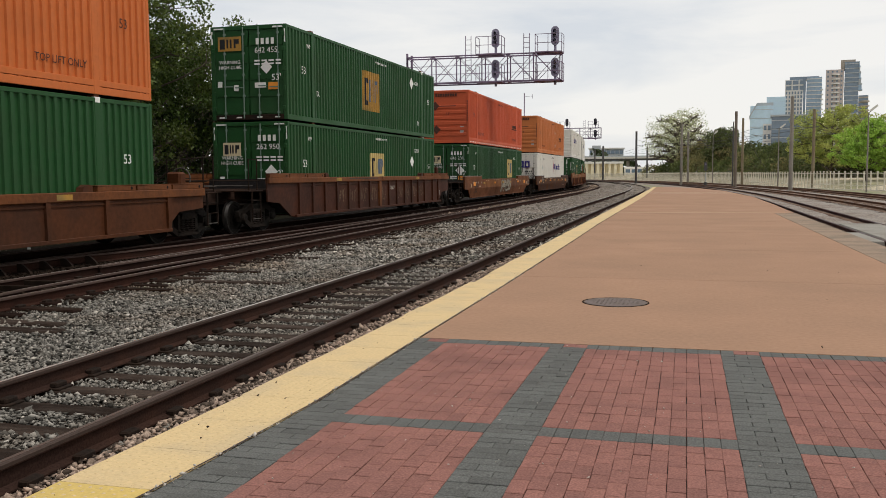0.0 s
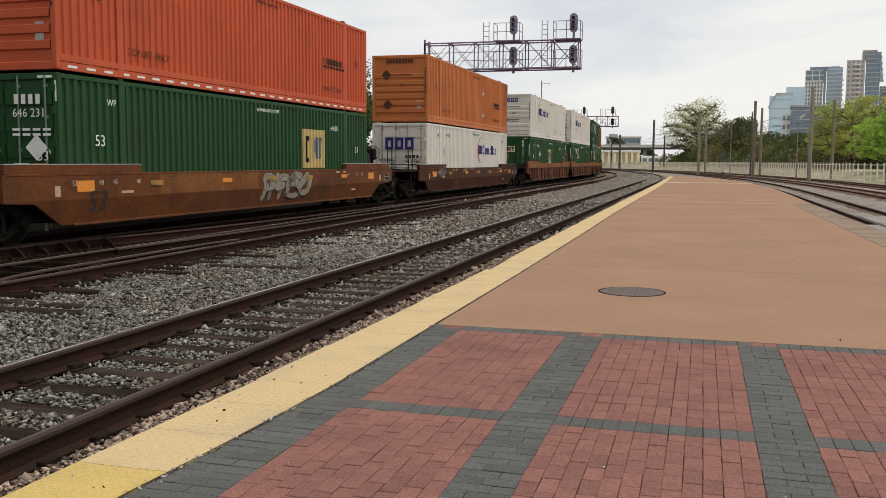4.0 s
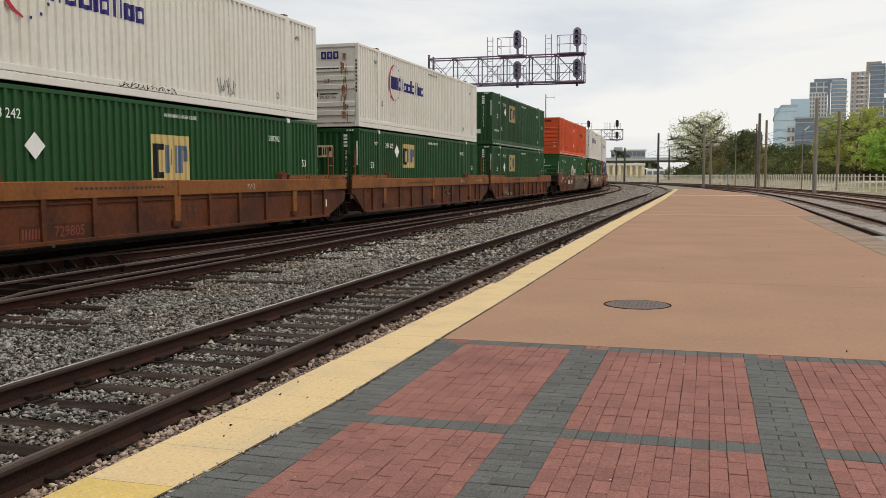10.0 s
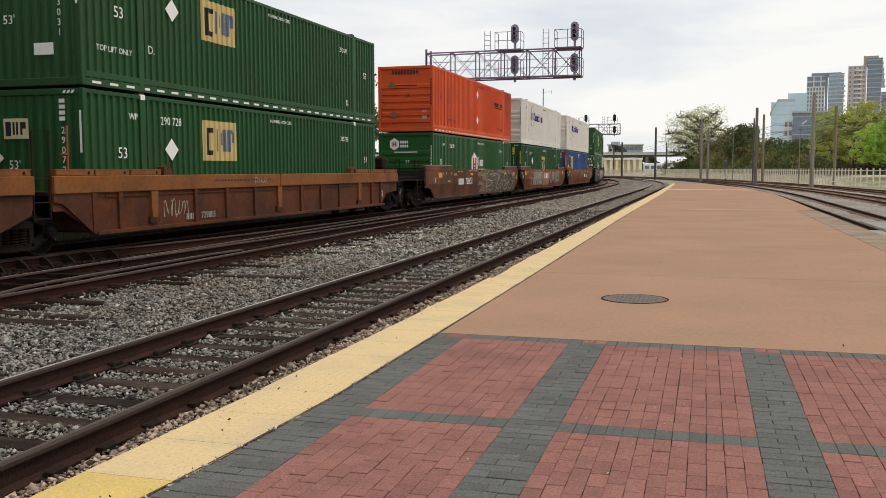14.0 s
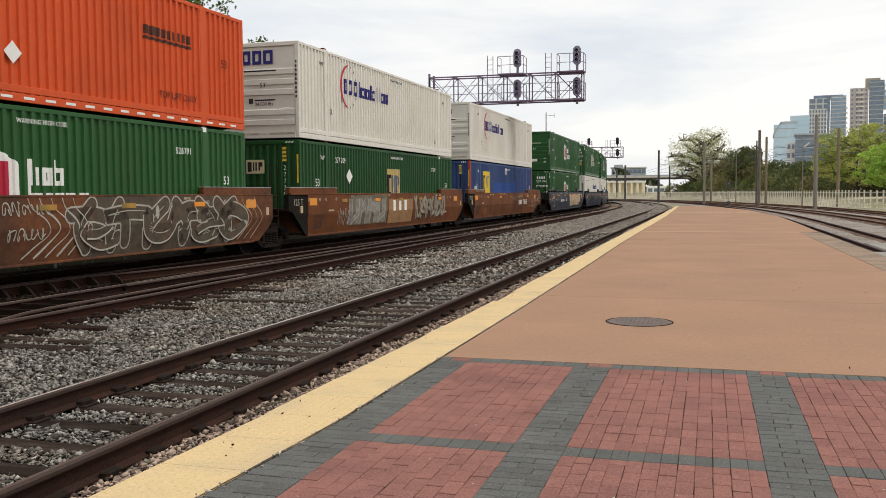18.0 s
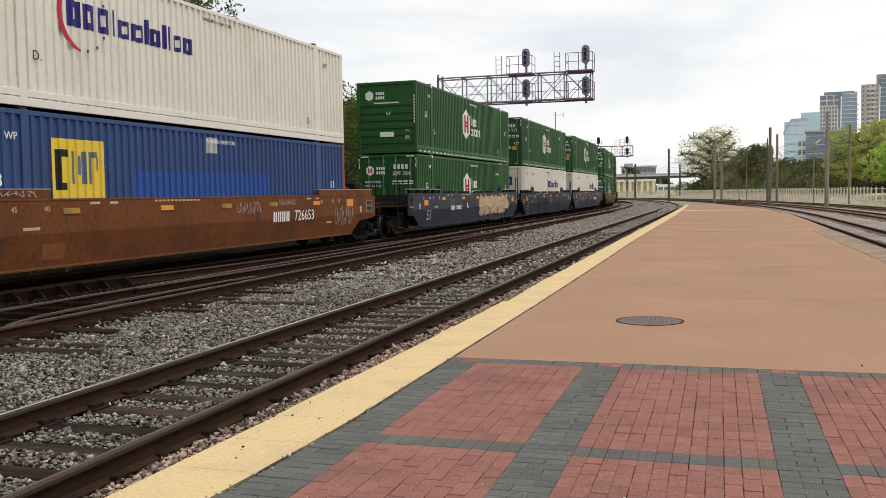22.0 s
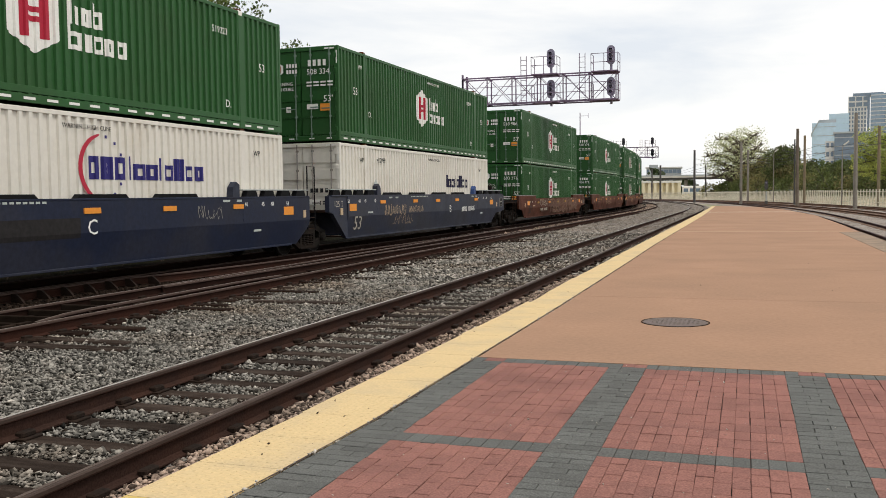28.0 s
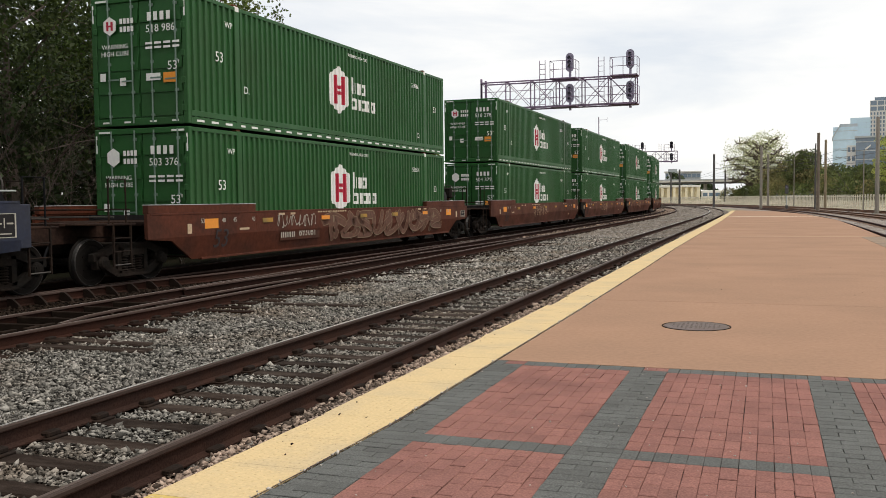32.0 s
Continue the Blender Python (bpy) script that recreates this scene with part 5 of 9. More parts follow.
def stroke(shape, pts, width, at, off=0.008, even=False):
    vs = []
    for k, (y, z) in enumerate(pts):
        q = pts[min(k + 1, len(pts) - 1)], pts[max(k - 1, 0)]
        t = Vector((q[0][0] - q[1][0], q[0][1] - q[1][1]))
        t = t.normalized() if t.length > 1e-6 else Vector((1, 0))
        w = width * (0.9 if even else 0.75 + 0.25 * math.sin(k * 0.35))
        o = off + 0.0003 * (len(shape.v) % 5)
        vs += [(at(z) + o, y - t.y * w / 2, z + t.x * w / 2), (at(z) + o, y + t.y * w / 2, z - t.x * w / 2)]
    return shape.add(vs, [(2 * k, 2 * k + 1, 2 * k + 3, 2 * k + 2) for k in range(len(pts) - 1)])


def fine(pts, step=0.045):
    out = []
    for (y0, z0), (y1, z1) in zip(pts, pts[1:]):
        k = max(1, int(math.hypot(y1 - y0, z1 - z0) / step))
        out += [(y0 + (y1 - y0) * i / k, z0 + (z1 - z0) * i / k) for i in range(k)]
    return out + [pts[-1]]


def flow(pts, k=7):
    """A smooth line through the given points."""
    out, n = [], len(pts)
    for i in range(n - 1):
        p0, p1, p2, p3 = pts[max(i - 1, 0)], pts[i], pts[i + 1], pts[min(i + 2, n - 1)]
        for j in range(k):
            t = j / k
            out.append(tuple(0.5 * (2 * b + (c - a) * t + (2 * a - 5 * b + 4 * c - d) * t * t + (3 * b - a - 3 * c + d) * t ** 3) for a, b, c, d in zip(p0, p1, p2, p3)))
    return out + [pts[-1]]


def blob(shape, y, z, r, at, off, squash=1.0, n=12):
    k = len(shape.v)
    shape.v += [(at(z + r * math.sin(a)) + off, y + squash * r * math.cos(a), z + r * math.sin(a)) for a in (i * 2 * math.pi / n for i in range(n))]
    shape.f.append(tuple(range(k, k + n)))


# abstract sprayed forms, each in a unit square
FORMS = ([(0.92, 0.86), (0.45, 0.95), (0.18, 0.72), (0.50, 0.52), (0.85, 0.34), (0.60, 0.08), (0.06, 0.10)],
         [(0.10, 0.95), (0.22, 0.42), (0.46, 0.08), (0.72, 0.30), (0.92, 0.95)],
         [(0.15, 0.06), (0.20, 0.60), (0.35, 0.93), (0.80, 0.85), (0.78, 0.56), (0.35, 0.46)],
         [(0.55, 0.94), (0.15, 0.66), (0.20, 0.20), (0.60, 0.06), (0.90, 0.40), (0.72, 0.85), (0.42, 0.80)],
         [(0.02, 0.80), (0.50, 0.92), (0.96, 0.84), (0.56, 0.80), (0.48, 0.40), (0.60, 0.05)])


def piece(side, d0, d1, z0, z1, n, fill, line, at, zm, rng, width=0.035, block=False):
    """A large graffiti piece: fat sprayed forms that overlap, each with its outline, and a few pale drops and thin inner lines."""
    y0 = d0 - CL / 2
    w, hh = (d1 - d0) / n, z1 - z0
    f, l, m = Shape(), Shape(), Shape()
    for i in range(n):
        a, off = y0 + i * w - 0.06 * w, 0.006 + 0.0014 * i
        thick = min(0.30 * hh, 0.34 * w) * rng.uniform(0.85, 1.1)
        lo, up = z0 + thick / 2, z1 - thick / 2
        if block:
            bars = [[(0.15, 0.0), (0.22, 1.0)], [(0.85, 0.0), (0.80, 1.0)], [(0.15, (0.15, 0.5, 0.9)[i % 3]), (0.85, (0.5, 0.9, 0.45)[i % 3])]]
            runs = [fine([(a + 1.08 * w * u, lo + (up - lo) * v) for u, v in bar], 0.1) for bar in bars]
        else:
            form = FORMS[(i * 2 + int(rng.uniform(0, 5))) % 5]
            lean, flip, tall = rng.uniform(-0.5, 0.5), rng.random() < 0.5, rng.uniform(0.75, 1.0)
            runs = [flow([(a + 1.35 * w * ((1 - u if flip else u) + lean * (v - 0.5) + rng.uniform(-0.10, 0.10)), lo + (up - lo) * min(1, max(0, v * tall + rng.uniform(-0.08, 0.12)))) for u, v in form])]
            c_ = rng.uniform(0.2, 0.8)
            runs.append(flow([(a + w * c_, lo), (a + w * (c_ + rng.uniform(-0.3, 0.3)), (lo + up) / 2), (a + w * rng.uniform(0, 1), up)]))
        for run in runs:
            stroke(l, run, (thick + 2 * width) if block else thick + 2.4 * width, at, off, True)
            stroke(f, run, thick, at, off + 0.0007, True)
            for y, z in () if block else (run[0], run[-1]):
                blob(l, y, z, thick * 0.44 + width, at, off - 0.0002)
                blob(f, y, z, thick * 0.44, at, off + 0.0005)
            q0 = rng.randrange(0, max(1, len(run) // 2))
            inner = [(y + 0.22 * thick, z + 0.12 * thick) for y, z in run[q0:q0 + max(4, len(run) // 2)]]
            stroke(m, inner, width * 0.6, at, off + 0.0012)
        if not block and i % 2 == 0:
            blob(m, a + w * rng.uniform(0.4, 0.7), z0 + hh * rng.uniform(0.4, 0.75), hh * 0.13, at, off + 0.0012, 0.45)
    part("graffiti", l, line, side, "sprayed graffiti outlines", fix=False)
    part("graffiti", f, fill, side, "sprayed graffiti shapes", fix=False)
    part("graffiti", m, line, side, "thin sprayed inner lines", fix=False)


def scrawl(side, d0, d1, z0, z1, n, line, at, rng, width=0.02):
    """A thin sprayed tag: a running line of loops."""
    l = Shape()
    w = (d1 - d0) / n
    for i in range(n):
        y = d0 - CL / 2 + i * w
        pts, ph, kx = [], rng.uniform(0, 6), rng.uniform(0.15, 0.3)
        up = rng.uniform(0.35, 0.5) * (z1 - z0)
        for q in range(8):
            pts.append((y + w * (q / 7) * 0.8 + kx * w * math.sin(ph + q * 1.3), (z0 + z1) / 2 + up * math.sin(ph * 2 + q * rng.uniform(1.2, 1.7))))
        stroke(l, flow(pts, 6), width, at)
    part("graffiti", l, line, side, "thin sprayed tag", fix=False)


def waves(side, d0, d1, z0, z1, n, line, at, rng, width=0.025):
    """Nested wavy contour lines sprayed round a larger piece."""
    l = Shape()
    hh = z1 - z0
    for i in range(n):
        y = d0 - CL / 2 + (d1 - d0) * (i + 0.5) / n
        k = 0.10 + 0.05 * (n - i) / n
        stroke(l, flow([(y - k * 3, z0), (y - k, z0 + 0.18 * hh), (y + k * 1.5, z0 + 0.4 * hh + 0.05 * (i % 2)), (y + k, z0 + 0.62 * hh), (y - k * 1.4, z0 + 0.82 * hh), (y - k * 2.2, z1)]), width * (1.3 if i % 2 else 0.8), at)
    part("graffiti", l, line, side, "wavy sprayed contour lines", fix=False)


pad_me = Shape().slab([(-0.75, 0.0), (0.75, 0.0), (0.66, 0.085), (-0.66, 0.085)], "x", 1.36, 1.49).data("top_pad", "black")
refl_me = Shape().box(-0.002, -0.23, -0.055, 0.022, 0.23, 0.055).data("reflector", "mark_orange")
refl_big = Shape().box(-0.002, -0.26, -0.11, 0.003, 0.26, 0.11).data("reflector", "mark_orange")
refl_dull = Shape().box(-0.002, -0.23, -0.055, 0.022, 0.23, 0.055).data("reflector", "mark_ochre")


def well_car(style, paint, beam, label, joint=(True, True), seed=0, number=None, tags=(), zt=1.66, zb=0.40, navy=False, unit="", capacity=False, beam_h=0.35, ribs=(0.0, 0.85, 2.05, 3.75, 5.2, 6.68, 8.1, 9.53, 10.97, 12.41, 14.14, 15.32, 16.22), broad=(2.05, 8.1, 14.14)):
    """One well unit. joint: whether its near and its far end are coupled (else it shares a truck with its neighbour)."""
    rng = random.Random(seed)
    car = thing("well_car", label, "railway car", group="cars of the train")
    h = CL / 2
    at, zm = crease(style, zt, zb)
    near = 1.75 if joint[0] else 1.15
    far = 1.9 if joint[1] else (1.80 if style == "ribbed" else 1.10)
    near_cut = [(-h - near, zt), (-h - near, zb + 0.50), (-h - 0.95, zb + 0.44), (-h - 0.15, zb)] if joint[0] else [(-h + 0.10, zt), (-h + 0.10, zb)]
    far_cut = [(h + 0.20, zb), (h + 0.80, zb + 0.42), (h + far, zb + 0.48), (h + far, zt)] if joint[1] else [(h + 0.48, zb), (h + far - 0.05, zb + 0.45), (h + far, zb + 0.6), (h + far, zt)]
    text_on = "mark_white" if navy else "tag_dark"
    for s in (1, -1):
        def xs_(a, b):
            return (s * a, s * b) if s > 0 else (s * b, s * a)
        x0, x1 = xs_(1.42, 1.50)
        if style == "smooth":
            ya, yb = near_cut[0][0], h + far
            side = part("well_side", Shape().slab([(ya, zm), (yb, zm), (yb, zt), (ya, zt)], "x", x0, x1), paint, car, "smooth welded steel well side")
            low_poly = [(ya, zm)] + [(y, min(z, zm - 0.02)) for y, z in near_cut[1:]] + [(y, min(z, zm - 0.02)) for y, z in far_cut[:-1]] + [(yb, zm)]
            n_ = len(low_poly)
            vs = [(s * at(z), y, z) for y, z in low_poly] + [(s * (at(z) - 0.05), y, z) for y, z in low_poly]
            part("lower_plate", Shape().add(vs, [tuple(range(n_)), tuple(range(2 * n_ - 1, n_ - 1, -1))] + [(i, n_ + i, n_ + (i + 1) % n_, (i + 1) % n_) for i in range(n_)]), paint, side, "lower plate leaning inwards")
            a, b = xs_(1.30, 1.41)
            part("sill_flange", Shape().box(a, -h + 0.2, zb - 0.03, b, h + 0.2, zb + 0.02, 0.008), paint, side)
            a, b = xs_(1.36, 1.508)
            part("top_flange", Shape().box(a, -h - near + 0.1, zt - 0.035, b, h + far - 0.02, zt + 0.006, 0.006), paint, side)
            part("seam", Shape().box(*((xs_(1.499, 1.503)[0], -h + 2.35, zm + 0.04, xs_(1.499, 1.503)[1], -h + 2.39, zt - 0.04))), paint, side)
            part("seam", Shape().box(*((xs_(1.499, 1.503)[0], h - 2.39, zm + 0.04, xs_(1.499, 1.503)[1], h - 2.35, zt - 0.04))), paint, side)
        else:
            outline = [(near_cut[-1][0], zb)] + far_cut[:-1] + [(h + far, zt), (-h - near, zt), (-h - near, zb + 0.5)] + ([(-h - 0.95, zb + 0.44)] if joint[0] else [(-h - near + 0.3, zb + 0.5)])
            a, b = xs_(1.38, 1.43)
            side = part("well_side", Shape().slab(outline, "x", a, b), paint, car, "ribbed steel well side")
            a, b = xs_(1.36, 1.50)
            part("top_beam", Shape().box(a, -h - near, zt - beam_h, b, h + far, zt, 0.015), beam, side, "heavy top beam of the well side")
            a, b = xs_(1.36, 1.52)
            part("beam_joint", Shape().box(a, 0.03, zt - beam_h - 0.01, b, 0.09, zt + 0.005), beam, side)
            a, b = xs_(1.42, 1.455)
            part("stiffener", Shape().box(a, -h + 0.4, zt - beam_h - 0.10, b, h + 0.4, zt - beam_h - 0.05, 0.006), paint, side)
            a, b = xs_(1.32, 1.50)
            part("sill_flange", Shape().box(a, -h + 0.1, zb - 0.03, b, h + 0.4, zb + 0.05, 0.008), paint, side)
            for d in ribs:
                a, b = xs_(1.42, 1.495)
                wide = 0.10 if d in broad else 0.055
                y = d - h
                foot = zb + (0.05 if wide < 0.1 or beam_h < 0.3 else 0.20)
                rib = part("rib", Shape().slab([(y - wide, foot), (y + wide, foot), (y + wide * 1.3, zt - beam_h), (y - wide * 1.3, zt - beam_h)], "x", a, b), paint if wide < 0.1 else beam, side)
                if foot > zb + 0.1:
                    a, b = xs_(1.42, 1.50)
                    part("rib_foot", Shape().slab([(y - wide * 1.9, foot - 0.08), (y + wide * 1.6, foot - 0.08), (y + wide * 1.6, foot + 0.02), (y - wide * 1.9, foot + 0.06)], "x", a, b), "well_brown", rib, "dark greasy bracket")
        # raised beams over the ends and the container guides
        for e, reach in ((-1, near), (1, far)):
            ya, yb = sorted((e * (h + reach - 0.05), e * (h - 2.35)))
            rise = 0.13 if style == "ribbed" else 0.19
            a, b = xs_(1.34, 1.485)
            if navy:
                for q in range(4):
                    c_ = ya + (yb - ya) * (q + 0.5) / 4
                    part("pad_leg", Shape().slab([(c_ - 0.28, zt), (c_ + 0.28, zt), (c_ + 0.20, zt + rise - 0.03), (c_ - 0.20, zt + rise - 0.03)], "x", a, b), "black", side)
                part("raised_plate", Shape().box(a, ya, zt + rise - 0.03, b, yb, zt + rise, 0.006), "galvanised", side, "pale worn top plate")
            else:
                if style == "ribbed":
                    for q in range(3):
                        q0, q1 = ya + (yb - ya) * (q + 0.02) / 3, ya + (yb - ya) * (q + 0.98) / 3
                        rb = part("raised_beam", Shape().box(a, q0, zt, b, q1, zt + rise - 0.015, 0.012), beam, side)
                        xo_ = s * 1.487
                        part("lifting_hole", Shape().lathe([(0.035, min(xo_, xo_ + s * 0.004)), (0.035, max(xo_, xo_ + s * 0.004))], "x", 10, at=(0, q1 - 0.18, zt + 0.055)), "black", rb, "dark round hole")
                else:
                    rb = part("raised_beam", Shape().box(a, ya, zt, b, yb, zt + rise - 0.015, 0.012), paint, side)
                part("top_plate", Shape().box(a - 0.005, ya, zt + rise - 0.016, b + 0.005, yb, zt + rise, 0.004), beam if style == "ribbed" else "bar_pale", rb, "pale worn top plate")
            yg = e * (h - 2.45)
            gk = 1.0 if style != "ribbed" else (0.4 if beam_h < 0.3 else 0.6)
            a, b = xs_(1.30, 1.47)
            if navy or style == "ribbed":
                part("container_guide", Shape().slab([(yg - e * 0.02, zt), (yg - e * 0.34, zt), (yg - e * 0.30, zt + 0.24 * gk), (yg - e * 0.16, zt + 0.37 * gk), (yg - e * 0.02, zt + 0.30 * gk)], "x", a, b), ("blue" if seed == 13 and e > 0 else "well_navy") if navy else paint, side, "steel container guide")
        if navy:
            for y in (-4.2, -1.75, 0.7, 3.1):
                part("top_pad", pad_me, None, side, "low black pad on the top edge", m=pose(0, y, zt) if s > 0 else pose(0, y, zt, 0, 0, 180))
        if not joint[0]:
            a, b = xs_(1.33, 1.47)
            part("end_gusset", Shape().slab([(-h + 0.11, zt - 0.02), (-h - near, zt - 0.02), (-h - near, zt - 0.50), (-h - near + 0.25, zt - 0.55), (-h + 0.0, zb), (-h + 0.11, zb)], "x", a, b), "truck" if style == "smooth" and not navy else paint, side, "end gusset")
        if s < 0:
            continue
        if style == "smooth":
            zr = zt - 0.23
            for i, d in enumerate((2.85, 5.93, 8.42, 10.83, 13.55)):
                part("reflector", refl_me if navy or i % 3 == 1 else refl_dull, None, side, "orange reflector", m=pose(1.50, d - h, zr))
            for d in (0.47, CL - 0.1):
                part("reflector", refl_big, None, side, "large orange reflector", m=pose(1.50, d - h, zr - (0.15 if navy else 0.02)))
            for body, d in (("53", 0.06), ("48", 0.87), ("45", 1.33), ("40", 2.13)):
                part("lettering", text_mesh(body, 0.15, "mark_white" if navy else "tag_pale"), None, side, m=pose(1.503, d + 0.08 - h, zr + 0.04, 90, 0, 90))
                part("lettering", text_mesh(body, 0.15, "mark_white" if navy else "tag_pale"), None, side, m=pose(1.503, h - d - 0.1, zr + 0.04, 90, 0, 90))
            part("lettering", text_mesh("53", 0.62, "tag_pale" if navy else "tag_dark"), None, side, m=pose(at(0.78) + 0.010, 0.86 - h, 0.78, 90 + math.degrees(math.atan(0.11 / (zm - zb))), 0, 90))
            ss = Shape()
            for d, w, z in ((1.6, 0.42, zm + 0.1), (3.4, 0.3, zt - 0.09), (4.0, 0.25, zt - 0.09), (12.9, 0.3, zt - 0.09), (13.5, 0.22, zt - 0.09), (14.3, 0.34, zm - 0.2)):
                ss.box(1.499 if z > zm else at(z) - 0.01, d - h, z - 0.026, 1.503 if z > zm else at(z) + 0.012, d - h + w, z + 0.026)
            for i in range(12):
                ss.box(1.499, 5.5 + i * 0.15 - h, zt - 0.085, 1.503, 5.6 + i * 0.15 - h, zt - 0.045)
            part("stencil_mark", ss, "mark_dim" if navy else "tag_tan", side, "small stencilled bars")
            for d in (-0.35, 16.95):
                part("consolidated_stencil", Shape().box(1.46, d - h - 0.075, zm + 0.06, 1.506, d - h + 0.075, zm + 0.27).box(1.46, d - h - 0.06, zm + 0.08, 1.5065, d - h + 0.06, zm + 0.25), "tag_tan", side, "white stencilled frame")
        else:
            if seed < 3:
                part("reflector", refl_dull, None, side, "dull orange reflector", m=pose(1.485, -4.5, zt - beam_h / 2))
                part("reflector", refl_dull, None, side, "dull orange reflector", m=pose(1.485, 4.7, zt - beam_h / 2))
            part("placard", Shape().box(1.43, 16.45 - h - 0.05, zb + 0.30, 1.436, 16.45 - h + 0.05, zb + 0.52), "mark_white", side)
            if seed == 6:
                part("lettering", text_mesh("52,900 LBS MAX GROSS WT FOR 20 FT CONTAINER", 0.118, "tag_dark"), None, side, m=pose(1.503, 5.96 - h, zt - 0.19, 90, 0, 90))
                loop = [(1.475, 9.72 - h + 1.21 * q / 12, zt - beam_h - 0.04 - 0.33 * math.sin(math.pi * q / 12) ** 1.1) for q in range(13)]
                cable = part("cable", Shape().path(loop, 0.020, 6), "black", side, "dark cable hanging in a loop")
                for q in (2, 4, 6, 7):
                    part("clip", Shape().box(1.478, loop[q][1] - 0.022, loop[q][2] - 0.022, 1.50, loop[q][1] + 0.022, loop[q][2] + 0.022, 0.006), "mark_white", cable, "pale clip")
            if seed == 5:
                part("lettering", text_mesh("53", 0.42, "tag_dark"), None, side, m=pose(1.437, 8.72 - h, zb + 0.42, 90, 0, 90))
            ss = Shape()
            for i in range(0 if seed == 6 else 20):
                ss.box(1.499, 4.6 + i * 0.15 - h, zt - beam_h / 2, 1.502, 4.7 + i * 0.15 - h, zt - beam_h / 2 + 0.05)
            if seed != 6:
                part("stencil_mark", ss, "tag_dark", side, "small stencilled bars")
        if capacity and not joint[0]:
            part("lettering", text_mesh("125 T", 0.27, "tag_pale"), None, side, m=pose(1.475, -h - 0.52, zt - 0.27, 90, 0, 90))
        if number:
            body, d0, d1, z = number
            size = (d1 - d0) / 3.6
            ink_ = {7: "tag_pale", 14: "tag_pale"}.get(seed, "mark_white" if style == "smooth" else "tag_red")
            xn = at(z) + 0.006 if style == "smooth" else 1.437
            if style == "ribbed" or seed == 14:
                part("number_panel", Shape().box(xn - 0.01, d0 - h - size * 2.75, z - size * 0.55, xn - 0.001, d1 - h + 0.1, z + size * 0.55), "well_brown", side, "dark brown panel behind the number")
            part("lettering", text_mesh(body, size, ink_), None, side, m=pose(xn + 0.002, (d0 + d1) / 2 - h, z, 90, 0, 90))
            for i in range(4):
                for q in (0.0, 0.27):
                    part("letter_block", Shape().slab([(d0 - h - size * 2.6 + i * size * 0.58 + q * size + a, z + b) for a, b in ((0, -size * 0.33), (size * 0.14, -size * 0.33), (size * 0.20, size * 0.33), (size * 0.06, size * 0.33))], "x", xn - 0.004, xn + 0.002), ink_, side, "plain painted bar")
        if unit:
            part("lettering", text_mesh(unit[0], 0.42, text_on), None, side, m=pose(at(unit[2]) + 0.008, unit[1] - h, unit[2], 90, 0, 90))
        for tg in tags:
            if tg[0] == "piece":
                piece(side, *tg[1:8], at, zm, rng, *tg[8:])
            elif tg[0] == "waves":
                waves(side, *tg[1:-1], at, rng, tg[-1])
            elif tg[0] == "scrawl":
                scrawl(side, *tg[1:-1], at if style == "smooth" else (lambda z: 1.50 if z > zt - beam_h - 0.01 else 1.432), rng, tg[-1])
            elif tg[0] == "panel":
                _, d0, d1, z0, z1, mt = tg
                pl = Shape()
                for za, zc in ((z0, min(z1, zm)), (max(z0, zm), z1)):
                    if zc > za:
                        pl.add([(at(za) + 0.003, d0 - h, za), (at(za) + 0.003, d1 - h, za), (at(zc) + 0.003, d1 - h, zc), (at(zc) + 0.003, d0 - h, zc)], [(0, 1, 2, 3)])
                part("painted_panel", pl, mt, side, "painted patch", fix=False)
            elif tg[0] == "letters":
                _, d0, d1, z0, z1, n, mt = tg
                for i in range(n):
                    w = (d1 - d0) / n
                    part("letter_block", Shape().box(1.503, d0 - h + (i + 0.2) * w, z0, 1.509, d0 - h + (i + 0.62) * w, z1), mt, side, "plain white bar")
    for ya, yb in ((-h - 0.1, -h + 2.2), (-0.5, 0.5), (h - 2.2, h + 0.1)):
        part("well_floor", Shape().box(-1.36, ya, zb + 0.03, 1.36, yb, zb + 0.07), "deck", car)
    for e, coupled in ((-1, joint[0]), (1, joint[1])):
        ye = 3.55 if coupled else 1.72
        reach = (near if e < 0 else far) - 0.05
        y0, y1 = sorted((e * (h + 0.15), e * (h + ye)))
        deck = part("end_deck", Shape().box(-1.36, min(e * (h + 0.15), e * (h + reach)), 1.16, 1.36, max(e * (h + 0.15), e * (h + reach)), 1.24, 0.01), "deck", car, "rusty end platform")
        part("centre_sill", Shape().box(-0.33, y0, 0.82, 0.33, y1, 1.20, 0.02), "deck", deck)
        part("bulkhead", Shape().box(-1.37, min(e * (h + 0.12), e * (h + 0.18)), zb + 0.1, 1.37, max(e * (h + 0.12), e * (h + 0.18)), zt - 0.04 if coupled else 1.2), "patch_dark" if coupled else paint, deck)
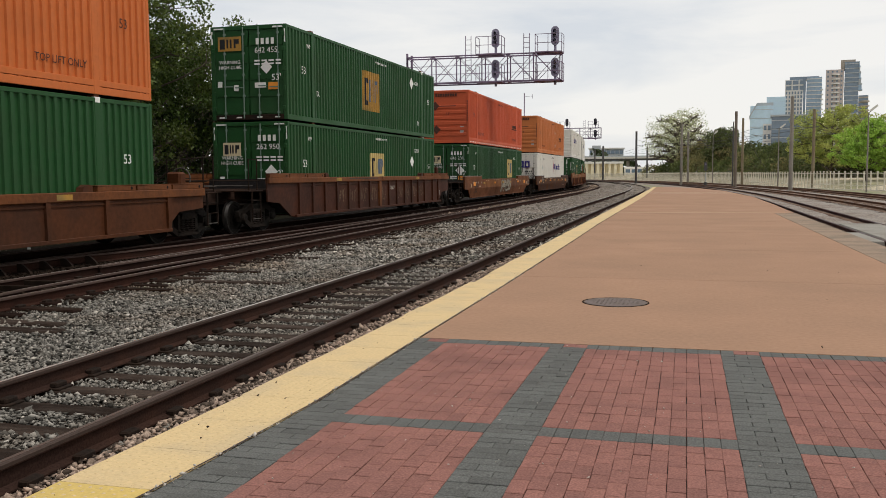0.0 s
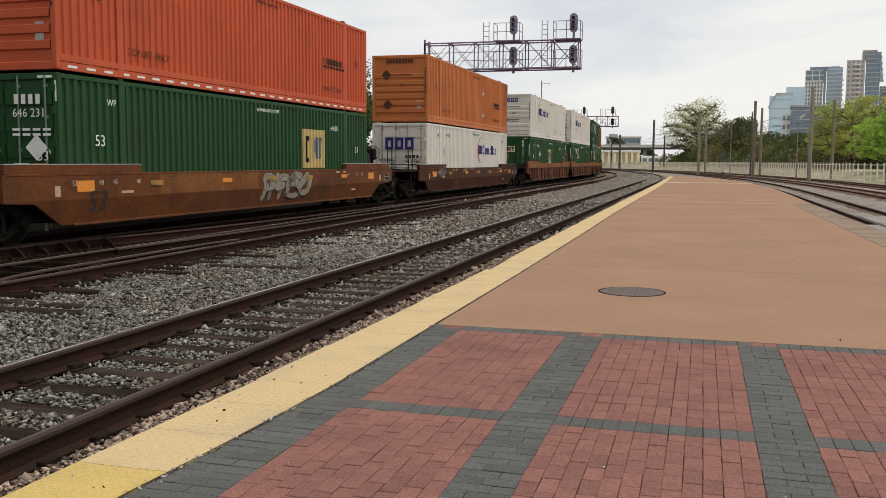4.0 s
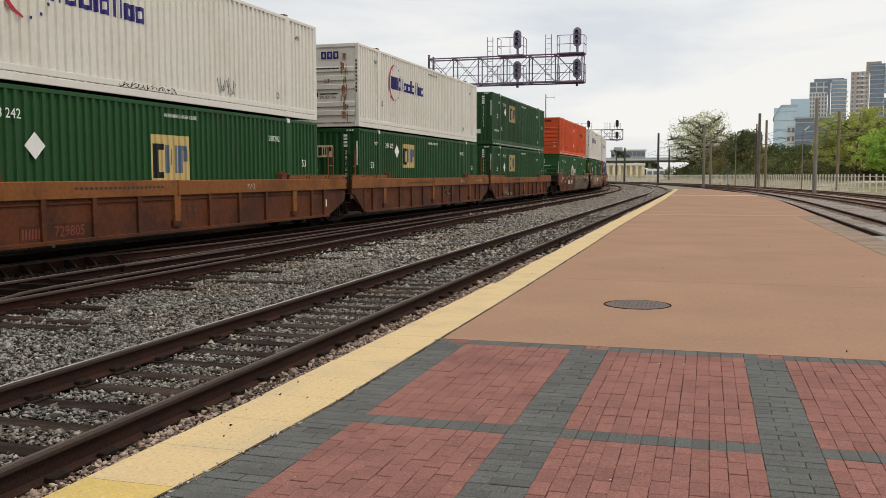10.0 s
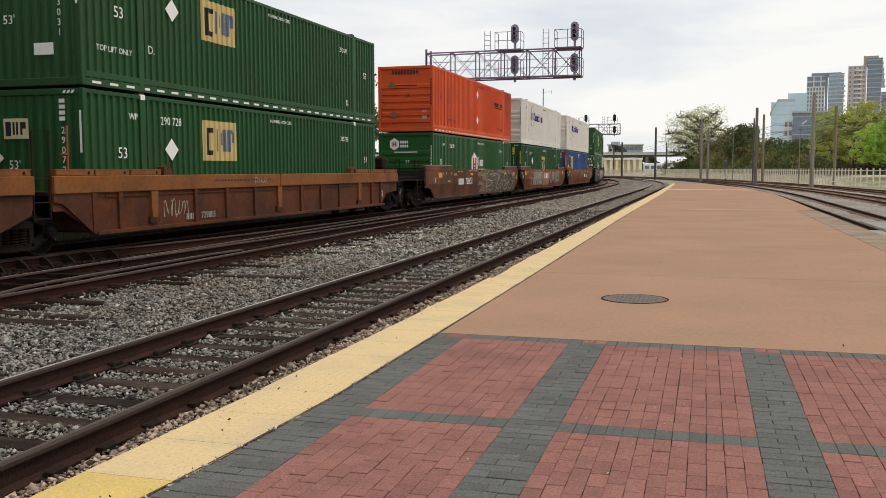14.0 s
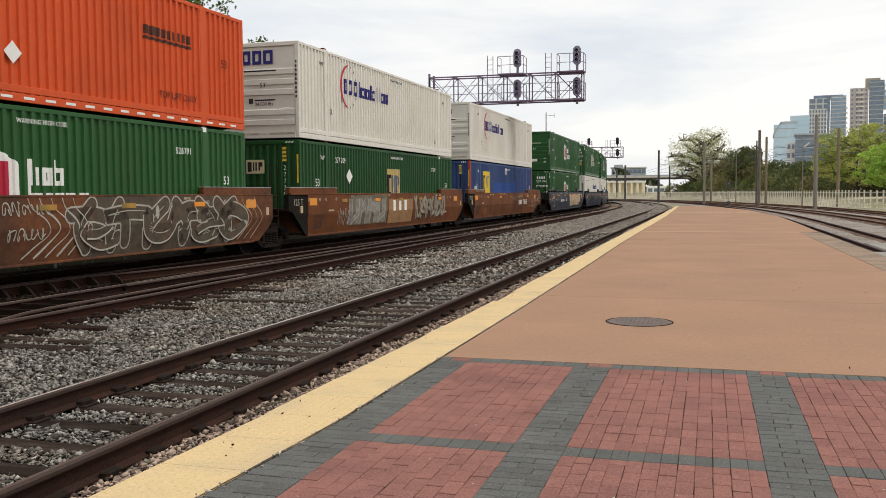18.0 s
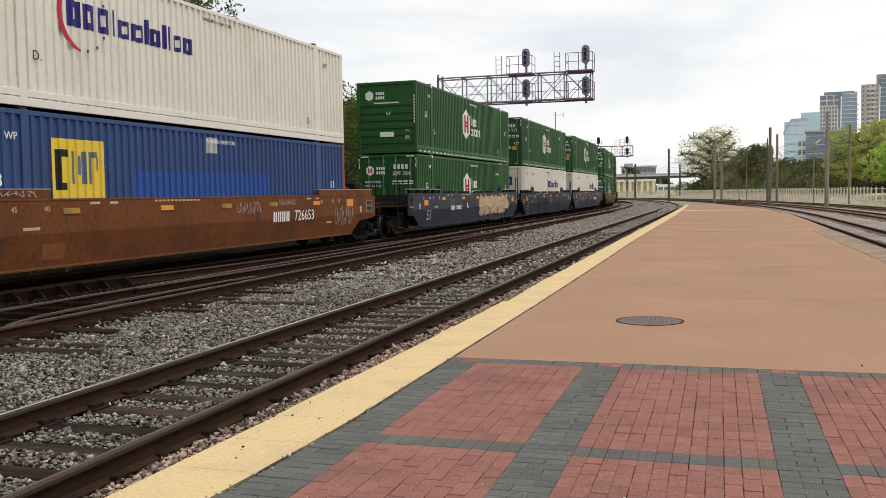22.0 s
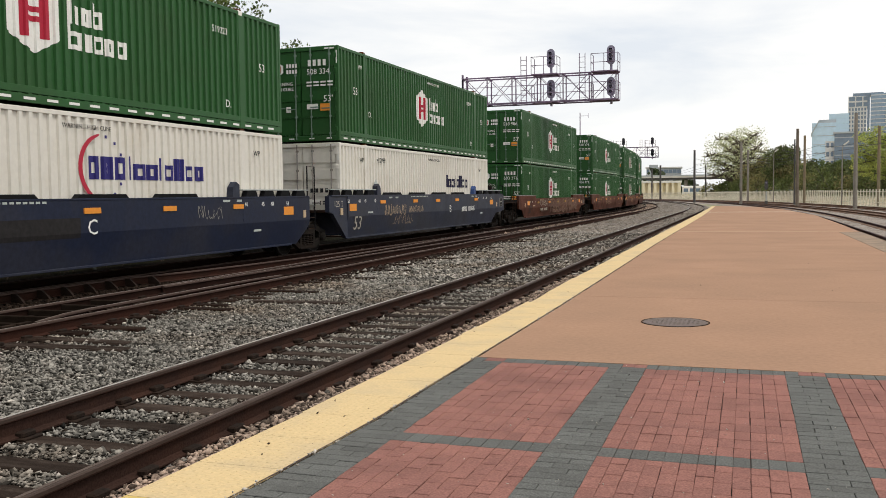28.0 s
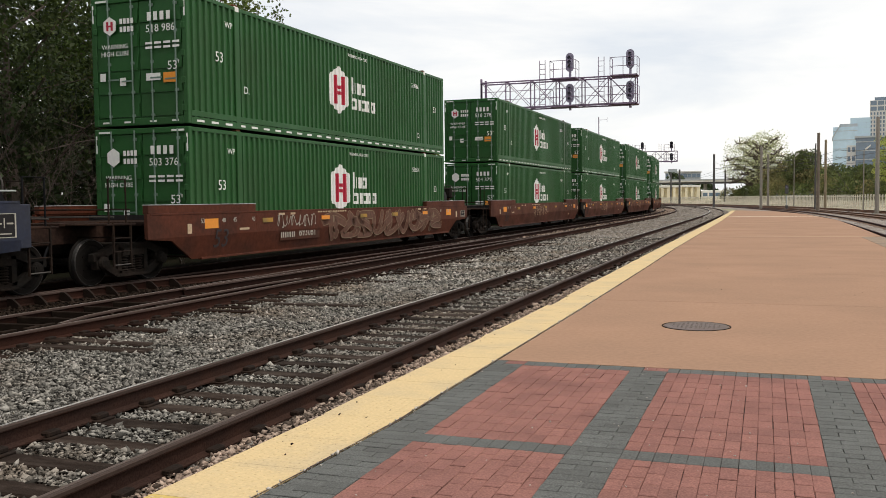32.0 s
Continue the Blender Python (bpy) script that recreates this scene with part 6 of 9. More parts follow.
        for s in (-1, 1):
            yr = e * (h + (2.4 if coupled else 1.3))
            hr = Shape()
            if coupled or e > 0:
                yw = 0.25 if coupled else 0.22
                yq = yr if coupled else h + far + 0.28
                hr.path([(s * 1.40, yq - yw, 0.72), (s * 1.40, yq - yw, zt + 0.85), (s * 1.40, yq + yw, zt + 0.85), (s * 1.40, yq + yw, 0.72)] if not coupled else
                        [(s * 1.30, yq - yw, 1.22), (s * 1.30, yq - yw, 2.1), (s * 1.30, yq + yw, 2.1), (s * 1.30, yq + yw, 1.22)], 0.02, 6)
                part("hand_rail", hr, "iron" if not navy else "black", deck)
                for k in range(4 if coupled else 3):
                    zz = (0.42 + k * 0.26) if coupled else (0.74, 1.05, zt - 0.05)[k]
                    part("rung", Shape().tube((s * 1.40, yq - yw, zz), (s * 1.40, yq + yw, zz), 0.014, n=6), "tag_grey" if coupled and k == 0 else "iron", deck)
            if style == "ribbed" and not coupled:
                ya = e * (h + (0.80 if e > 0 else 0.62))
                tall = Shape().path([(s * 1.38, ya - 0.20, zt + 0.1), (s * 1.38, ya - 0.20, zt + 1.02), (s * 1.38, ya + 0.20, zt + 1.02), (s * 1.38, ya + 0.20, zt + 0.1)] if e > 0 else [(s * 1.38, ya, zt + 0.1), (s * 1.38, ya, zt + 0.98)], 0.024, 6)
                tall.tube((s * 1.38, ya - 0.20, zt + 0.42), (s * 1.38, ya + (0.20 if e > 0 else 0.02), zt + 0.42), 0.018, n=6)
                part("hand_rail", tall, "well_tan", deck, "tan steel hand rail")
            if coupled:
                for q in (-0.25, 0.25):
                    part("ladder_rail", Shape().box(s * 1.40 - 0.02, yr + q - 0.015, 0.38, s * 1.40 + 0.02, yr + q + 0.015, 1.25), "iron", deck)
        if coupled:
            wk = Shape().box(-0.42, min(e * (h + 1.9), e * (h + 3.0)), 1.18, 0.42, max(e * (h + 1.9), e * (h + 3.0)), 1.24, 0.01)
            part("walkway", wk.box(-1.42, min(e * (h + 2.0), e * (h + 2.85)), 1.19, 1.42, max(e * (h + 2.0), e * (h + 2.85)), 1.23, 0.01), "deck", deck, "cross walk over the coupler")
            part("coupler", Shape().tube((0, e * (h + 3.0), 0.86), (0, e * (h + 3.62), 0.86), 0.11, n=10), "truck", deck)
            for k, (yy, zz) in enumerate(((2.62, 1.36), (2.15, 1.50), (2.4, 0.95))):
                # The first bar's paler grey paints the sky reflected along its top.
                part("cross_bar", Shape().tube((-1.38, e * (h + yy), zz), (1.40, e * (h + yy), zz), 0.016 if k == 0 else 0.02, n=6), "tag_grey" if k == 0 else "iron", deck)
            for s in (-1, 1):
                ya, yb = sorted((e * (h + (near if e < 0 else far)), e * (h + (near if e < 0 else far) - 0.5)))
                if navy and e < 0:
                    post = part("end_post", Shape().box(min(s * 1.44, s * 1.512), ya - 0.02, zb + 0.5, max(s * 1.44, s * 1.512), yb, zt - 0.06, 0.01), "patch_dark", deck, "dark boxed corner post")
                    part("grab_iron", Shape().path([(s * 1.515, ya + 0.12, zb + 0.85), (s * 1.56, ya + 0.14, zb + 0.80), (s * 1.56, ya + 0.40, zb + 0.80), (s * 1.515, ya + 0.42, zb + 0.85)], 0.014, 6), "tag_tan", post)
                    part("latch", Shape().box(min(s * 1.51, s * 1.53), ya + 0.30, zb + 1.0, max(s * 1.51, s * 1.53), ya + 0.45, zb + 1.15, 0.005), "iron", post)
                elif e > 0 and style == "smooth":
                    part("end_post", Shape().box(min(s * 1.28, s * 1.485), yb, zb + 0.52, max(s * 1.28, s * 1.485), yb + 0.24, zt - 0.05, 0.01), paint, deck, "boxed corner post")
                    fr = Shape()
                    za, zc, xa, xb = max(zm + 0.05, zt - 0.62), zt - 0.20, s * 1.5015, s * 1.5055
                    xa, xb = min(xa, xb), max(xa, xb)
                    for qa, qb, wa, wb in ((0.0, 0.5, 0.0, 0.035), (0.0, 0.5, 0.965, 1.0), (0.0, 0.03, 0.0, 1.0), (0.47, 0.5, 0.0, 1.0), (0.24, 0.26, 0.4, 0.8), (0.06, 0.2, 0.55, 0.62), (0.3, 0.44, 0.55, 0.62), (0.05, 0.4, 0.14, 0.19)):
                        fr.box(xa, yb - 0.60 + qa, za + (zc - za) * wa, xb, yb - 0.60 + qb, za + (zc - za) * wb)
                    part("stencil_panel", Shape().box(min(s * 1.4995, s * 1.5015), yb - 0.585, za + 0.01, max(s * 1.4995, s * 1.5015), yb - 0.115, zc - 0.01), "patch_dark", deck, "dark painted panel")
                    part("consolidated_stencil", fr, "tag_pale", deck, "white stencilled frame")
                    part("tab", Shape().slab([(yb - 0.72, zt + 0.004), (yb - 0.30, zt + 0.004), (yb - 0.36, zt + 0.13), (yb - 0.70, zt + 0.15)], "x", min(s * 1.36, s * 1.42), max(s * 1.36, s * 1.42)), "well_tan", deck, "tan steel tab")
            part("brake_hose", Shape().path([(0.3, e * (h + 3.2), 0.8), (0.35, e * (h + 3.4), 0.5), (0.3, e * (h + 3.62), 0.42)], 0.025, 6), "black", deck)
            if e > 0 and style == "smooth":
                part("reservoir", Shape().lathe([(0.0, -0.66), (0.22, -0.64), (0.29, -0.5), (0.29, 0.5), (0.22, 0.64), (0.0, 0.66)], "x", 20, at=(0.25, e * (h + 1.15), 1.72)), "patch_dark", deck, "dark air reservoir")
            if e > 0:
                zw = zt + 0.25 if style == "ribbed" and beam_h < 0.3 else 1.95
                bw = Shape()
                bw.path([(0.75 + 0.27 * math.cos(q * math.pi / 10), e * (h + 2.0), zw + 0.27 * math.sin(q * math.pi / 10)) for q in range(21)], 0.018, 6)
                for k in range(5):
                    a = k * 2 * math.pi / 5
                    bw.tube((0.75, e * (h + 2.0), zw), (0.75 + 0.25 * math.cos(a), e * (h + 2.0), zw + 0.25 * math.sin(a)), 0.014, n=6)
                part("brake_wheel", bw, "well_tan" if seed == 4 else "tag_grey", deck, "hand brake wheel")
                part("brake_stand", Shape().box(0.70, e * (h + 1.9), 1.24, 0.80, e * (h + 1.96), zw + 0.05), "well_brown", deck)
                part("brake_gear_box", Shape().box(0.56, e * (h + 1.62), zw - 0.25, 0.96, e * (h + 1.92), zw + 0.17, 0.05).lathe([(0.12, e * (h + 1.92)), (0.12, e * (h + 1.99))], "y", 12, at=(0.75, 0, zw)), {4: "well_orange", 1: "well_umber", 2: "well_maroon"}.get(seed, "truck"), deck, "hand brake gear housing")
    for e, coupled in ((-1, joint[0]), (1, joint[1])):
        if coupled or e > 0:
            t, ws = truck(car, e * (h + 1.72))
            for ax, dy in ws:
                WHEELS.append((car, ax, dy))
    return car


# ---- the consist, from the car that passes first ----
TRAIN = []          # (car, [containers], place of the near container end along the line at 0 s)
GAP_Z = (0.265, 3.225)


def load(u, car, lower, upper):
    TRAIN.append((car, lower, upper, u))


GREEN_DOOR = "green corrugated steel container with ribbed doors and a yellow square mark"
GREEN_CORR = "green corrugated steel container with a cream square mark"
WHITE_RIB = "white corrugated steel container with a broken red ring and navy bars"
HEX_DOOR = "dark green corrugated container with ribbed doors and a white hexagon mark"

# first car
c0 = container("orange", "ribbed", "faded orange corrugated steel container", "", seed=1)
c1 = container("green", "corrugated", GREEN_CORR, "", seed=2)
load(2.78, well_car("ribbed", "well_umber", "well_amber", "rust-orange ribbed well car carrying stacked containers", seed=1, zt=1.33, zb=0.36, beam_h=0.19, ribs=(1.2, 3.1, 5.0, 6.8, 8.6, 10.45, 12.32, 14.14, 16.46), broad=()), c1, c0)
# green pair with doors
c0 = container("green", "door", GREEN_DOOR, "642455", seed=3, rust_end=True)
logo_square(c0, 6.6, 1.46, 1.5, 1.8, "mark_ochre")
diamond(c0, 12.6, 2.25), diamond(c0, 0.62, 2.35 - 0.75, 0.2, "mark_white", True), end_square(c0, -0.62, 2.35, 0.8, 0.44, "mark_ochre")
c1 = container("green", "door", GREEN_DOOR, "262950", seed=4)
logo_square(c1, 7.35, 1.55, 1.05, 1.6)
diamond(c1, 12.6, 1.8), end_square(c1, -0.62, 2.05), diamond(c1, 0.72, 1.35, 0.22, "mark_white", True)
load(26.15, well_car("ribbed", "well_maroon", "well_amber", "dark red ribbed well car carrying two green containers", seed=2, zt=1.58, zb=0.38, beam_h=0.17, ribs=(0.4, 1.45, 2.45, 3.5, 4.6, 5.64, 6.76, 7.89, 8.99, 10.0, 11.03, 12.01, 12.97, 13.95, 15.25, 16.2), broad=(7.89,), tags=(("scrawl", 3.72, 4.35, 0.62, 1.22, 2, "tag_faint", 0.02), ("scrawl", 4.82, 5.45, 0.62, 1.22, 2, "tag_faint", 0.02), ("scrawl", 5.86, 6.49, 0.62, 1.22, 2, "tag_faint", 0.02), ("scrawl", 6.98, 7.61, 0.62, 1.22, 2, "tag_faint", 0.02), ("scrawl", 8.11, 8.74, 0.62, 1.22, 2, "tag_faint", 0.02), ("scrawl", 10.22, 10.85, 0.62, 1.22, 2, "tag_faint", 0.02), ("scrawl", 11.25, 11.88, 0.62, 1.22, 2, "tag_faint", 0.02), ("scrawl", 12.23, 12.86, 0.62, 1.22, 2, "tag_faint", 0.02), ("scrawl", 13.19, 13.82, 0.62, 1.22, 2, "tag_faint", 0.02), ("scrawl", 9.15, 9.8, 1.02, 1.22, 3, "tag_pale", 0.03))), c1, c0)
# orange over green
c0 = container("orange_deep", "ribbed", "orange corrugated steel container with horizontal end ribs", "", seed=5, tape=True)
name_blocks(c0, 12.4), diamond(c0, -0.62, 2.05, 0.24, "ink_faded", True), diamond(c0, -0.55, 0.75, 0.24, "ink_faded", True)
c1 = container("green_dark", "door", GREEN_DOOR, "646231", seed=6)
logo_square(c1, 10.9, 1.6, 1.2, 1.6), end_square(c1, -0.62, 2.05), diamond(c1, 0.78, 1.45, 0.26, "mark_white", True)
load(49.25, well_car("smooth", "well_orange", "well_tan", "rust-orange smooth-sided well car with graffiti", seed=3, zt=1.36, zb=0.36, tags=(("panel", 3.0, 7.6, 0.88, 1.33, "well_tan"), ("piece", 7.8, 10.8, 0.50, 1.32, 4, "tag_stone", "tag_dark", 0.025), ("scrawl", 11.6, 14.0, 0.7, 1.2, 5, "tag_dark", 0.03))), c1, c0)
# tan orange over white
c0 = container("orange_tan", "ribbed", "tan orange corrugated steel container with horizontal end ribs", "", seed=7)
diamond(c0, 10.0, 1.9, 0.2, "mark_dim"), diamond(c0, 10.0, 0.75, 0.2, "mark_dim"), name_blocks(c0, 12.4), diamond(c0, -0.62, 2.05, 0.22, "ink_faded", True), diamond(c0, -0.55, 0.75, 0.22, "ink_faded", True)
c1 = container("white", "door", "white corrugated steel container with doors and a navy mark", "413721", seed=8)
logo_ring(c1, 8.95, 1.85, 0.98), end_word(c1, 2.0, 1.0), diamond(c1, 2.68, 1.75, 0.26, "mark_dim")
load(72.70, well_car("smooth", "well_rust", "well_tan", "brown smooth-sided well car carrying an orange and a white container", seed=4, zt=1.32, zb=0.33, tags=(("scrawl", 1.1, 2.2, 0.9, 1.42, 4, "tag_pale", 0.025), ("panel", 2.9, 3.5, 0.98, 1.2, "well_orange"), ("scrawl", 5.2, 6.0, 1.05, 1.25, 4, "tag_tan", 0.02), ("panel", 7.6, 8.6, 1.0, 1.22, "well_orange"), ("panel", 10.2, 13.5, 0.98, 1.12, "well_orange"))), c1, c0)
# three-unit car: white over green twice, then green pair
c0 = container("white", "ribbed", WHITE_RIB, "", seed=9)
logo_ring(c0, 3.0, 1.85, 1.0), end_word(c0, 2.5, 0.55, 0.0, -CL / 2 + 0.02)
c1 = container("green", "corrugated", GREEN_CORR, "288242", seed=10)
logo_square(c1, 7.4, 1.6, 1.15, 1.6), diamond(c1, 3.8, 1.8), end_square(c1, -0.1, 2.1), diamond(c1, -0.75, 1.6, 0.22, "mark_white", True)
load(96.46, well_car("ribbed", "well_red", "well_tan", "red-brown ribbed well car with a tan top beam", (True, False), seed=5, zt=1.55, zb=0.37, number=("729805", 3.98, 5.03, 0.58), tags=(("scrawl", -0.3, 1.5, 1.27, 1.50, 4, "tag_tan", 0.025), ("scrawl", 11.3, 11.8, 1.28, 1.46, 2, "tag_pale", 0.03), ("scrawl", 15.45, 15.95, 0.62, 1.02, 2, "tag_dark", 0.035))), c1, c0)
for d0_, d1_, za_, zb_, n_ in ((6.4, 8.5, 0.17, 0.30, 8), (10.3, 11.2, 0.34, 0.80, 4)):
    scrawl(c0, d0_, d1_, za_, zb_, n_, "ink", lambda z: CW - 0.003, random.Random(int(d0_)), 0.022)
c0 = container("white", "ribbed", WHITE_RIB, "", seed=11)
logo_ring(c0, 3.0, 1.85, 1.0), end_word(c0, 2.5, 0.5, 0.2, -CL / 2 + 0.02), rust_streaks(c0)
c1 = container("green", "corrugated", GREEN_CORR, "291605", seed=12)
logo_square(c1, 4.62, 2.02, 0.95, 1.5), diamond(c1, 3.89, 2.18), end_square(c1, 0.0, 2.1)
load(116.06, well_car("ribbed", "well_red", "well_tan", "red-brown ribbed well car with a tan top beam and chalk tags", (False, False), seed=6, zt=1.55, zb=0.37, tags=(("scrawl", 7.4, 8.2, 1.27, 1.50, 4, "tag_dark", 0.02), ("scrawl", 8.9, 12.1, 1.27, 1.48, 7, "tag_dark", 0.018), ("scrawl", 12.4, 13.05, 1.29, 1.48, 4, "tag_pale", 0.022), ("scrawl", 15.2, 16.6, 1.30, 1.48, 5, "tag_tan", 0.022), ("scrawl", 15.45, 15.95, 0.62, 1.02, 2, "tag_dark", 0.035))), c1, c0)
c0 = container("green_dark", "corrugated", GREEN_CORR, "273031", seed=13, tape=True)
logo_square(c0, 4.5, 1.98, 1.0, 1.65), diamond(c0, 3.2, 1.97, 0.32), end_square(c0, -0.45, 2.25)
side_text(c0, "TOP LIFT ONLY", 1.05, 0.80, 0.17)
part("placard", Shape().box(0.15, -CL / 2 + 0.004, 0.62, 0.62, -CL / 2 + 0.012, 0.86), "mark_white", c0, "white placard")
c1 = container("green", "corrugated", GREEN_CORR, "290728", seed=14)
logo_square(c1, 4.45, 1.98, 1.0, 1.65), diamond(c1, 3.05, 1.72), end_square(c1, -0.35, 2.1), diamond(c1, -0.9, 1.5, 0.22, "mark_white", True)
load(135.67, well_car("ribbed", "well_red", "well_tan", "red-brown ribbed well car carrying two green containers", (False, True), seed=7, zt=1.55, zb=0.37, number=("729805", 3.95, 4.75, 0.56), tags=(("scrawl", 2.45, 3.5, 0.55, 1.0, 4, "tag_pale", 0.025), ("scrawl", 6.6, 7.3, 1.30, 1.46, 3, "tag_pale", 0.018))), c1, c0)
# three-unit car with graffiti: red-orange over green, white over green, white over blue
c0 = container("orange_red", "ribbed", "bright red-orange corrugated steel container with horizontal end ribs", "", seed=15, tape=True)
name_blocks(c0, 11.85, 1.95), diamond(c0, 7.9, 2.2, 0.26, "mark_white"), diamond(c0, 7.9, 0.88, 0.26, "mark_white"), diamond(c0, -0.62, 2.05, 0.2, "tag_brown", True), diamond(c0, -0.55, 0.75, 0.2, "tag_brown", True)
c1 = container("green_hub", "ribbed", "dark green corrugated container with ribbed end and a white hexagon mark", "526791", seed=16)
logo_hex(c1, 6.7, 1.45), end_hex(c1, -0.55, 2.4, 0.22, True, -CL / 2 + 0.045)
load(158.99, well_car("smooth", "well_patchy", "well_tan", "patchy rust-brown smooth-sided well car covered in graffiti", (True, False), seed=8, number=("726653", 4.62, 6.22, 1.09), unit=("B", 6.9, 1.11), zt=1.67, tags=(("scrawl", 7.3, 8.5, 1.28, 1.55, 5, "tag_pale", 0.03), ("scrawl", 7.4, 8.4, 0.82, 1.08, 4, "tag_pale", 0.03), ("waves", 8.1, 9.5, 0.50, 1.62, 5, "tag_pale", 0.035), ("panel", 9.5, 15.2, 0.42, 1.64, "tag_umber"), ("piece", 9.1, 15.4, 0.46, 1.64, 6, "tag_umber", "tag_pale", 0.034), ("waves", 15.4, 16.6, 0.50, 1.62, 4, "tag_tan", 0.02))), c1, c0)
c0 = container("white", "ribbed", WHITE_RIB, "", seed=17)
logo_ring(c0, 3.1, 1.92, 1.05), end_word(c0, 2.45, 0.8, -0.1, -CL / 2 + 0.02)
c1 = container("green", "corrugated", GREEN_CORR, "277209", seed=18)
logo_square(c1, 7.45, 1.6, 1.2, 1.5), diamond(c1, 3.8, 1.85), end_square(c1, -0.2, 2.1), diamond(c1, -0.8, 1.6, 0.22, "mark_white", True)
car_h = well_car("smooth", "well_orange", "well_tan", "rust-orange smooth-sided well car with pale graffiti and a tan panel", (False, False), seed=9, capacity=True, zt=1.68,
                 tags=(("panel", 3.4, 6.95, 0.60, 1.62, "tag_olive"), ("piece", 3.3, 6.7, 0.48, 1.64, 4, "tag_silver", "tag_pale", 0.03, True), ("panel", 7.1, 9.85, 0.55, 1.46, "tag_ochre"), ("letters", 7.45, 9.35, 1.02, 1.42, 3, "mark_white"),
                       ("piece", 10.2, 14.2, 0.62, 1.60, 6, "tag_stone", "tag_dark", 0.022), ("scrawl", 2.4, 3.3, 0.6, 1.2, 4, "tag_pale", 0.02)))
load(178.42, car_h, c1, c0)
c0 = container("white", "ribbed", WHITE_RIB, "410552", seed=19)
logo_ring(c0, 2.9, 1.92, 1.05), end_word(c0, 2.45, 0.5, 0.0, -CL / 2 + 0.02)
c1 = container("blue", "corrugated", "blue corrugated container with red corner posts and a yellow square mark", "", seed=20, post="post_red")
logo_square(c1, 2.62, 1.85, 1.15, 1.5, "mark_yellow"), end_text(c1, "53", -0.35, 2.0, 0.42)
part("repaint_patch", painted(Shape(), 0.95, 1.86, 5.1 - CL / 2, 11.1 - CL / 2), "blue_bright", c1, "brighter blue repainted patch", fix=False)
part("placard", painted(Shape(), 2.34, 2.72, 7.98 - CL / 2, 8.45 - CL / 2), "mark_dim", c1, "pale square placard", fix=False)
part("placard", painted(Shape(), 1.22, 1.62, 0.86 - CL / 2, 1.30 - CL / 2), "mark_dim", c1, "pale square placard", fix=False)
part("placard", Shape().box(-0.9, -CL / 2 - 0.004, 1.35, -0.4, -CL / 2 + 0.012, 1.75), "mark_dim", c1, "pale square placard")
load(197.93, well_car("smooth", "well_orange", "well_tan", "rust-orange smooth-sided well car with white numbers", (False, True), seed=10, number=("726653", 11.95, 13.5, 1.10), unit=("A", 10.0, 1.13), capacity=True, zt=1.68, tags=(("scrawl", 14.9, 16.4, 0.7, 1.35, 6, "tag_pale", 0.022), ("scrawl", 0.4, 2.0, 1.72, 1.84, 6, "tag_pale", 0.018), ("scrawl", 9.0, 10.2, 1.2, 1.55, 5, "tag_pale", 0.018), ("scrawl", 11.2, 12.2, 1.42, 1.6, 4, "tag_pale", 0.018), ("panel", 2.1, 2.7, 0.55, 0.85, "well_tan"))), c1, c0)
# three-unit navy car
c0 = container("green_hub", "ribbed", "dark green corrugated container with ribbed end and a white hexagon mark", "", seed=21, tape=True)
logo_hex(c0, 6.7, 1.62), end_hex(c0, -0.75, 2.35, 0.17, False, -CL / 2 + 0.045)
c1 = container("green_hub", "door", HEX_DOOR, "509384", seed=22)
logo_hex(c1, 6.7, 1.55), end_hex(c1)
load(221.34, well_car("smooth", "well_navy", "well_navy", "dark navy smooth-sided well car with a tan graffiti panel", (True, False), seed=11, navy=True, zt=1.70, zb=0.36, number=("888605", 4.68, 5.72, 1.05), unit=("A", 6.62, 1.10), tags=(("panel", 8.9, 14.3, 0.62, 1.50, "tag_tan"), ("piece", 8.4, 14.8, 0.52, 1.66, 5, "tag_tan", "tag_brown", 0.026), ("scrawl", 3.4, 4.6, 1.15, 1.5, 4, "tag_pale", 0.015))), c1, c0)
c0 = container("green_hub", "door", HEX_DOOR, "519223", seed=23, tape=True)
logo_hex(c0, 6.7, 1.6), end_hex(c0)
c1 = container("white", "door", "white corrugated steel container with doors and a broken red ring", "", seed=24)
logo_ring(c1, 8.3, 1.85, 0.95), end_word(c1, 2.0, 1.0), diamond(c1, 2.68, 1.75, 0.26, "mark_dim")
load(240.97, well_car("smooth", "well_blue", "well_blue", "dark blue smooth-sided well car with orange reflectors", (False, False), seed=12, navy=True, zt=1.66, zb=0.36, unit=("C", 8.42, 1.10), tags=(("panel", 3.7, 5.0, 0.80, 1.36, "patch_dark"), ("panel", 5.05, 8.1, 0.92, 1.30, "patch_dark"), ("scrawl", 11.9, 12.9, 1.1, 1.5, 4, "tag_pale", 0.014))), c1, c0)
c0 = container("green_hub", "door", HEX_DOOR, "508334", seed=25, tape=True)
logo_hex(c0, 6.7, 1.6), end_hex(c0)
c1 = container("white", "door", "white corrugated steel container with doors and a navy wordmark", "", seed=26)
logo_ring(c1, 10.2, 1.8, 1.0, word_only=True), diamond(c1, 2.75, 1.6, 0.26, "mark_dim")
load(260.66, well_car("smooth", "well_navy", "well_navy", "dark navy smooth-sided well car with chalky graffiti", (False, True), seed=13, navy=True, zt=1.68, zb=0.36, number=("888605", 12.3, 13.4, 1.05), unit=("B", 9.95, 1.08), capacity=True, tags=(("scrawl", 3.0, 5.0, 0.98, 1.36, 8, "tag_tan", 0.024), ("scrawl", 5.3, 6.8, 1.0, 1.30, 7, "tag_tan", 0.022), ("scrawl", 3.9, 5.8, 0.62, 1.0, 5, "tag_tan", 0.014))), c1, c0)
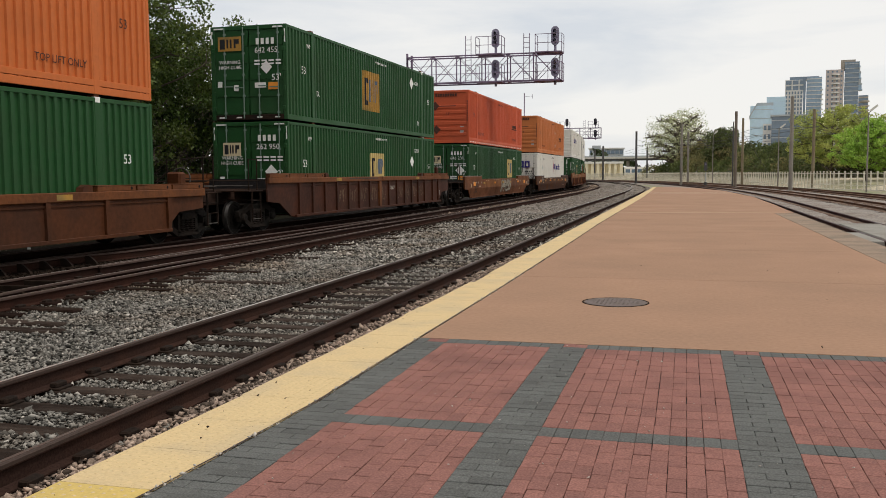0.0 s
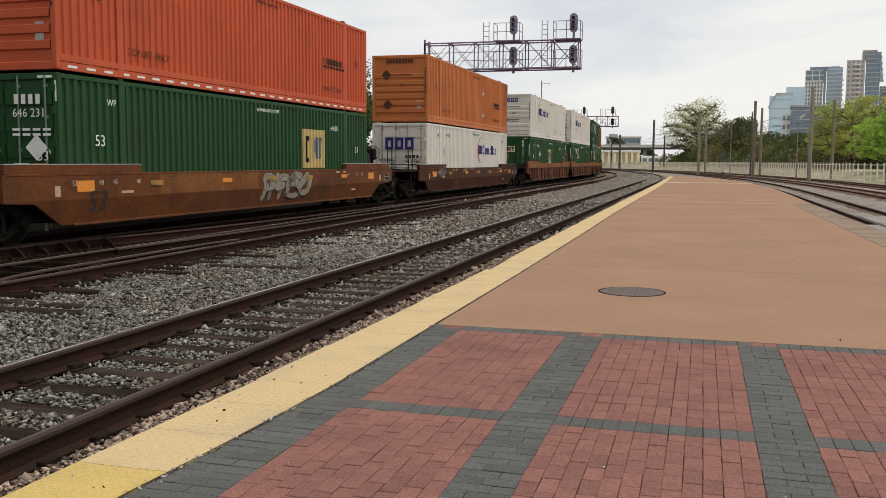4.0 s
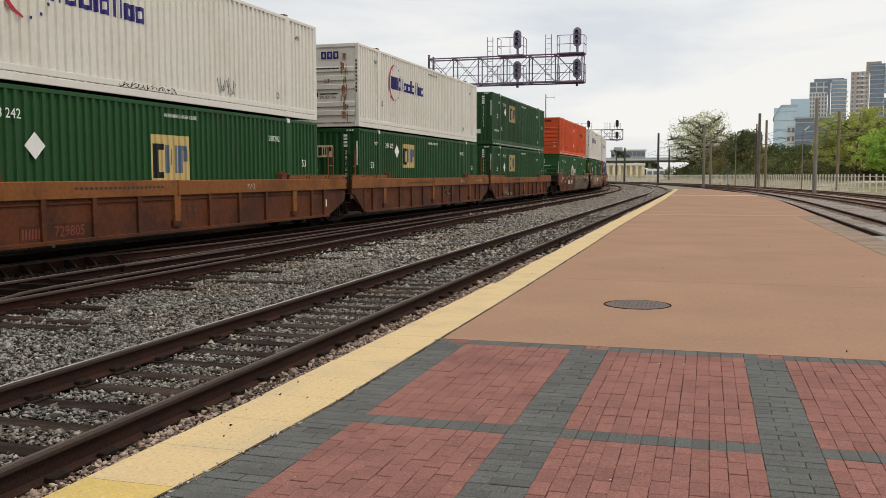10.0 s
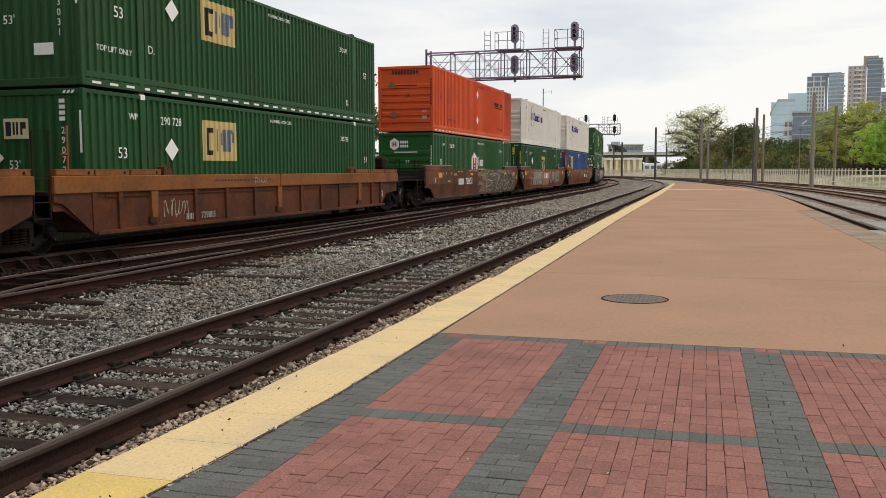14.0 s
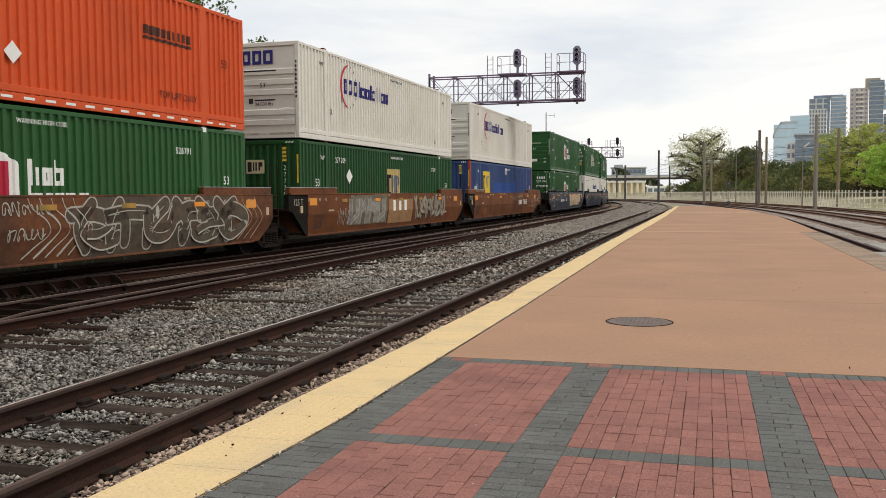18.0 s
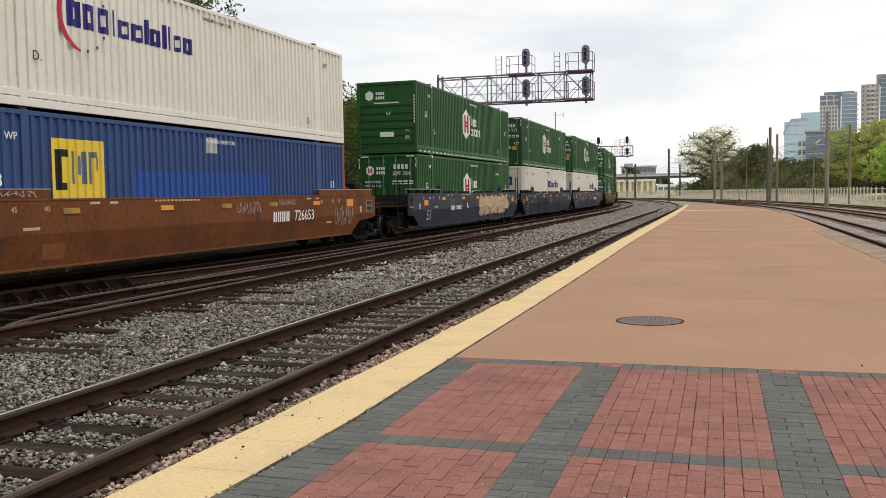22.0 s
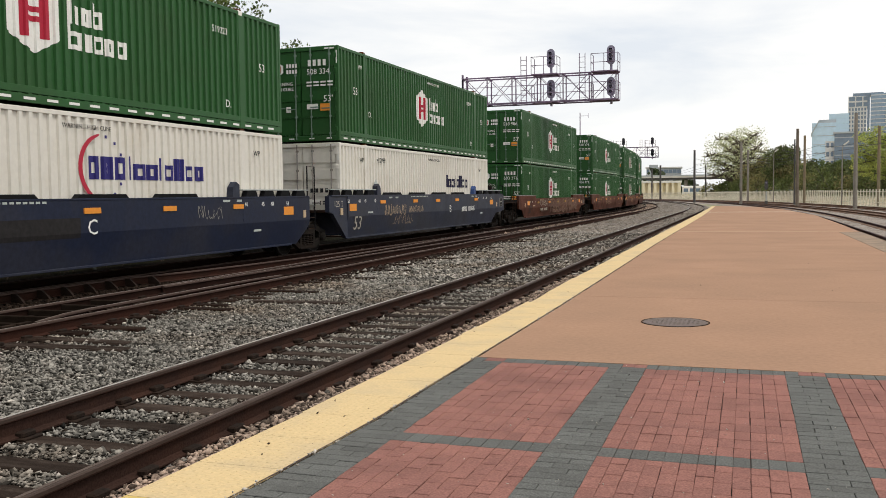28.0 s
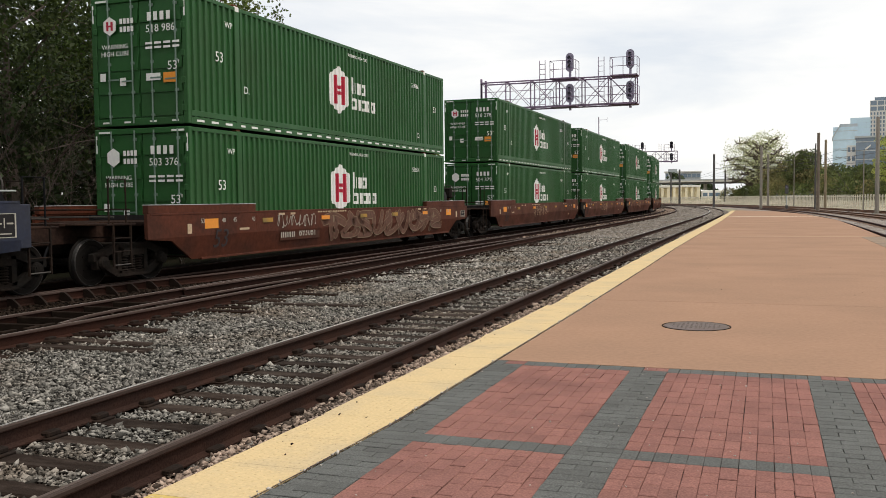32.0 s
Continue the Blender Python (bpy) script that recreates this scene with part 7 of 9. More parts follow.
# green pairs
for u, ser, joint, sd in ((283.72, ("518986", "503376"), (True, True), 14), (307.06, ("518278", "504379"), (True, False), 15), (326.68, ("511604", "506817"), (False, False), 16), (346.3, ("512940", "505162"), (False, True), 17), (369.6, ("517733", "502295"), (True, True), 18)):
    c0 = container("green_hub", "door", HEX_DOOR, ser[0], seed=30 + sd, tape=True)
    logo_hex(c0, 6.7, 1.52), end_hex(c0)
    c1 = container("green_hub", "door", HEX_DOOR, ser[1], seed=60 + sd)
    logo_hex(c1, 6.7, 1.6), end_hex(c1, red=False)
    tg = (("scrawl", 3.3, 5.4, 0.95, 1.30, 6, "tag_pale", 0.03), ("piece", 6.0, 15.0, 0.48, 1.34, 9, "tag_rose", "tag_faint", 0.02)) if sd == 14 else (("scrawl", 6.0, 9.0, 0.7, 1.3, 5, "tag_tan", 0.03),)
    load(u, well_car("smooth", "well_oxide", "well_oxide", "red-brown smooth-sided well car with graffiti carrying two green containers", joint, seed=sd, zt=1.40, zb=0.38, tags=tg,
                     number=("893081", 4.35, 5.5, 0.80) if sd == 14 else None), c1, c0)

# ---- signal gantries ----
use("signal_steel", (0.22, 0.16, 0.235), 0.6, 0.2, vary=0.15, grain=15, stain=1.0, second=(0.10, 0.07, 0.09))
use("signal_black", (0.045, 0.045, 0.055), 0.55, vary=0.2, grain=10, stain=1.0)
use("signal_grey", (0.26, 0.24, 0.315), 0.5, vary=0.15, grain=10, stain=1.0)
use("lens", (0.18, 0.165, 0.22), 0.4, vary=0.1, grain=10, stain=1.0)


def signal_head(parent, x, y, z, paint="signal_black", post=0.5):
    """A tall oval backplate with three hooded lenses, on a short post."""
    pts = [(x + 0.235 * math.cos(a), z + 0.32 + 0.235 * math.sin(a)) for a in np.linspace(0, math.pi, 9)] + \
          [(x + 0.235 * math.cos(a), z - 0.32 + 0.235 * math.sin(a)) for a in np.linspace(math.pi, 2 * math.pi, 9)]
    head = part("signal_head", Shape().slab(pts, "y", y - 0.03, y + 0.03).box(x - 0.16, y, z - 0.45, x + 0.16, y + 0.22, z + 0.45, 0.03), paint, parent, "oval signal head with hooded lenses")
    for k in (-0.28, 0.0, 0.28):
        part("lens_hood", Shape().lathe([(0.10, y - 0.22), (0.115, y - 0.03), (0.10, y - 0.03), (0.085, y - 0.22)], "y", 14, at=(x, 0, z + k), cap=False), paint, head)
        part("lens", Shape().lathe([(0.08, y - 0.05), (0.08, y - 0.035)], "y", 12, at=(x, 0, z + k)), "lens", head)
    part("signal_post", Shape().tube((x, y + 0.1, z - 0.5 - post), (x, y + 0.1, z - 0.4), 0.075, n=8), "signal_grey", head)
    return head


def gantry(label, yy, xl, xr, z0, z1, heads, mast_x, bays):
    gt = thing("signal_gantry", label, "signal gantry", group="signal gantries")
    d = 0.5
    for z in (z0, z1):
        for s in (-1, 1):
            part("chord", Shape().box(xl, yy + s * d - 0.04, z - 0.04, xr, yy + s * d + 0.04, z + 0.04, 0.01), "signal_steel", gt)
    xs_ = np.linspace(xl, xr, bays + 1)
    for a in xs_:
        for s in (-1, 1):
            part("upright", Shape().box(a - 0.03, yy + s * d - 0.03, z0, a + 0.03, yy + s * d + 0.03, z1), "signal_steel", gt)
        part("tie_bar", Shape().box(a - 0.03, yy - d, z0 - 0.03, a + 0.03, yy + d, z0 + 0.03), "signal_steel", gt)
        part("tie_bar", Shape().box(a - 0.03, yy - d, z1 - 0.03, a + 0.03, yy + d, z1 + 0.03), "signal_steel", gt)
    for a, b in zip(xs_, xs_[1:]):
        for s in (-1, 1):
            part("brace", Shape().tube((a, yy + s * d, z0), (b, yy + s * d, z1), 0.017, n=6), "signal_steel", gt)
            part("brace", Shape().tube((a, yy + s * d, z1), (b, yy + s * d, z0), 0.017, n=6), "signal_steel", gt)
    part("walkway", Shape().box(xl, yy - d + 0.08, z0 + 0.06, xr, yy + d - 0.08, z0 + 0.09), "signal_steel", gt, "steel grating walkway")
    for z in (z0 + 0.55, z0 + 1.05):
        part("walk_rail", Shape().tube((xl, yy - d - 0.05, z), (xr, yy - d - 0.05, z), 0.018, n=6), "signal_steel", gt)
    part("mast", Shape().box(mast_x - 0.06, yy - 0.53, -0.5, mast_x + 0.06, yy - 0.42, z1 + 0.25, 0.02).box(mast_x - 0.06, yy + 0.42, -0.5, mast_x + 0.06, yy + 0.53, z1 + 0.25, 0.02), "signal_steel", gt, "steel mast of two posts")
    for hx, paint in heads:
        for zz, lift in ((z1, 0.88), (z0, 0.70)):
            pf = part("head_platform", Shape().box(hx - 1.1, yy - d - 0.95, zz - 0.12, hx + 0.45, yy - d + 0.05, zz - 0.04, 0.01), "signal_steel", gt, "small signal platform")
            for q in (0.45, 0.95):
                part("guard_rail", Shape().path([(hx - 1.1, yy - d, zz + q), (hx - 1.1, yy - d - 0.95, zz + q), (hx + 0.45, yy - d - 0.95, zz + q), (hx + 0.45, yy - d, zz + q)], 0.018, 6), "signal_steel", pf)
            for px_, py_ in ((hx - 1.1, -0.95), (hx - 0.35, -0.95), (hx + 0.45, -0.95), (hx + 0.45, 0), (hx - 1.1, 0)):
                part("rail_post", Shape().tube((px_, yy - d + py_, zz - 0.05), (px_, yy - d + py_, zz + 0.95), 0.02, n=6), "signal_steel", pf)
            signal_head(gt, hx, yy - d - 0.5, zz + lift, paint)
        ld = Shape()
        for q in (-0.17, 0.17):
            ld.tube((hx - 1.75 + q, yy - d - 0.12, z0), (hx - 1.75 + q, yy - d - 0.12, z1 + 1.15), 0.022, n=6)
        z = z0 + 0.15
        while z < z1 + 1.1:
            ld.tube((hx - 1.92, yy - d - 0.12, z), (hx - 1.58, yy - d - 0.12, z), 0.015, n=5)
            z += 0.3
        part("ladder", ld, "signal_steel", gt)
    return gt


gantry("steel truss signal gantry with oval signal heads over the tracks", 55.0, -16.7, -7.28, 7.02, 8.66, ((-11.05, "signal_grey"), (-7.5, "signal_grey")), -16.7, 6)
gantry("distant steel truss signal gantry with dark signal heads", 145.0, -24.5, -12.9, 7.0, 8.6, ((-18.1, "signal_black"), (-13.7, "signal_black")), -24.5, 7)

ant = thing("antenna_mast", "thin steel antenna mast with small crossbars", "antenna")
part("pole", Shape().tube((-17.0, 98.5, -0.5), (-17.0, 98.5, 10.2), 0.07, 0.05, 8), "signal_steel", ant)
for z, l in ((9.85, 0.9),):
    part("crossbar", Shape().tube((-17.0, 98.5, z), (-17.0 + l, 98.5, z), 0.02, n=6).tube((-17.0 + l, 98.5, z - 0.25), (-17.0 + l, 98.5, z + 0.25), 0.015, n=6), "signal_steel", ant)

sign = thing("trackside_sign", "small white number sign on a grey post behind the train", "sign", pose(-16.45, 20.05, -0.12, 0, 0, 40))
part("post", Shape().box(-0.04, 0.01, -0.5, 0.04, 0.06, 2.45, 0.005), "galvanised", sign)
part("board", Shape().box(-0.10, -0.012, 2.04, 0.08, 0.008, 2.44, 0.004), "mark_dim", sign)
part("lettering", text_mesh("1", 0.16, "ink"), None, sign, m=pose(-0.01, -0.016, 2.32, 90, 0, 0))
part("lettering", text_mesh("2", 0.16, "ink"), None, sign, m=pose(-0.01, -0.016, 2.12, 90, 0, 0))

# ---- light rail poles, wires and lamps ----
use("pole_steel", (0.25, 0.225, 0.195), 0.42, 0.5, vary=0.15, grain=6, stain=0.5, second=(0.2, 0.17, 0.13))
use("pole_rust", (0.21, 0.17, 0.11), 0.7, 0.0, vary=0.2, grain=6, stain=0.5, second=(0.16, 0.10, 0.06))
use("pole_brown", (0.17, 0.135, 0.105), 0.55, 0.2, vary=0.2, grain=6, stain=0.5, second=(0.10, 0.075, 0.06))
use("pole_dark", (0.085, 0.08, 0.078), 0.6, 0.3, vary=0.15, grain=6, stain=0.5)
use("wire", (0.05, 0.05, 0.05), 0.6, 0.4, vary=0.1, grain=6, stain=0.5)
use("lamp_head", (0.6, 0.58, 0.52), 0.4, vary=0.1, grain=6, stain=0.5)


def polar(right_deg, dist):
    return dist * math.sin(radians(right_deg)), dist * math.cos(radians(right_deg))


def wire_pole(right, dist, hgt, r, paint, arms, label):
    x, y = polar(right, dist)
    p = thing("overhead_wire_pole", label, "pole", pose(x, y, -0.45), group="overhead wire poles")
    part("shaft", Shape().tube((0, 0, 0), (0, 0, hgt), r, r * 0.82, 12), paint, p)
    part("foot", Shape().box(-r * 1.5, -r * 1.5, 0, r * 1.5, r * 1.5, 0.10, 0.02), "concrete_grey", p)
    for sx, z, rise, l in arms:
        part("arm", Shape().tube((0, 0, z), (sx * l, 0, z + rise), 0.032, n=6).tube((0, 0, z + rise + 0.9), (sx * l * 0.95, 0, z + rise), 0.016, n=6), "pole_dark", p, "bracket arm for the wire")
    return x, y


POLES = [(5.95, 101, 9.7, 0.21, "pole_steel", ((1, 6.4, 0.2, 2.6),), "tall grey steel overhead wire pole"),
         (7.15, 121, 9.6, 0.20, "pole_rust", ((1, 6.6, 0.0, 2.4), (-1, 5.6, 0.9, 1.6)), "rust-brown steel overhead wire pole"),
         (2.85, 121, 9.6, 0.20, "pole_brown", ((-1, 6.6, 0.4, 1.8),), "weathered brown steel overhead wire pole"),
         (2.70, 134, 9.0, 0.11, "pole_dark", (), "dark steel overhead wire pole"),
         (3.24, 147, 10.2, 0.20, "pole_rust", ((1, 6.0, 1.2, 3.4), (1, 8.0, -5.8, 3.6)), "rust-brown steel overhead wire pole with a slanted stay"),
         (-0.27, 150, 9.6, 0.22, "pole_steel", ((1, 7.0, 0.0, 4.0),), "grey steel overhead wire pole"),
         (0.12, 178, 9.6, 0.22, "pole_steel", ((1, 7.0, 0.0, 4.0),), "grey steel overhead wire pole"),
         (-2.95, 172, 9.6, 0.22, "pole_dark", ((1, 7.0, 0.2, 3.2),), "dark steel overhead wire pole"),
         (-2.30, 262, 9.6, 0.24, "pole_dark", ((-1, 7.4, 0.0, 4.0),), "dark steel overhead wire pole far off"),
         (-4.95, 262, 9.6, 0.30, "pole_dark", (), "dark steel overhead wire pole far off"),
         (-5.45, 300, 9.6, 0.26, "pole_dark", (), "dark steel overhead wire pole far off"),
         (-6.30, 290, 9.6, 0.30, "pole_dark", (), "dark steel overhead wire pole far off"),
         (-6.75, 310, 9.6, 0.26, "pole_dark", (), "dark steel overhead wire pole far off"),
         (-7.45, 300, 9.6, 0.26, "pole_dark", (), "dark steel overhead wire pole far off")]
places = [wire_pole(*p) for p in POLES]
for i, j in ((0, 2), (1, 4), (2, 5), (4, 6), (5, 7), (6, 8), (7, 9)):
    (xa, ya), (xb, yb) = places[i], places[j]
    for z in (6.1, 7.0):
        pts = [(xa + (xb - xa) * k / 8 + 2.2, ya + (yb - ya) * k / 8, z - 0.5 * math.sin(math.pi * k / 8) * (1 if z > 6.5 else 0.2)) for k in range(9)]
        solid("contact_wire", Shape().path(pts, 0.022, 5), "wire", "thin dark overhead contact wire", "wire", group="overhead wires")


def street_lamp(right, dist, hgt):
    x, y = polar(right, dist)
    p = thing("street_lamp", "slim tan steel street lamp with a tilted head", "street lamp", pose(x, y, -0.5), group="street lamps by the fence")
    part("shaft", Shape().tube((0, 0, 0), (0, 0, hgt), 0.09, 0.06, 10), "pole_steel", p)
    part("arm", Shape().tube((0, 0, hgt), (0.35, 0, hgt + 0.25), 0.04, n=6), "pole_steel", p)
    part("lamp_head", Shape().slab([(0.2, hgt + 0.1), (0.8, hgt + 0.62), (0.72, hgt + 0.78), (0.1, hgt + 0.28)], "y", -0.16, 0.16), "lamp_head", p)


for q in ((5.25, 128, 7.6), (1.55, 168, 8.6), (10.0, 98, 7.7)):
    street_lamp(*q)


def way_signal(right, dist):
    x, y = polar(right, dist)
    p = thing("wayside_signal", "grey wayside signal on a short post", "signal", pose(x, y, -0.45), group="wayside signals")
    part("post", Shape().tube((0, 0, 0), (0, 0, 2.0), 0.09, n=8), "galvanised", p)
    part("base_box", Shape().box(-0.2, -0.2, 0.0, 0.2, 0.2, 0.6, 0.02), "pole_dark", p)
    pts = [(0.25 * math.cos(a), 2.9 + 0.40 + 0.25 * math.sin(a)) for a in np.linspace(0, math.pi, 8)] + [(0.25 * math.cos(a), 2.45 + 0.25 * math.sin(a)) for a in np.linspace(math.pi, 2 * math.pi, 8)]
    part("backplate", Shape().slab(pts, "y", -0.04, 0.06), "pole_dark", p)
    part("lens", Shape().lathe([(0.13, -0.1), (0.13, -0.03)], "y", 12, at=(0, 0, 3.2)), "lens", p)


way_signal(5.95, 112), way_signal(1.15, 140)

# ---- fence ----
use("fence_post", (0.66, 0.61, 0.50), 0.7, vary=0.15, grain=6, stain=0.4)
use("fence_picket", (0.33, 0.30, 0.23), 0.7, vary=0.15, grain=6, stain=0.4)
fence_line = [(34, 84), (22.5, 101), (16.5, 112), (11.7, 133.5), (4.3, 176), (-9.2, 240), (-32, 300)]
fence = thing("station_fence", "tan steel picket fence with square posts", "fence")
seg = [math.dist(a, b) for a, b in zip(fence_line, fence_line[1:])]


def along(s):
    for (a, b), l in zip(zip(fence_line, fence_line[1:]), seg):
        if s <= l:
            return a[0] + (b[0] - a[0]) * s / l, a[1] + (b[1] - a[1]) * s / l, math.atan2(b[1] - a[1], b[0] - a[0])
        s -= l
    return fence_line[-1][0], fence_line[-1][1], 0.0


post_me = Shape().box(-0.06, -0.06, 0, 0.06, 0.06, 2.0, 0.01).box(-0.08, -0.08, 2.0, 0.08, 0.08, 2.06, 0.01).data("fence_post", "fence_post")
total, s, pick = sum(seg), 0.0, Shape()
while s < total:
    x, y, a = along(s)
    part("fence_post", post_me, None, fence, m=pose(x, y, -0.48, 0, 0, math.degrees(a)))
    for k in range(1, 6):
        x, y, a = along(min(s + k * 0.175, total))
        pick.box(x - 0.007, y - 0.007, -0.42, x + 0.007, y + 0.007, 1.38)
    s += 1.05
part("picket", pick, "fence_picket", fence, fix=False)["kind"] = "stuff"
for (a, b) in zip(fence_line, fence_line[1:]):
    ang = math.atan2(b[1] - a[1], b[0] - a[0])
    for z, hh, w in ((1.32, 0.08, 0.06), (0.0, 0.08, 0.06), (-0.5, 0.10, 0.16)):
        m = Matrix.Translation((a[0], a[1], z)) @ Matrix.Rotation(ang, 4, "Z")
        part("fence_rail" if hh < 0.2 else "fence_kerb", Shape().box(0, -w / 2, 0, math.dist(a, b), w / 2, hh), "fence_post" if hh < 0.2 else "concrete_grey", fence, m=m)

# pale dusty bank that rises beyond the fence, and the service road on it
bank = Shape()
for k, (x, y) in enumerate([(60, 66), (37, 88), (25, 104), (18.5, 116), (13.7, 138), (6.3, 180), (-7.2, 244), (-30, 306)]):
    ux, uy = Vector((x, y)).normalized()
    bank.v += [(x + ux * r, y + uy * r, z) for r, z in ((-1, -0.52), (0, -0.46), (9, 0.15), (26, 0.62), (60, 0.75), (110, -0.52))]
    if k:
        bank.f += [(6 * k - 6 + q, 6 * k + q, 6 * k + q + 1, 6 * k + q - 5) for q in range(5)]
solid("dust_bank", bank, "dust", "pale dusty bank with dry grass beyond the fence", "bank", kind="structure")

# ---- far buildings ----
use("glass_blue", (0.52, 0.68, 0.80), 0.12, 0.0, vary=0.08, grain=0.3, stain=0.1, second=(0.46, 0.62, 0.68), spec=0.9, bump=0)
use("glass_dark", (0.135, 0.19, 0.25), 0.12, vary=0.15, grain=0.3, stain=0.1, spec=0.9, bump=0)
use("glass_mid", (0.25, 0.35, 0.45), 0.12, vary=0.15, grain=0.3, stain=0.1, spec=0.9, bump=0)
use("cladding_white", (0.68, 0.66, 0.62), 0.7, vary=0.06, grain=0.5, stain=0.1)
use("cladding_grey", (0.42, 0.44, 0.45), 0.7, vary=0.06, grain=0.5, stain=0.1)
use("cladding_brown", (0.52, 0.45, 0.42), 0.75, vary=0.06, grain=0.5, stain=0.1)
use("cladding_tan", (0.40, 0.35, 0.29), 0.75, vary=0.06, grain=0.5, stain=0.1)


def building(name, label, right, dist, turn=0.0):
    x, y = polar(right, dist)
    b_ = thing(name, label, "building", pose(x, y, -0.5, 0, 0, -right + turn))
    b_.scale = (0.92, 1.0, 0.89) if right > 0 else (1, 1, 1)
    return b_


def tower_block(b, x0, x1, depth, z0, z1, wall, glass, storey, bays, y=0.0, frac=0.6, fracx=0.7, side=True):
    """One volume of a tower: a wall and, storey by storey, its real window panes standing in recesses."""
    w = part("wall", Shape().box(x0, y, z0, x1, y + depth, z1), wall, b)
    n = max(1, int((z1 - z0) / storey))
    hh = (z1 - z0) / n
    bw = (x1 - x0) / bays
    pane = Shape().box(-bw * fracx / 2, -0.12, -hh * frac / 2, bw * fracx / 2, 0.1, hh * frac / 2).data("window", glass)
    for i in range(n):
        for j in range(bays):
            part("window", pane, None, w, m=pose(x0 + bw * (j + 0.5), y - 0.02, z0 + hh * (i + 0.55)))
    return w


# blue glass office
b = building("glass_office_tower", "pale blue glass office tower with stepped top", 4.6, 700)
tower_block(b, -13, 4, 20, 0, 56, "glass_blue", "cladding_grey", 7.0, 5, frac=0.06, fracx=0.98)
tower_block(b, -1, 13, 22, 0, 63, "glass_blue", "glass_blue", 4.2, 5, y=3.0, frac=0.9, fracx=0.93)
part("roof_screen", Shape().box(-8, 2, 56, 4, 16, 58.5), "cladding_grey", b)
part("side_fin", Shape().slab([(-13.6, 48), (-8, 58.2), (-8, 57), (-13.6, 46)], "y", -0.6, 18), "cladding_grey", b)
# white and dark apartment tower
b = building("apartment_tower", "dark glass and white apartment tower with balconies", 6.55, 800)
tower_block(b, -15.5, -1, 20, 0, 76, "cladding_white", "glass_dark", 3.6, 6, frac=0.66, fracx=0.5)
tower_block(b, -15.5, 1.5, 20, 76, 86, "cladding_white", "glass_dark", 5.0, 3, y=0.3, frac=0.72, fracx=0.82)
tower_block(b, 2.0, 14.5, 20, 0, 88, "glass_mid", "cladding_white", 3.4, 3, y=1.0, frac=0.22, fracx=0.96)
part("corner_fin", Shape().box(-0.6, -0.8, 0, 1.4, 4, 88), "glass_dark", b)
part("roof_box", Shape().box(-12, 3, 86, 12, 15, 89), "glass_dark", b)
for i in range(16):
    part("balcony", Shape().box(13.5, -0.6, 10 + i * 4.4, 15.6, 2.5, 11.0 + i * 4.4), "cladding_white", b)
# brown tower
b = building("apartment_tower", "brown masonry and glass apartment tower with rounded balconies", 8.75, 750)
tower_block(b, -15, -1.5, 18, 0, 88, "cladding_brown", "glass_dark", 3.7, 4, frac=0.4, fracx=0.35)
tower_block(b, -1.0, 9.5, 20, 0, 94, "glass_dark", "cladding_grey", 3.7, 3, y=1.0, frac=0.2, fracx=0.96)
tower_block(b, 9.8, 17, 16, 0, 66, "glass_dark", "cladding_tan", 3.7, 2, y=2.0, frac=0.3, fracx=0.98)
part("roof_box", Shape().box(-4, 3, 88, 7, 14, 96), "cladding_tan", b)
for i in range(20):
    part("balcony", Shape().lathe([(3.2, 12 + i * 3.75), (3.2, 13.0 + i * 3.75)], "z", 12, at=(-7.5, 0.5, 0)), "cladding_white", b, "pale rounded balcony")
    if i < 15:
        part("balcony", Shape().lathe([(3.6, 8 + i * 3.75), (3.6, 9.0 + i * 3.75)], "z", 12, at=(14.5, 3.0, 0)), "cladding_tan", b)
for i in range(5):
    part("terrace", Shape().box(9.5, 0.2, 70 + i * 4.8, 12.4 - i * 0.45, 8, 71.3 + i * 4.8).box(9.5, 0.6, 71.3 + i * 4.8, 11.8 - i * 0.45, 8, 74.8 + i * 4.8), "cladding_grey" if i % 2 else "glass_mid", b)
# low dark glass office
b = building("office_block", "low dark glass office block with pale frame", 5.55, 450)
tower_block(b, -10.3, -6.2, 16, 0, 27.5, "cladding_white", "glass_dark", 4.0, 2, y=2.0, frac=0.5, fracx=0.6)
tower_block(b, -6.2, 11, 16, 0, 31.0, "glass_dark", "cladding_grey", 4.0, 6, frac=0.12, fracx=0.96)
part("roof_slab", Shape().box(-6.8, -1, 31, 11.5, 16, 31.9), "cladding_grey", b)
# distant grey block between the trees
b = building("office_block", "small grey office block beyond the trees", 2.0, 420)
tower_block(b, -16, -4, 14, 0, 17, "cladding_grey", "glass_dark", 3.6, 5)
tower_block(b, -3, 8, 14, 0, 23, "cladding_brown", "glass_dark", 3.6, 4)
# parking block behind the bridge
b = building("parking_garage", "grey concrete parking garage beyond the bridge", -4.75, 500)
tower_block(b, -9, 9.0, 16, 0, 15.0, "cladding_grey", "glass_dark", 3.4, 8, frac=0.5, fracx=0.88)
part("roof_slab", Shape().box(-9.6, -0.6, 15.0, 9.6, 16, 15.7, 0.03), "cladding_white", b)
part("stair_tower", Shape().box(-7.6, -1, 0, -3.0, 8, 16.9), "cladding_grey", b)

# road bridge
br = thing("road_bridge", "long grey concrete road bridge on piers", "bridge", pose(0, 400, -0.5))
part("deck", Shape().box(-150, 0, 8.3, 60, 12, 9.0, 0.05), "cladding_white", br)
part("parapet", Shape().box(-150, -0.3, 9.0, 60, 0.0, 9.5), "cladding_grey", br)
part("girder", Shape().box(-150, 0.6, 7.6, 60, 11, 8.3), "pole_dark", br)
for i in range(11):
    part("pier", Shape().box(-145 + i * 20, 3, 0, -143.8 + i * 20, 9, 7.4, 0.05), "concrete_grey", br)

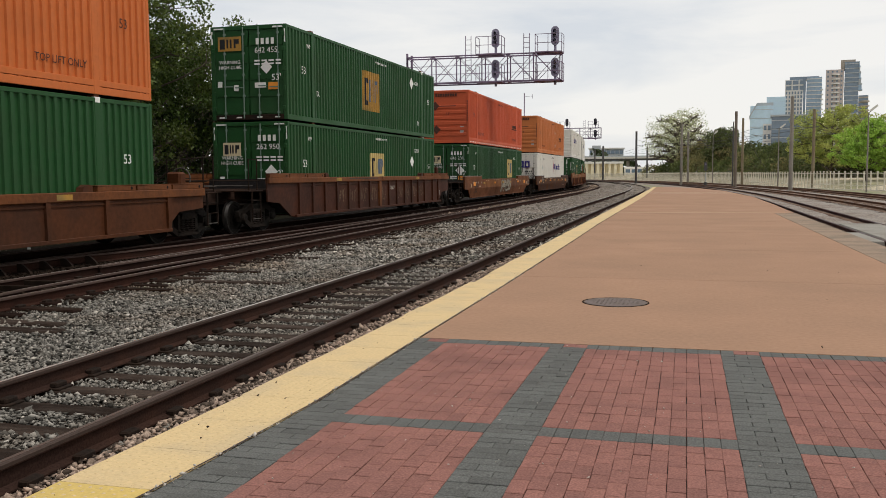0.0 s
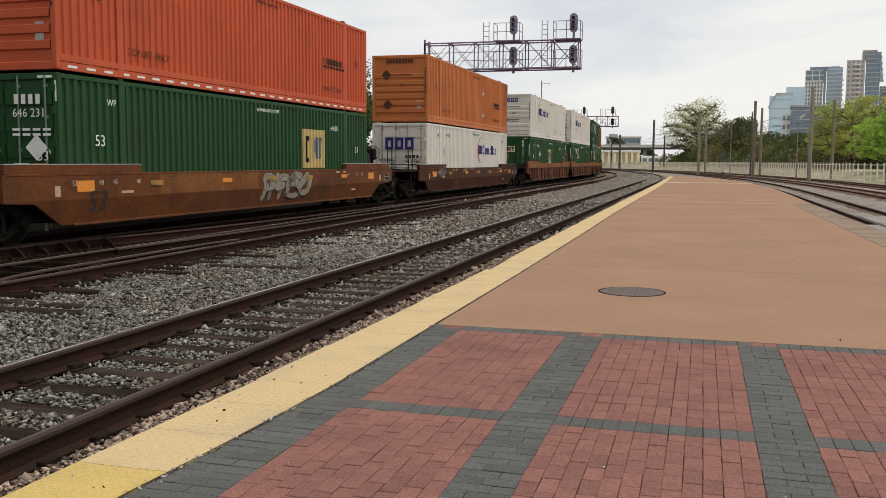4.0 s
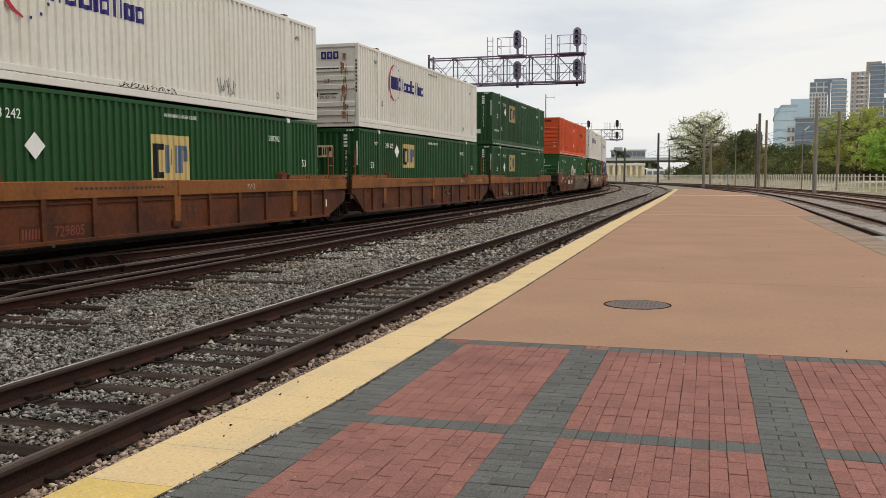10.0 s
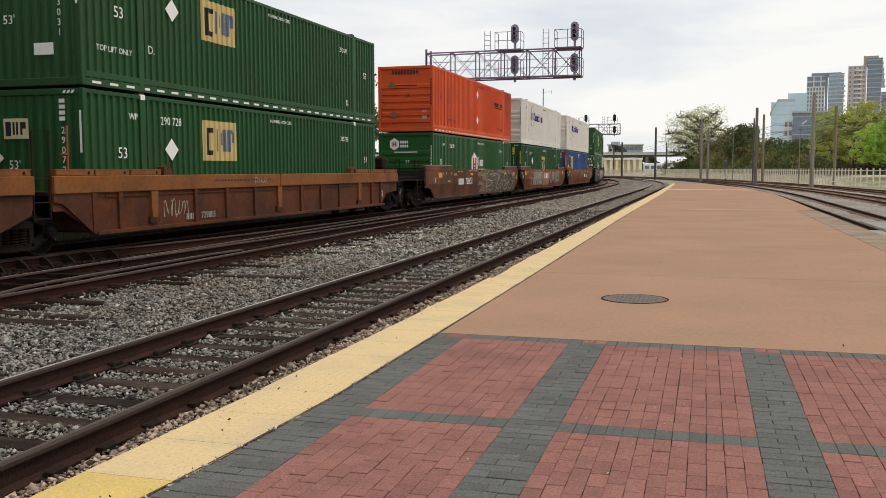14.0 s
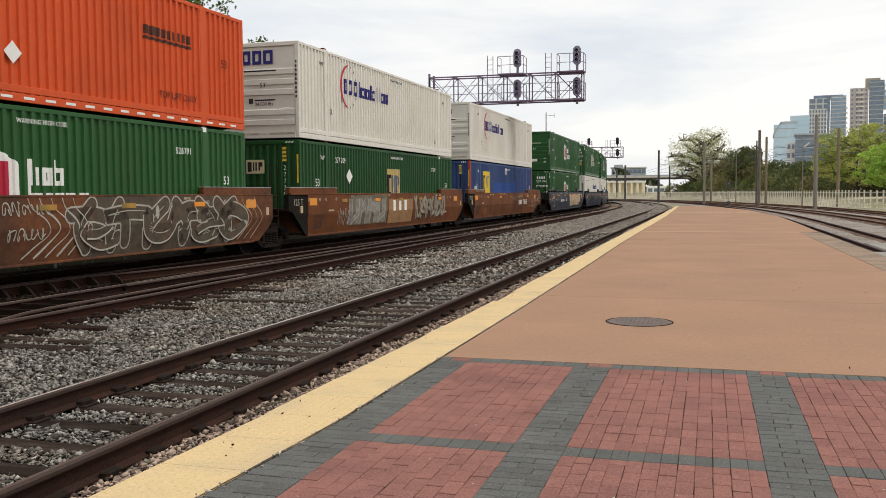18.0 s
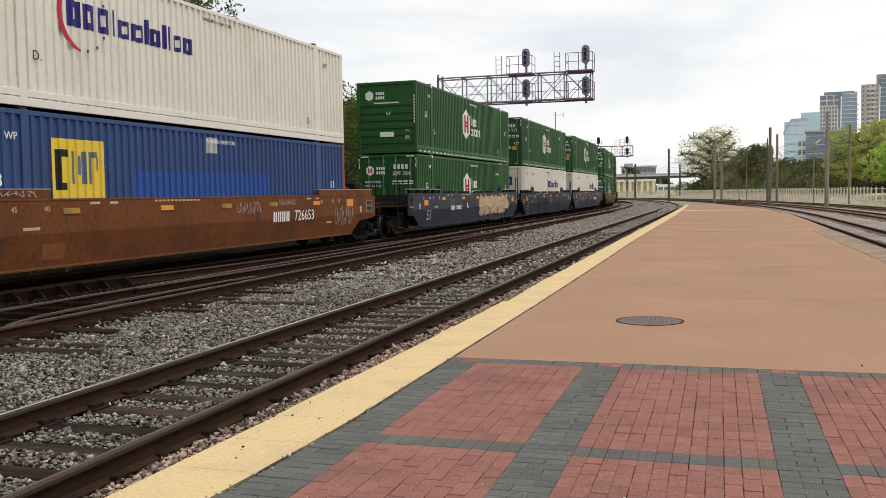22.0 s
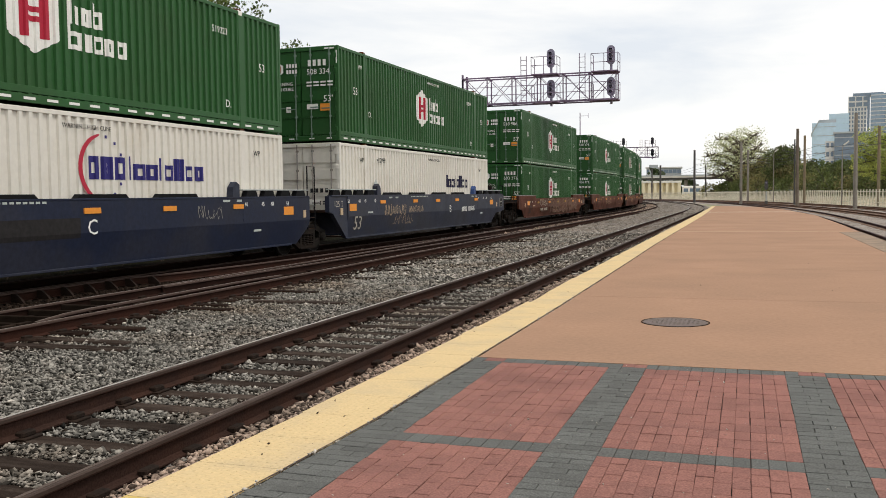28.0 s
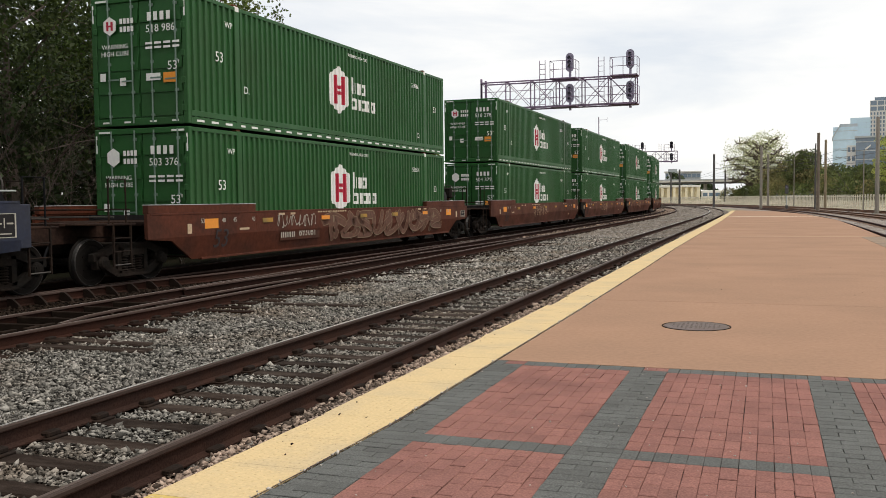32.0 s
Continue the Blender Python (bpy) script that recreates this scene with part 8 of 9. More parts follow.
# low station building under the bridge and a light rail vehicle beside it
use("tram_white", (0.72, 0.70, 0.64), 0.4, vary=0.04, grain=2, stain=0.3)
use("tram_yellow", (0.80, 0.72, 0.52), 0.5, vary=0.05, grain=2, stain=0.3)
b = building("transit_shelter", "low cream station shelter with columns beyond the tracks", -5.4, 310)
part("roof", Shape().box(-7.5, 0, 5.2, 9.2, 6, 5.9, 0.05), "tram_white", b)
part("back_wall", Shape().box(-7.3, 1.6, 0, 9.0, 1.9, 5.2), "tram_yellow", b)
for i in range(9):
    part("column", Shape().box(-7.2 + i * 1.9, 0.2, 0, -6.4 + i * 1.9, 0.9, 5.2, 0.03), "tram_yellow", b)
x, y = polar(-2.9, 305)
t = thing("light_rail_vehicle", "white light rail vehicle standing in the distance", "tram", pose(x, y, -0.3, 0, 0, 6))
part("body", Shape().box(-4, 0, 0.6, 4, 2.65, 3.9, 0.2), "tram_white", t)
part("stripe", Shape().box(-4.02, -0.03, 0.6, 4.02, 0.05, 1.3), "tram_yellow", t)
for i in range(4):
    part("window", Shape().box(-3.6 + i * 1.9, -0.04, 2.0, -2.2 + i * 1.9, 0.05, 3.1, 0.03), "glass_dark", t)
part("skirt", Shape().box(-3.6, 0.2, 0.05, 3.6, 2.4, 0.65), "truck", t)

# ---- planting ----
def leaf_mat(name, a, b_, rough=0.6, island=0.45):
    m = mat(name, a, rough, vary=0.2, grain=2.0, stain=0.35, second=b_, amount=0.9, island=island, bump=0, spec=0.3)
    nt = m.node_tree
    bs, out = nt.nodes["Principled BSDF"], nt.nodes["Material Output"]
    thin, mx = nt.nodes.new("ShaderNodeBsdfTranslucent"), nt.nodes.new("ShaderNodeMixShader")
    mx.inputs["Fac"].default_value = 0.35
    nt.links.new(bs.inputs["Base Color"].links[0].from_socket, thin.inputs["Color"])
    nt.links.new(bs.outputs[0], mx.inputs[1])
    nt.links.new(thin.outputs[0], mx.inputs[2])
    nt.links.new(mx.outputs[0], out.inputs["Surface"])
    MAT[name] = m
    return m


# Darker copies of the wood's green carry its inner and low shade as colour.
leaf_mat("leaf_shaded", (0.021, 0.034, 0.010), (0.036, 0.050, 0.013))
leaf_mat("leaf_mid", (0.060, 0.095, 0.018), (0.125, 0.150, 0.028))
leaf_mat("leaf_half_shaded", (0.031, 0.049, 0.013), (0.058, 0.074, 0.018))
leaf_mat("leaf_wood", (0.078, 0.104, 0.030), (0.155, 0.165, 0.055))
leaf_mat("leaf_brown", (0.165, 0.160, 0.060), (0.24, 0.20, 0.09))
leaf_mat("leaf_bright", (0.36, 0.52, 0.085), (0.25, 0.40, 0.07), island=0.3)
leaf_mat("leaf_olive", (0.44, 0.46, 0.13), (0.31, 0.37, 0.10), island=0.3)
leaf_mat("leaf_bud", (0.52, 0.53, 0.32), (0.42, 0.46, 0.22), island=0.3)
use("bark", (0.085, 0.065, 0.05), 0.9, vary=0.3, grain=12, stain=1.5, second=(0.13, 0.11, 0.09), bump=0.6, stretch=(1, 1, 0.3))
use("twig", (0.115, 0.086, 0.074), 0.9, vary=0.3, grain=12, stain=1.5)


def leaves(points, normals_seed, size, squash=0.75):
    """Small folded leaf clumps, one quad each, at the given points."""
    r = np.random.RandomState(normals_seed)
    n = len(points)
    a = r.normal(size=(n, 3))
    a /= np.linalg.norm(a, axis=1, keepdims=True)
    b = np.cross(a, r.normal(size=(n, 3)))
    b /= np.linalg.norm(b, axis=1, keepdims=True)
    s = size * r.uniform(0.55, 1.25, (n, 1))
    p = np.asarray(points)
    tip = a * s
    wid = b * s * squash * 0.5
    vs = np.stack([p - tip * 0.5, p + wid, p + tip * 0.5, p - wid], 1).reshape(-1, 3)
    return vs, np.arange(4 * n).reshape(n, 4)


def quick_mesh(name, vs, fs, material):
    me = bpy.data.meshes.new(name)
    k = fs.shape[1]
    me.vertices.add(len(vs))
    me.vertices.foreach_set("co", np.asarray(vs, dtype=np.float32).ravel())
    me.loops.add(fs.size)
    me.loops.foreach_set("vertex_index", fs.astype(np.int32).ravel())
    me.polygons.add(len(fs))
    me.polygons.foreach_set("loop_start", np.arange(0, fs.size, k, dtype=np.int32))
    me.update(calc_edges=True)
    me.materials.append(MAT[material])
    return me


def tree(x, y, hgt, rad, leaf, label, n_leaf=6000, size=0.28, seed=0, low=0.22, fill=0.75, limbs=11, trunk=0.022, category="tree", group="trees", clip_x=None, twigs=4, clumps=8, twig_len=0.42, limb=0.42, spire=(0.1, 0.28)):
    """A tapered trunk, branching limbs and a crown of leaf clumps round the branch ends."""
    r = random.Random(seed)
    rn = np.random.RandomState(seed)
    t = thing("tree", label, category, pose(x, y, -0.5), group=group)
    wood, tips = Shape(), []
    top = Vector((r.uniform(-0.06, 0.06) * hgt, r.uniform(-0.06, 0.06) * hgt, hgt * 0.72))
    base_r = hgt * trunk
    pts = [Vector((0, 0, 0)), Vector((top.x * 0.2, top.y * 0.3, hgt * low)), Vector((top.x * 0.6, top.y * 0.5, hgt * 0.45)), top]
    for i in range(3):
        wood.tube(pts[i], pts[i + 1], base_r * (1 - 0.3 * i), base_r * (0.7 - 0.3 * i) + 0.01, 8, cap=False)
    for k in range(limbs):
        f = low * 0.9 + (0.72 - low) * (k + r.random()) / limbs
        a = k * 2.4 + r.uniform(-0.4, 0.4)
        start = pts[1].lerp(pts[3], max(0, (f - low) / (0.72 - low)))
        start = Vector((start.x, start.y, hgt * f))
        reach = rad * (0.75 + 0.35 * r.random()) * (1.0 - 0.35 * max(0, (f - 0.45)) / 0.3)
        mid_ = start + Vector((math.cos(a) * reach * 0.5, math.sin(a) * reach * 0.5, hgt * r.uniform(0.05, 0.14)))
        end = start + Vector((math.cos(a) * reach, math.sin(a) * reach, hgt * r.uniform(0.02, 0.24)))
        rr = base_r * limb
        wood.tube(start, mid_, rr, rr * 0.6, 6, cap=False)
        wood.tube(mid_, end, rr * 0.6, rr * 0.15, 5, cap=False)
        tips += [mid_, end, mid_.lerp(end, 0.5)]
        for q in range(twigs):
            s0 = mid_.lerp(end, r.uniform(0, 0.8))
            e = s0 + Vector((r.uniform(-1, 1), r.uniform(-1, 1), r.uniform(-0.25, 0.9))) * rad * twig_len
            wood.tube(s0, e, rr * 0.3, rr * 0.08, 4, cap=False)
            tips.append(e)
    for q in range(5):
        e = top + Vector((r.uniform(-1, 1) * rad * 0.45, r.uniform(-1, 1) * rad * 0.45, hgt * r.uniform(*spire)))
        wood.tube(top, e, base_r * (0.3 if spire[0] >= 0.1 else 0.12), base_r * (0.05 if spire[0] >= 0.1 else 0.02), 5, cap=False)
        tips += [e, top.lerp(e, 0.6)]
    part("trunk", wood, "bark", t, "trunk and limbs", fix=False)
    tp = np.array([tuple(v) for v in tips])
    which = rn.randint(0, len(tp), n_leaf)
    spread = rad * 0.24 * fill
    cl = rn.uniform(-1, 1, (len(tp) * clumps, 3)) * np.array([spread, spread, spread * 0.8]) * 1.5
    sub = rn.randint(0, clumps, n_leaf)
    ball = rn.normal(size=(n_leaf, 3))
    ball *= (rn.uniform(0, 1, (n_leaf, 1)) ** 0.4) / np.linalg.norm(ball, axis=1, keepdims=True)
    p = tp[which] + cl[which * clumps + sub] + ball * spread * (np.array([0.75, 0.75, 0.5]) if clumps > 4 else np.array([0.55, 0.55, 0.34]))
    mid_p = np.array([top.x * 0.6, top.y * 0.6, hgt * (0.5 + low * 0.5)])
    q = (p - mid_p) / np.array([rad * 1.12, rad * 1.12, hgt * (0.5 - low * 0.5)])
    ln = np.linalg.norm(q, axis=1)
    lump = 0.93 + 0.11 * np.sin(q[:, 0] * 5.1 + seed) * np.cos(q[:, 1] * 4.3) + 0.08 * np.sin(q[:, 2] * 7.7 + q[:, 0] * 3)
    p = p[ln < lump]
    p[:, 2] = np.clip(p[:, 2], hgt * 0.04, None)
    if clip_x is not None:
        p = p[p[:, 0] + x < clip_x]
    vs, fs = leaves(p, seed + 1, size)
    part("crown", quick_mesh("crown", vs, fs, leaf), None, t, "crown of small leaf clumps")
    return t


WOOD = "leafy dark green tree in the woods behind the train"
left = [(-20.5, 37.0, 9.4, 3.4, "leaf_mid", 26000), (-20.2, 31.5, 11.0, 3.6, "leaf_mid", 32000), (-20.6, 26.0, 12.0, 3.8, "leaf_mid", 32000), (-20.3, 20.5, 12.0, 3.6, "leaf_half_shaded", 22000),
        (-20.5, 15.0, 12.5, 3.8, "leaf_half_shaded", 17000), (-20.8, 9.5, 13.0, 4.0, "leaf_shaded", 12000), (-25.5, 39.0, 9.5, 4.2, "leaf_shaded", 10000), (-26.0, 33.0, 11.5, 4.8, "leaf_shaded", 12000),
        (-26.5, 25.0, 13.0, 5.2, "leaf_shaded", 6000), (-26.0, 17.0, 13.5, 5.2, "leaf_shaded", 6000), (-20.8, 41.2, 7.4, 3.0, "leaf_mid", 18000), (-21.8, 49.0, 9.2, 3.1, "leaf_mid", 15000), (-23.4, 56.0, 9.4, 3.2, "leaf_mid", 14000), (-25.9, 63.0, 9.6, 3.2, "leaf_mid", 12000), (-28.8, 70.0, 9.6, 3.4, "leaf_mid", 11000), (-33.0, 37.0, 12.0, 5.6, "leaf_shaded", 8000), (-33.5, 28.0, 14.0, 6.0, "leaf_shaded", 3000), (-34.0, 18.0, 14.0, 6.0, "leaf_shaded", 3000)]
for i, (x, y, hh, rr, lf, n_) in enumerate(left):
    tree(x, y, hh, rr, lf, WOOD, n_, 0.14 if x > -24 else 0.28, 200 + i, low=0.14, fill=1.15, limbs=15, group="trees behind the train", clip_x=-16.4, clumps=4 if x > -24 else 8, twigs=5, limb=0.24)


def bush(x, y, hgt, rad, leaf, n_, seed, label="green undergrowth behind the train, colour darkened for shade", size=0.22, group="undergrowth"):
    rn = np.random.RandomState(seed)
    r = random.Random(seed)
    t = thing("bush", label, "bush", pose(x, y, -0.5), group=group)
    st = Shape()
    for k in range(9):
        a = r.uniform(0, 6.28)
        e = (math.cos(a) * rad * 0.8 * r.random(), math.sin(a) * rad * 0.8 * r.random(), hgt * r.uniform(0.6, 1.0))
        st.tube((e[0] * 0.2, e[1] * 0.2, 0), e, 0.035, 0.01, 5, cap=False)
    part("stem", st, "bark", t, fix=False)["kind"] = "stuff"
    d = rn.normal(size=(n_, 3))
    d /= np.linalg.norm(d, axis=1, keepdims=True)
    lump = 1 + 0.25 * np.sin(d[:, :1] * 5 + seed) * np.cos(d[:, 1:2] * 4)
    p = d * rn.uniform(0.25, 1, (n_, 1)) ** 0.5 * lump * np.array([rad, rad, hgt * 0.55]) + np.array([0, 0, hgt * 0.5])
    p[:, 2] = np.clip(p[:, 2], 0.02, None)
    vs, fs = leaves(p, seed, size)
    part("foliage", quick_mesh("foliage", vs, fs, leaf), None, t)
    return t


i = 0
y = 6.0
while y < 42:
    # Undergrowth takes the darkest green, with the woods' shade painted in.
    bush(-20.6 - (i % 3) * 0.9, y, 3.6 + 1.4 * ((i * 7) % 5) / 4, 2.3, "leaf_shaded", 2600, 400 + i)
    bush(-28.0 - (i % 2), y + 1.0, 5.5, 3.0, "leaf_shaded", 2200, 500 + i)
    i += 1
    y += 2.4


def bare_shrub(x, y, hgt, seed):
    r = random.Random(seed)
    s = Shape()

    def grow(p, d, l, rad_, lvl):
        e = p + d * l
        s.tube(p, e, rad_, rad_ * 0.6, 3, cap=False)
        if lvl:
            for _ in range(3):
                nd = (d + Vector((r.uniform(-0.8, 0.8), r.uniform(-0.8, 0.8), r.uniform(-0.35, 0.45)))).normalized()
                grow(p.lerp(e, r.uniform(0.5, 1.0)), nd, l * r.uniform(0.55, 0.8), rad_ * 0.55, lvl - 1)
    for _ in range(5):
        grow(Vector((r.uniform(-0.4, 0.4), r.uniform(-0.4, 0.4), 0)), Vector((r.uniform(-0.5, 0.5), r.uniform(-0.5, 0.5), 1)).normalized(), hgt * 0.36, 0.012, 4)
    solid("bare_shrub", s, "twig", "leafless grey shrub at the edge of the woods", "shrub", "bare shrubs", m=pose(x, y, -0.5), fix=False)


for k, (x, y) in enumerate(((-17.6, 13.0), (-17.3, 15.4), (-17.5, 17.8), (-17.3, 20.0), (-17.6, 22.2), (-17.4, 24.6), (-17.8, 27.0))):
    bare_shrub(x, y, 5.4 + 0.7 * (k % 3), 40 + k)

# right-hand planting beyond the fence
for k, (az, d, hh, rr, lf, n_, sz, lab) in enumerate((
        (8.1, 152, 12.6, 6.6, "leaf_olive", 44000, 0.24, "large olive green tree beyond the fence"), (11.6, 155, 12.2, 6.8, "leaf_olive", 34000, 0.25, "large olive green tree beyond the fence"),
        (9.9, 131, 9.2, 4.4, "leaf_bright", 38000, 0.195, "fresh bright green tree beyond the fence"), (12.4, 128, 9.4, 4.8, "leaf_bright", 24000, 0.21, "fresh bright green tree beyond the fence"),
        (4.0, 205, 8.4, 5.4, "leaf_wood", 9000, 0.45, "dark green tree beyond the fence"), (5.5, 190, 8.0, 5.0, "leaf_wood", 9000, 0.45, "dark green tree beyond the fence"),
        (2.0, 232, 13.5, 4.4, "leaf_wood", 9000, 0.5, "dark evergreen tree beyond the fence"), (2.9, 230, 9.4, 5.0, "leaf_brown", 7000, 0.5, "dark green tree beyond the fence"),
        (0.9, 250, 10.6, 5.6, "leaf_brown", 9000, 0.55, "dark green tree beyond the fence"), (0.1, 270, 9.6, 5.6, "leaf_wood", 8000, 0.6, "dark green tree beyond the fence"),
        (6.9, 175, 8.6, 5.0, "leaf_wood", 8000, 0.42, "dark green tree beyond the fence"))):
    x, y = polar(az, d)
    tree(x, y, hh, rr, lf, lab, n_, sz, 300 + k, low=0.15, fill=1.1 if d > 160 else 0.85, limbs=15 if d > 160 else 20, group="trees beyond the fence", clumps=6 if d > 160 else 3)
x, y = polar(-0.55, 262)
tree(x, y, 20.6, 9.0, "leaf_bud", "budding spring tree with thin pale leaves and visible branches", 10500, 0.42, 351, low=0.16, fill=1.0, limbs=28, trunk=0.034, twigs=13, spire=(0.04, 0.2), group="trees beyond the fence", clumps=5, twig_len=0.24, limb=0.75)
for k in range(17):
    az = -2.0 + k * 0.9
    d = float(np.interp(az, (-2.2, 1.4, 5.0, 8.4, 13), (275, 218, 174, 156, 148)))
    x, y = polar(az, d)
    bush(x, y, 4.4 + (k * 5 % 4) * 0.5, 3.4, "leaf_wood" if k % 3 else "leaf_brown", 1500, 600 + k, "dark shrubs beyond the fence", 0.4, "shrubs beyond the fence")
# far tree line that closes the horizon
vs_, fs_ = [], []
rn = np.random.RandomState(77)
n_far = 26000
ang = rn.uniform(-75, 60, n_far)
dd = rn.uniform(420, 620, n_far)
hh_ = rn.uniform(0, 1, n_far) ** 1.3 * (7 + 4 * np.sin(ang * 0.9) + 2.5 * np.sin(ang * 3.3))
p = np.stack([dd * np.sin(np.radians(ang)), dd * np.cos(np.radians(ang)), hh_], 1)
vs_, fs_ = leaves(p, 78, 3.2)
tagged(part("far_woods", quick_mesh("far_woods", vs_, fs_, "leaf_shaded"), None), "distant line of dark trees along the horizon", "woods", kind="stuff")

# ---- loose ballast stones ----
chip_v = np.array([(1, 0, 0), (-1, 0, 0), (0, 1, 0), (0, -1, 0), (0, 0, 1), (0, 0, -1)], dtype=float)
chip_f = np.array([(0, 2, 4), (2, 1, 4), (1, 3, 4), (3, 0, 4), (2, 0, 5), (1, 2, 5), (3, 1, 5), (0, 3, 5)])


def scatter(name, n, xr, yr, size, z, seed, material="stone", keep=None, lane=None, side=0.0):
    r = np.random.RandomState(seed)
    u = r.uniform(0, 1, n)
    ys_ = yr[0] + (yr[1] - yr[0]) * u ** 1.35
    xs_ = r.uniform(xr[0], xr[1], n)
    if keep is not None:
        ok = keep(xs_, ys_)
        xs_, ys_ = xs_[ok], ys_[ok]
    if lane is not None:
        xs_ = xs_ + np.array([lane(w)[0] + side for w in ys_])
    n = len(xs_)
    base = chip_v[None] * (1 + r.uniform(-0.4, 0.4, (n, 6, 1))) + r.uniform(-0.35, 0.35, (n, 6, 3))
    sc = size * r.lognormal(0, 0.28, (n, 1, 1)) * r.uniform(0.42, 1.45, (n, 1, 3)) * np.array([1.15, 1.15, 0.72])
    v = base * sc
    a, t = r.uniform(0, 6.28, n), r.uniform(-0.7, 0.7, n)
    c, s = np.cos(a)[:, None], np.sin(a)[:, None]
    x, y = v[..., 0] * c - v[..., 1] * s, v[..., 0] * s + v[..., 1] * c
    ct, st = np.cos(t)[:, None], np.sin(t)[:, None]
    y, zz = y * ct - v[..., 2] * st, y * st + v[..., 2] * ct
    v = np.stack([x + xs_[:, None], y + ys_[:, None], zz + (z + r.uniform(-0.012, 0.022, n))[:, None]], -1).reshape(-1, 3)
    f = (chip_f[None] + 6 * np.arange(n)[:, None, None]).reshape(-1, 3)
    return tagged(part(name, quick_mesh(name, v, f, material), None), "loose grey and tan crushed stones of the track bed", "ballast stones", kind="stuff")


def off_ties(xs_, ys_):
    """Leaves most tie tops and the rails clear."""
    d1, d2 = np.abs(xs_ + 4.56), np.abs(xs_ + 9.75 - mid_shift(ys_))
    rail = (np.abs(d1 - 0.7535) < 0.085) | (np.abs(d2 - 0.7535) < 0.085)
    k = (ys_ + 39.8) % 0.56
    tie = ((k < 0.12) | (k > 0.44)) & ((d1 < 1.25) | (d2 < 1.2))
    return ~rail & ~tie


scatter("ballast_stones_behind", 9000, (-8.7, -2.98), (-8.0, 2.4), 0.030, -0.352, 15, keep=off_ties)
scatter("ballast_stones", 125000, (-8.95, -2.98), (2.2, 18.0), 0.0185, -0.352, 5, keep=off_ties)
# Stones on the freight side, with the train's shade in their colour.
scatter("ballast_stones_dirty", 36000, (-13.2, -8.5), (8.0, 34.0), 0.028, -0.352, 6, "stone_dirty_shade", keep=off_ties)
scatter("ballast_stones_beyond", 42000, (-9.0, -2.98), (16.0, 44.0), 0.031, -0.350, 8, keep=off_ties)
scatter("ballast_stones_pale", 3600, (-8.7, -2.98), (19.0, 46.0), 0.030, -0.338, 21, "stone_white", keep=off_ties)
# Undarkened stones paint the skylit strip along the train's edge.
scatter("ballast_stones_lit", 2600, (-0.17, 0.17), (17.5, 60.0), 0.030, -0.318, 27, "stone", lane=lane_train, side=1.08)
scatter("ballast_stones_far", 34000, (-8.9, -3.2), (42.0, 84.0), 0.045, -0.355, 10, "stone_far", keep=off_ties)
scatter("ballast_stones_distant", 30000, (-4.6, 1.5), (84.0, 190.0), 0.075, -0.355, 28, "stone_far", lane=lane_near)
# Tan stones put the far daylight onto the darkened bed.
scatter("ballast_stones_turnout", 9000, (-2.4, 0.6), (40.0, 150.0), 0.050, -0.350, 29, "stone_tan", lane=lane_mid)
scatter("ballast_stones_edge", 16000, (-3.7, -2.98), (2.2, 20.0), 0.020, -0.325, 7, "stone_tan")
scatter("ballast_stones_pale", 2600, (-8.7, -2.98), (2.2, 22.0), 0.018, -0.340, 9, "stone_white", keep=off_ties)
scatter("paving_grit", 260, (-2.2, 2.9), (3.6, 7.9), 0.0042, 0.001, 12, "stone_white")["label"] = "small pale grit lying on the brick paving"
scatter("mortar_crumbs", 420, (-0.004, 0.030), (2.6, 15.0), 0.0065, 0.004, 33, "stone_white", lane=lambda w: (yel_in(w), w, 0.0))["label"] = "pale crumbled mortar along the platform joint"
scatter("edge_debris", 45, (-2.86, -2.42), (3.2, 14.0), 0.0045, 0.014, 13, "iron")["label"] = "small dark flakes of dirt on the yellow edge"
scatter("slab_debris", 14, (-2.2, 2.9), (8.2, 24.0), 0.006, 0.002, 14, "iron")["label"] = "small dark flakes of dirt on the concrete"

# ---- brick paving: columns of running bond between dark bands laid crosswise ----
COL, LEN, PER = 0.0931, 0.192, 1.42
tops = {}


def brick_geo(x, y, w, l, z):
    b = 0.003
    vs = [(x - w / 2, y - l / 2, z - 0.05), (x + w / 2, y - l / 2, z - 0.05), (x + w / 2, y + l / 2, z - 0.05), (x - w / 2, y + l / 2, z - 0.05)]
    vs += [(p[0], p[1], z - b) for p in vs]
    vs += [(x - w / 2 + b, y - l / 2 + b, z), (x + w / 2 - b, y - l / 2 + b, z), (x + w / 2 - b, y + l / 2 - b, z), (x - w / 2 + b, y + l / 2 - b, z)]
    fs = [(8, 9, 10, 11)]
    for k in range(4):
        j = (k + 1) % 4
        fs += [(k, j, 4 + j, 4 + k), (4 + k, 4 + j, 8 + j, 8 + k)]
    return vs, fs


def brick_mesh(w, l, mat_name):
    key = (round(w, 3), round(l, 3), mat_name)
    if key not in tops:
        tops[key] = Shape().add(*brick_geo(0, 0, key[0], key[1], 0)).data("brick", mat_name, fix=False)
    return tops[key]


rngb = random.Random(11)
far_red, far_dark, made = Shape(), Shape(), [0]


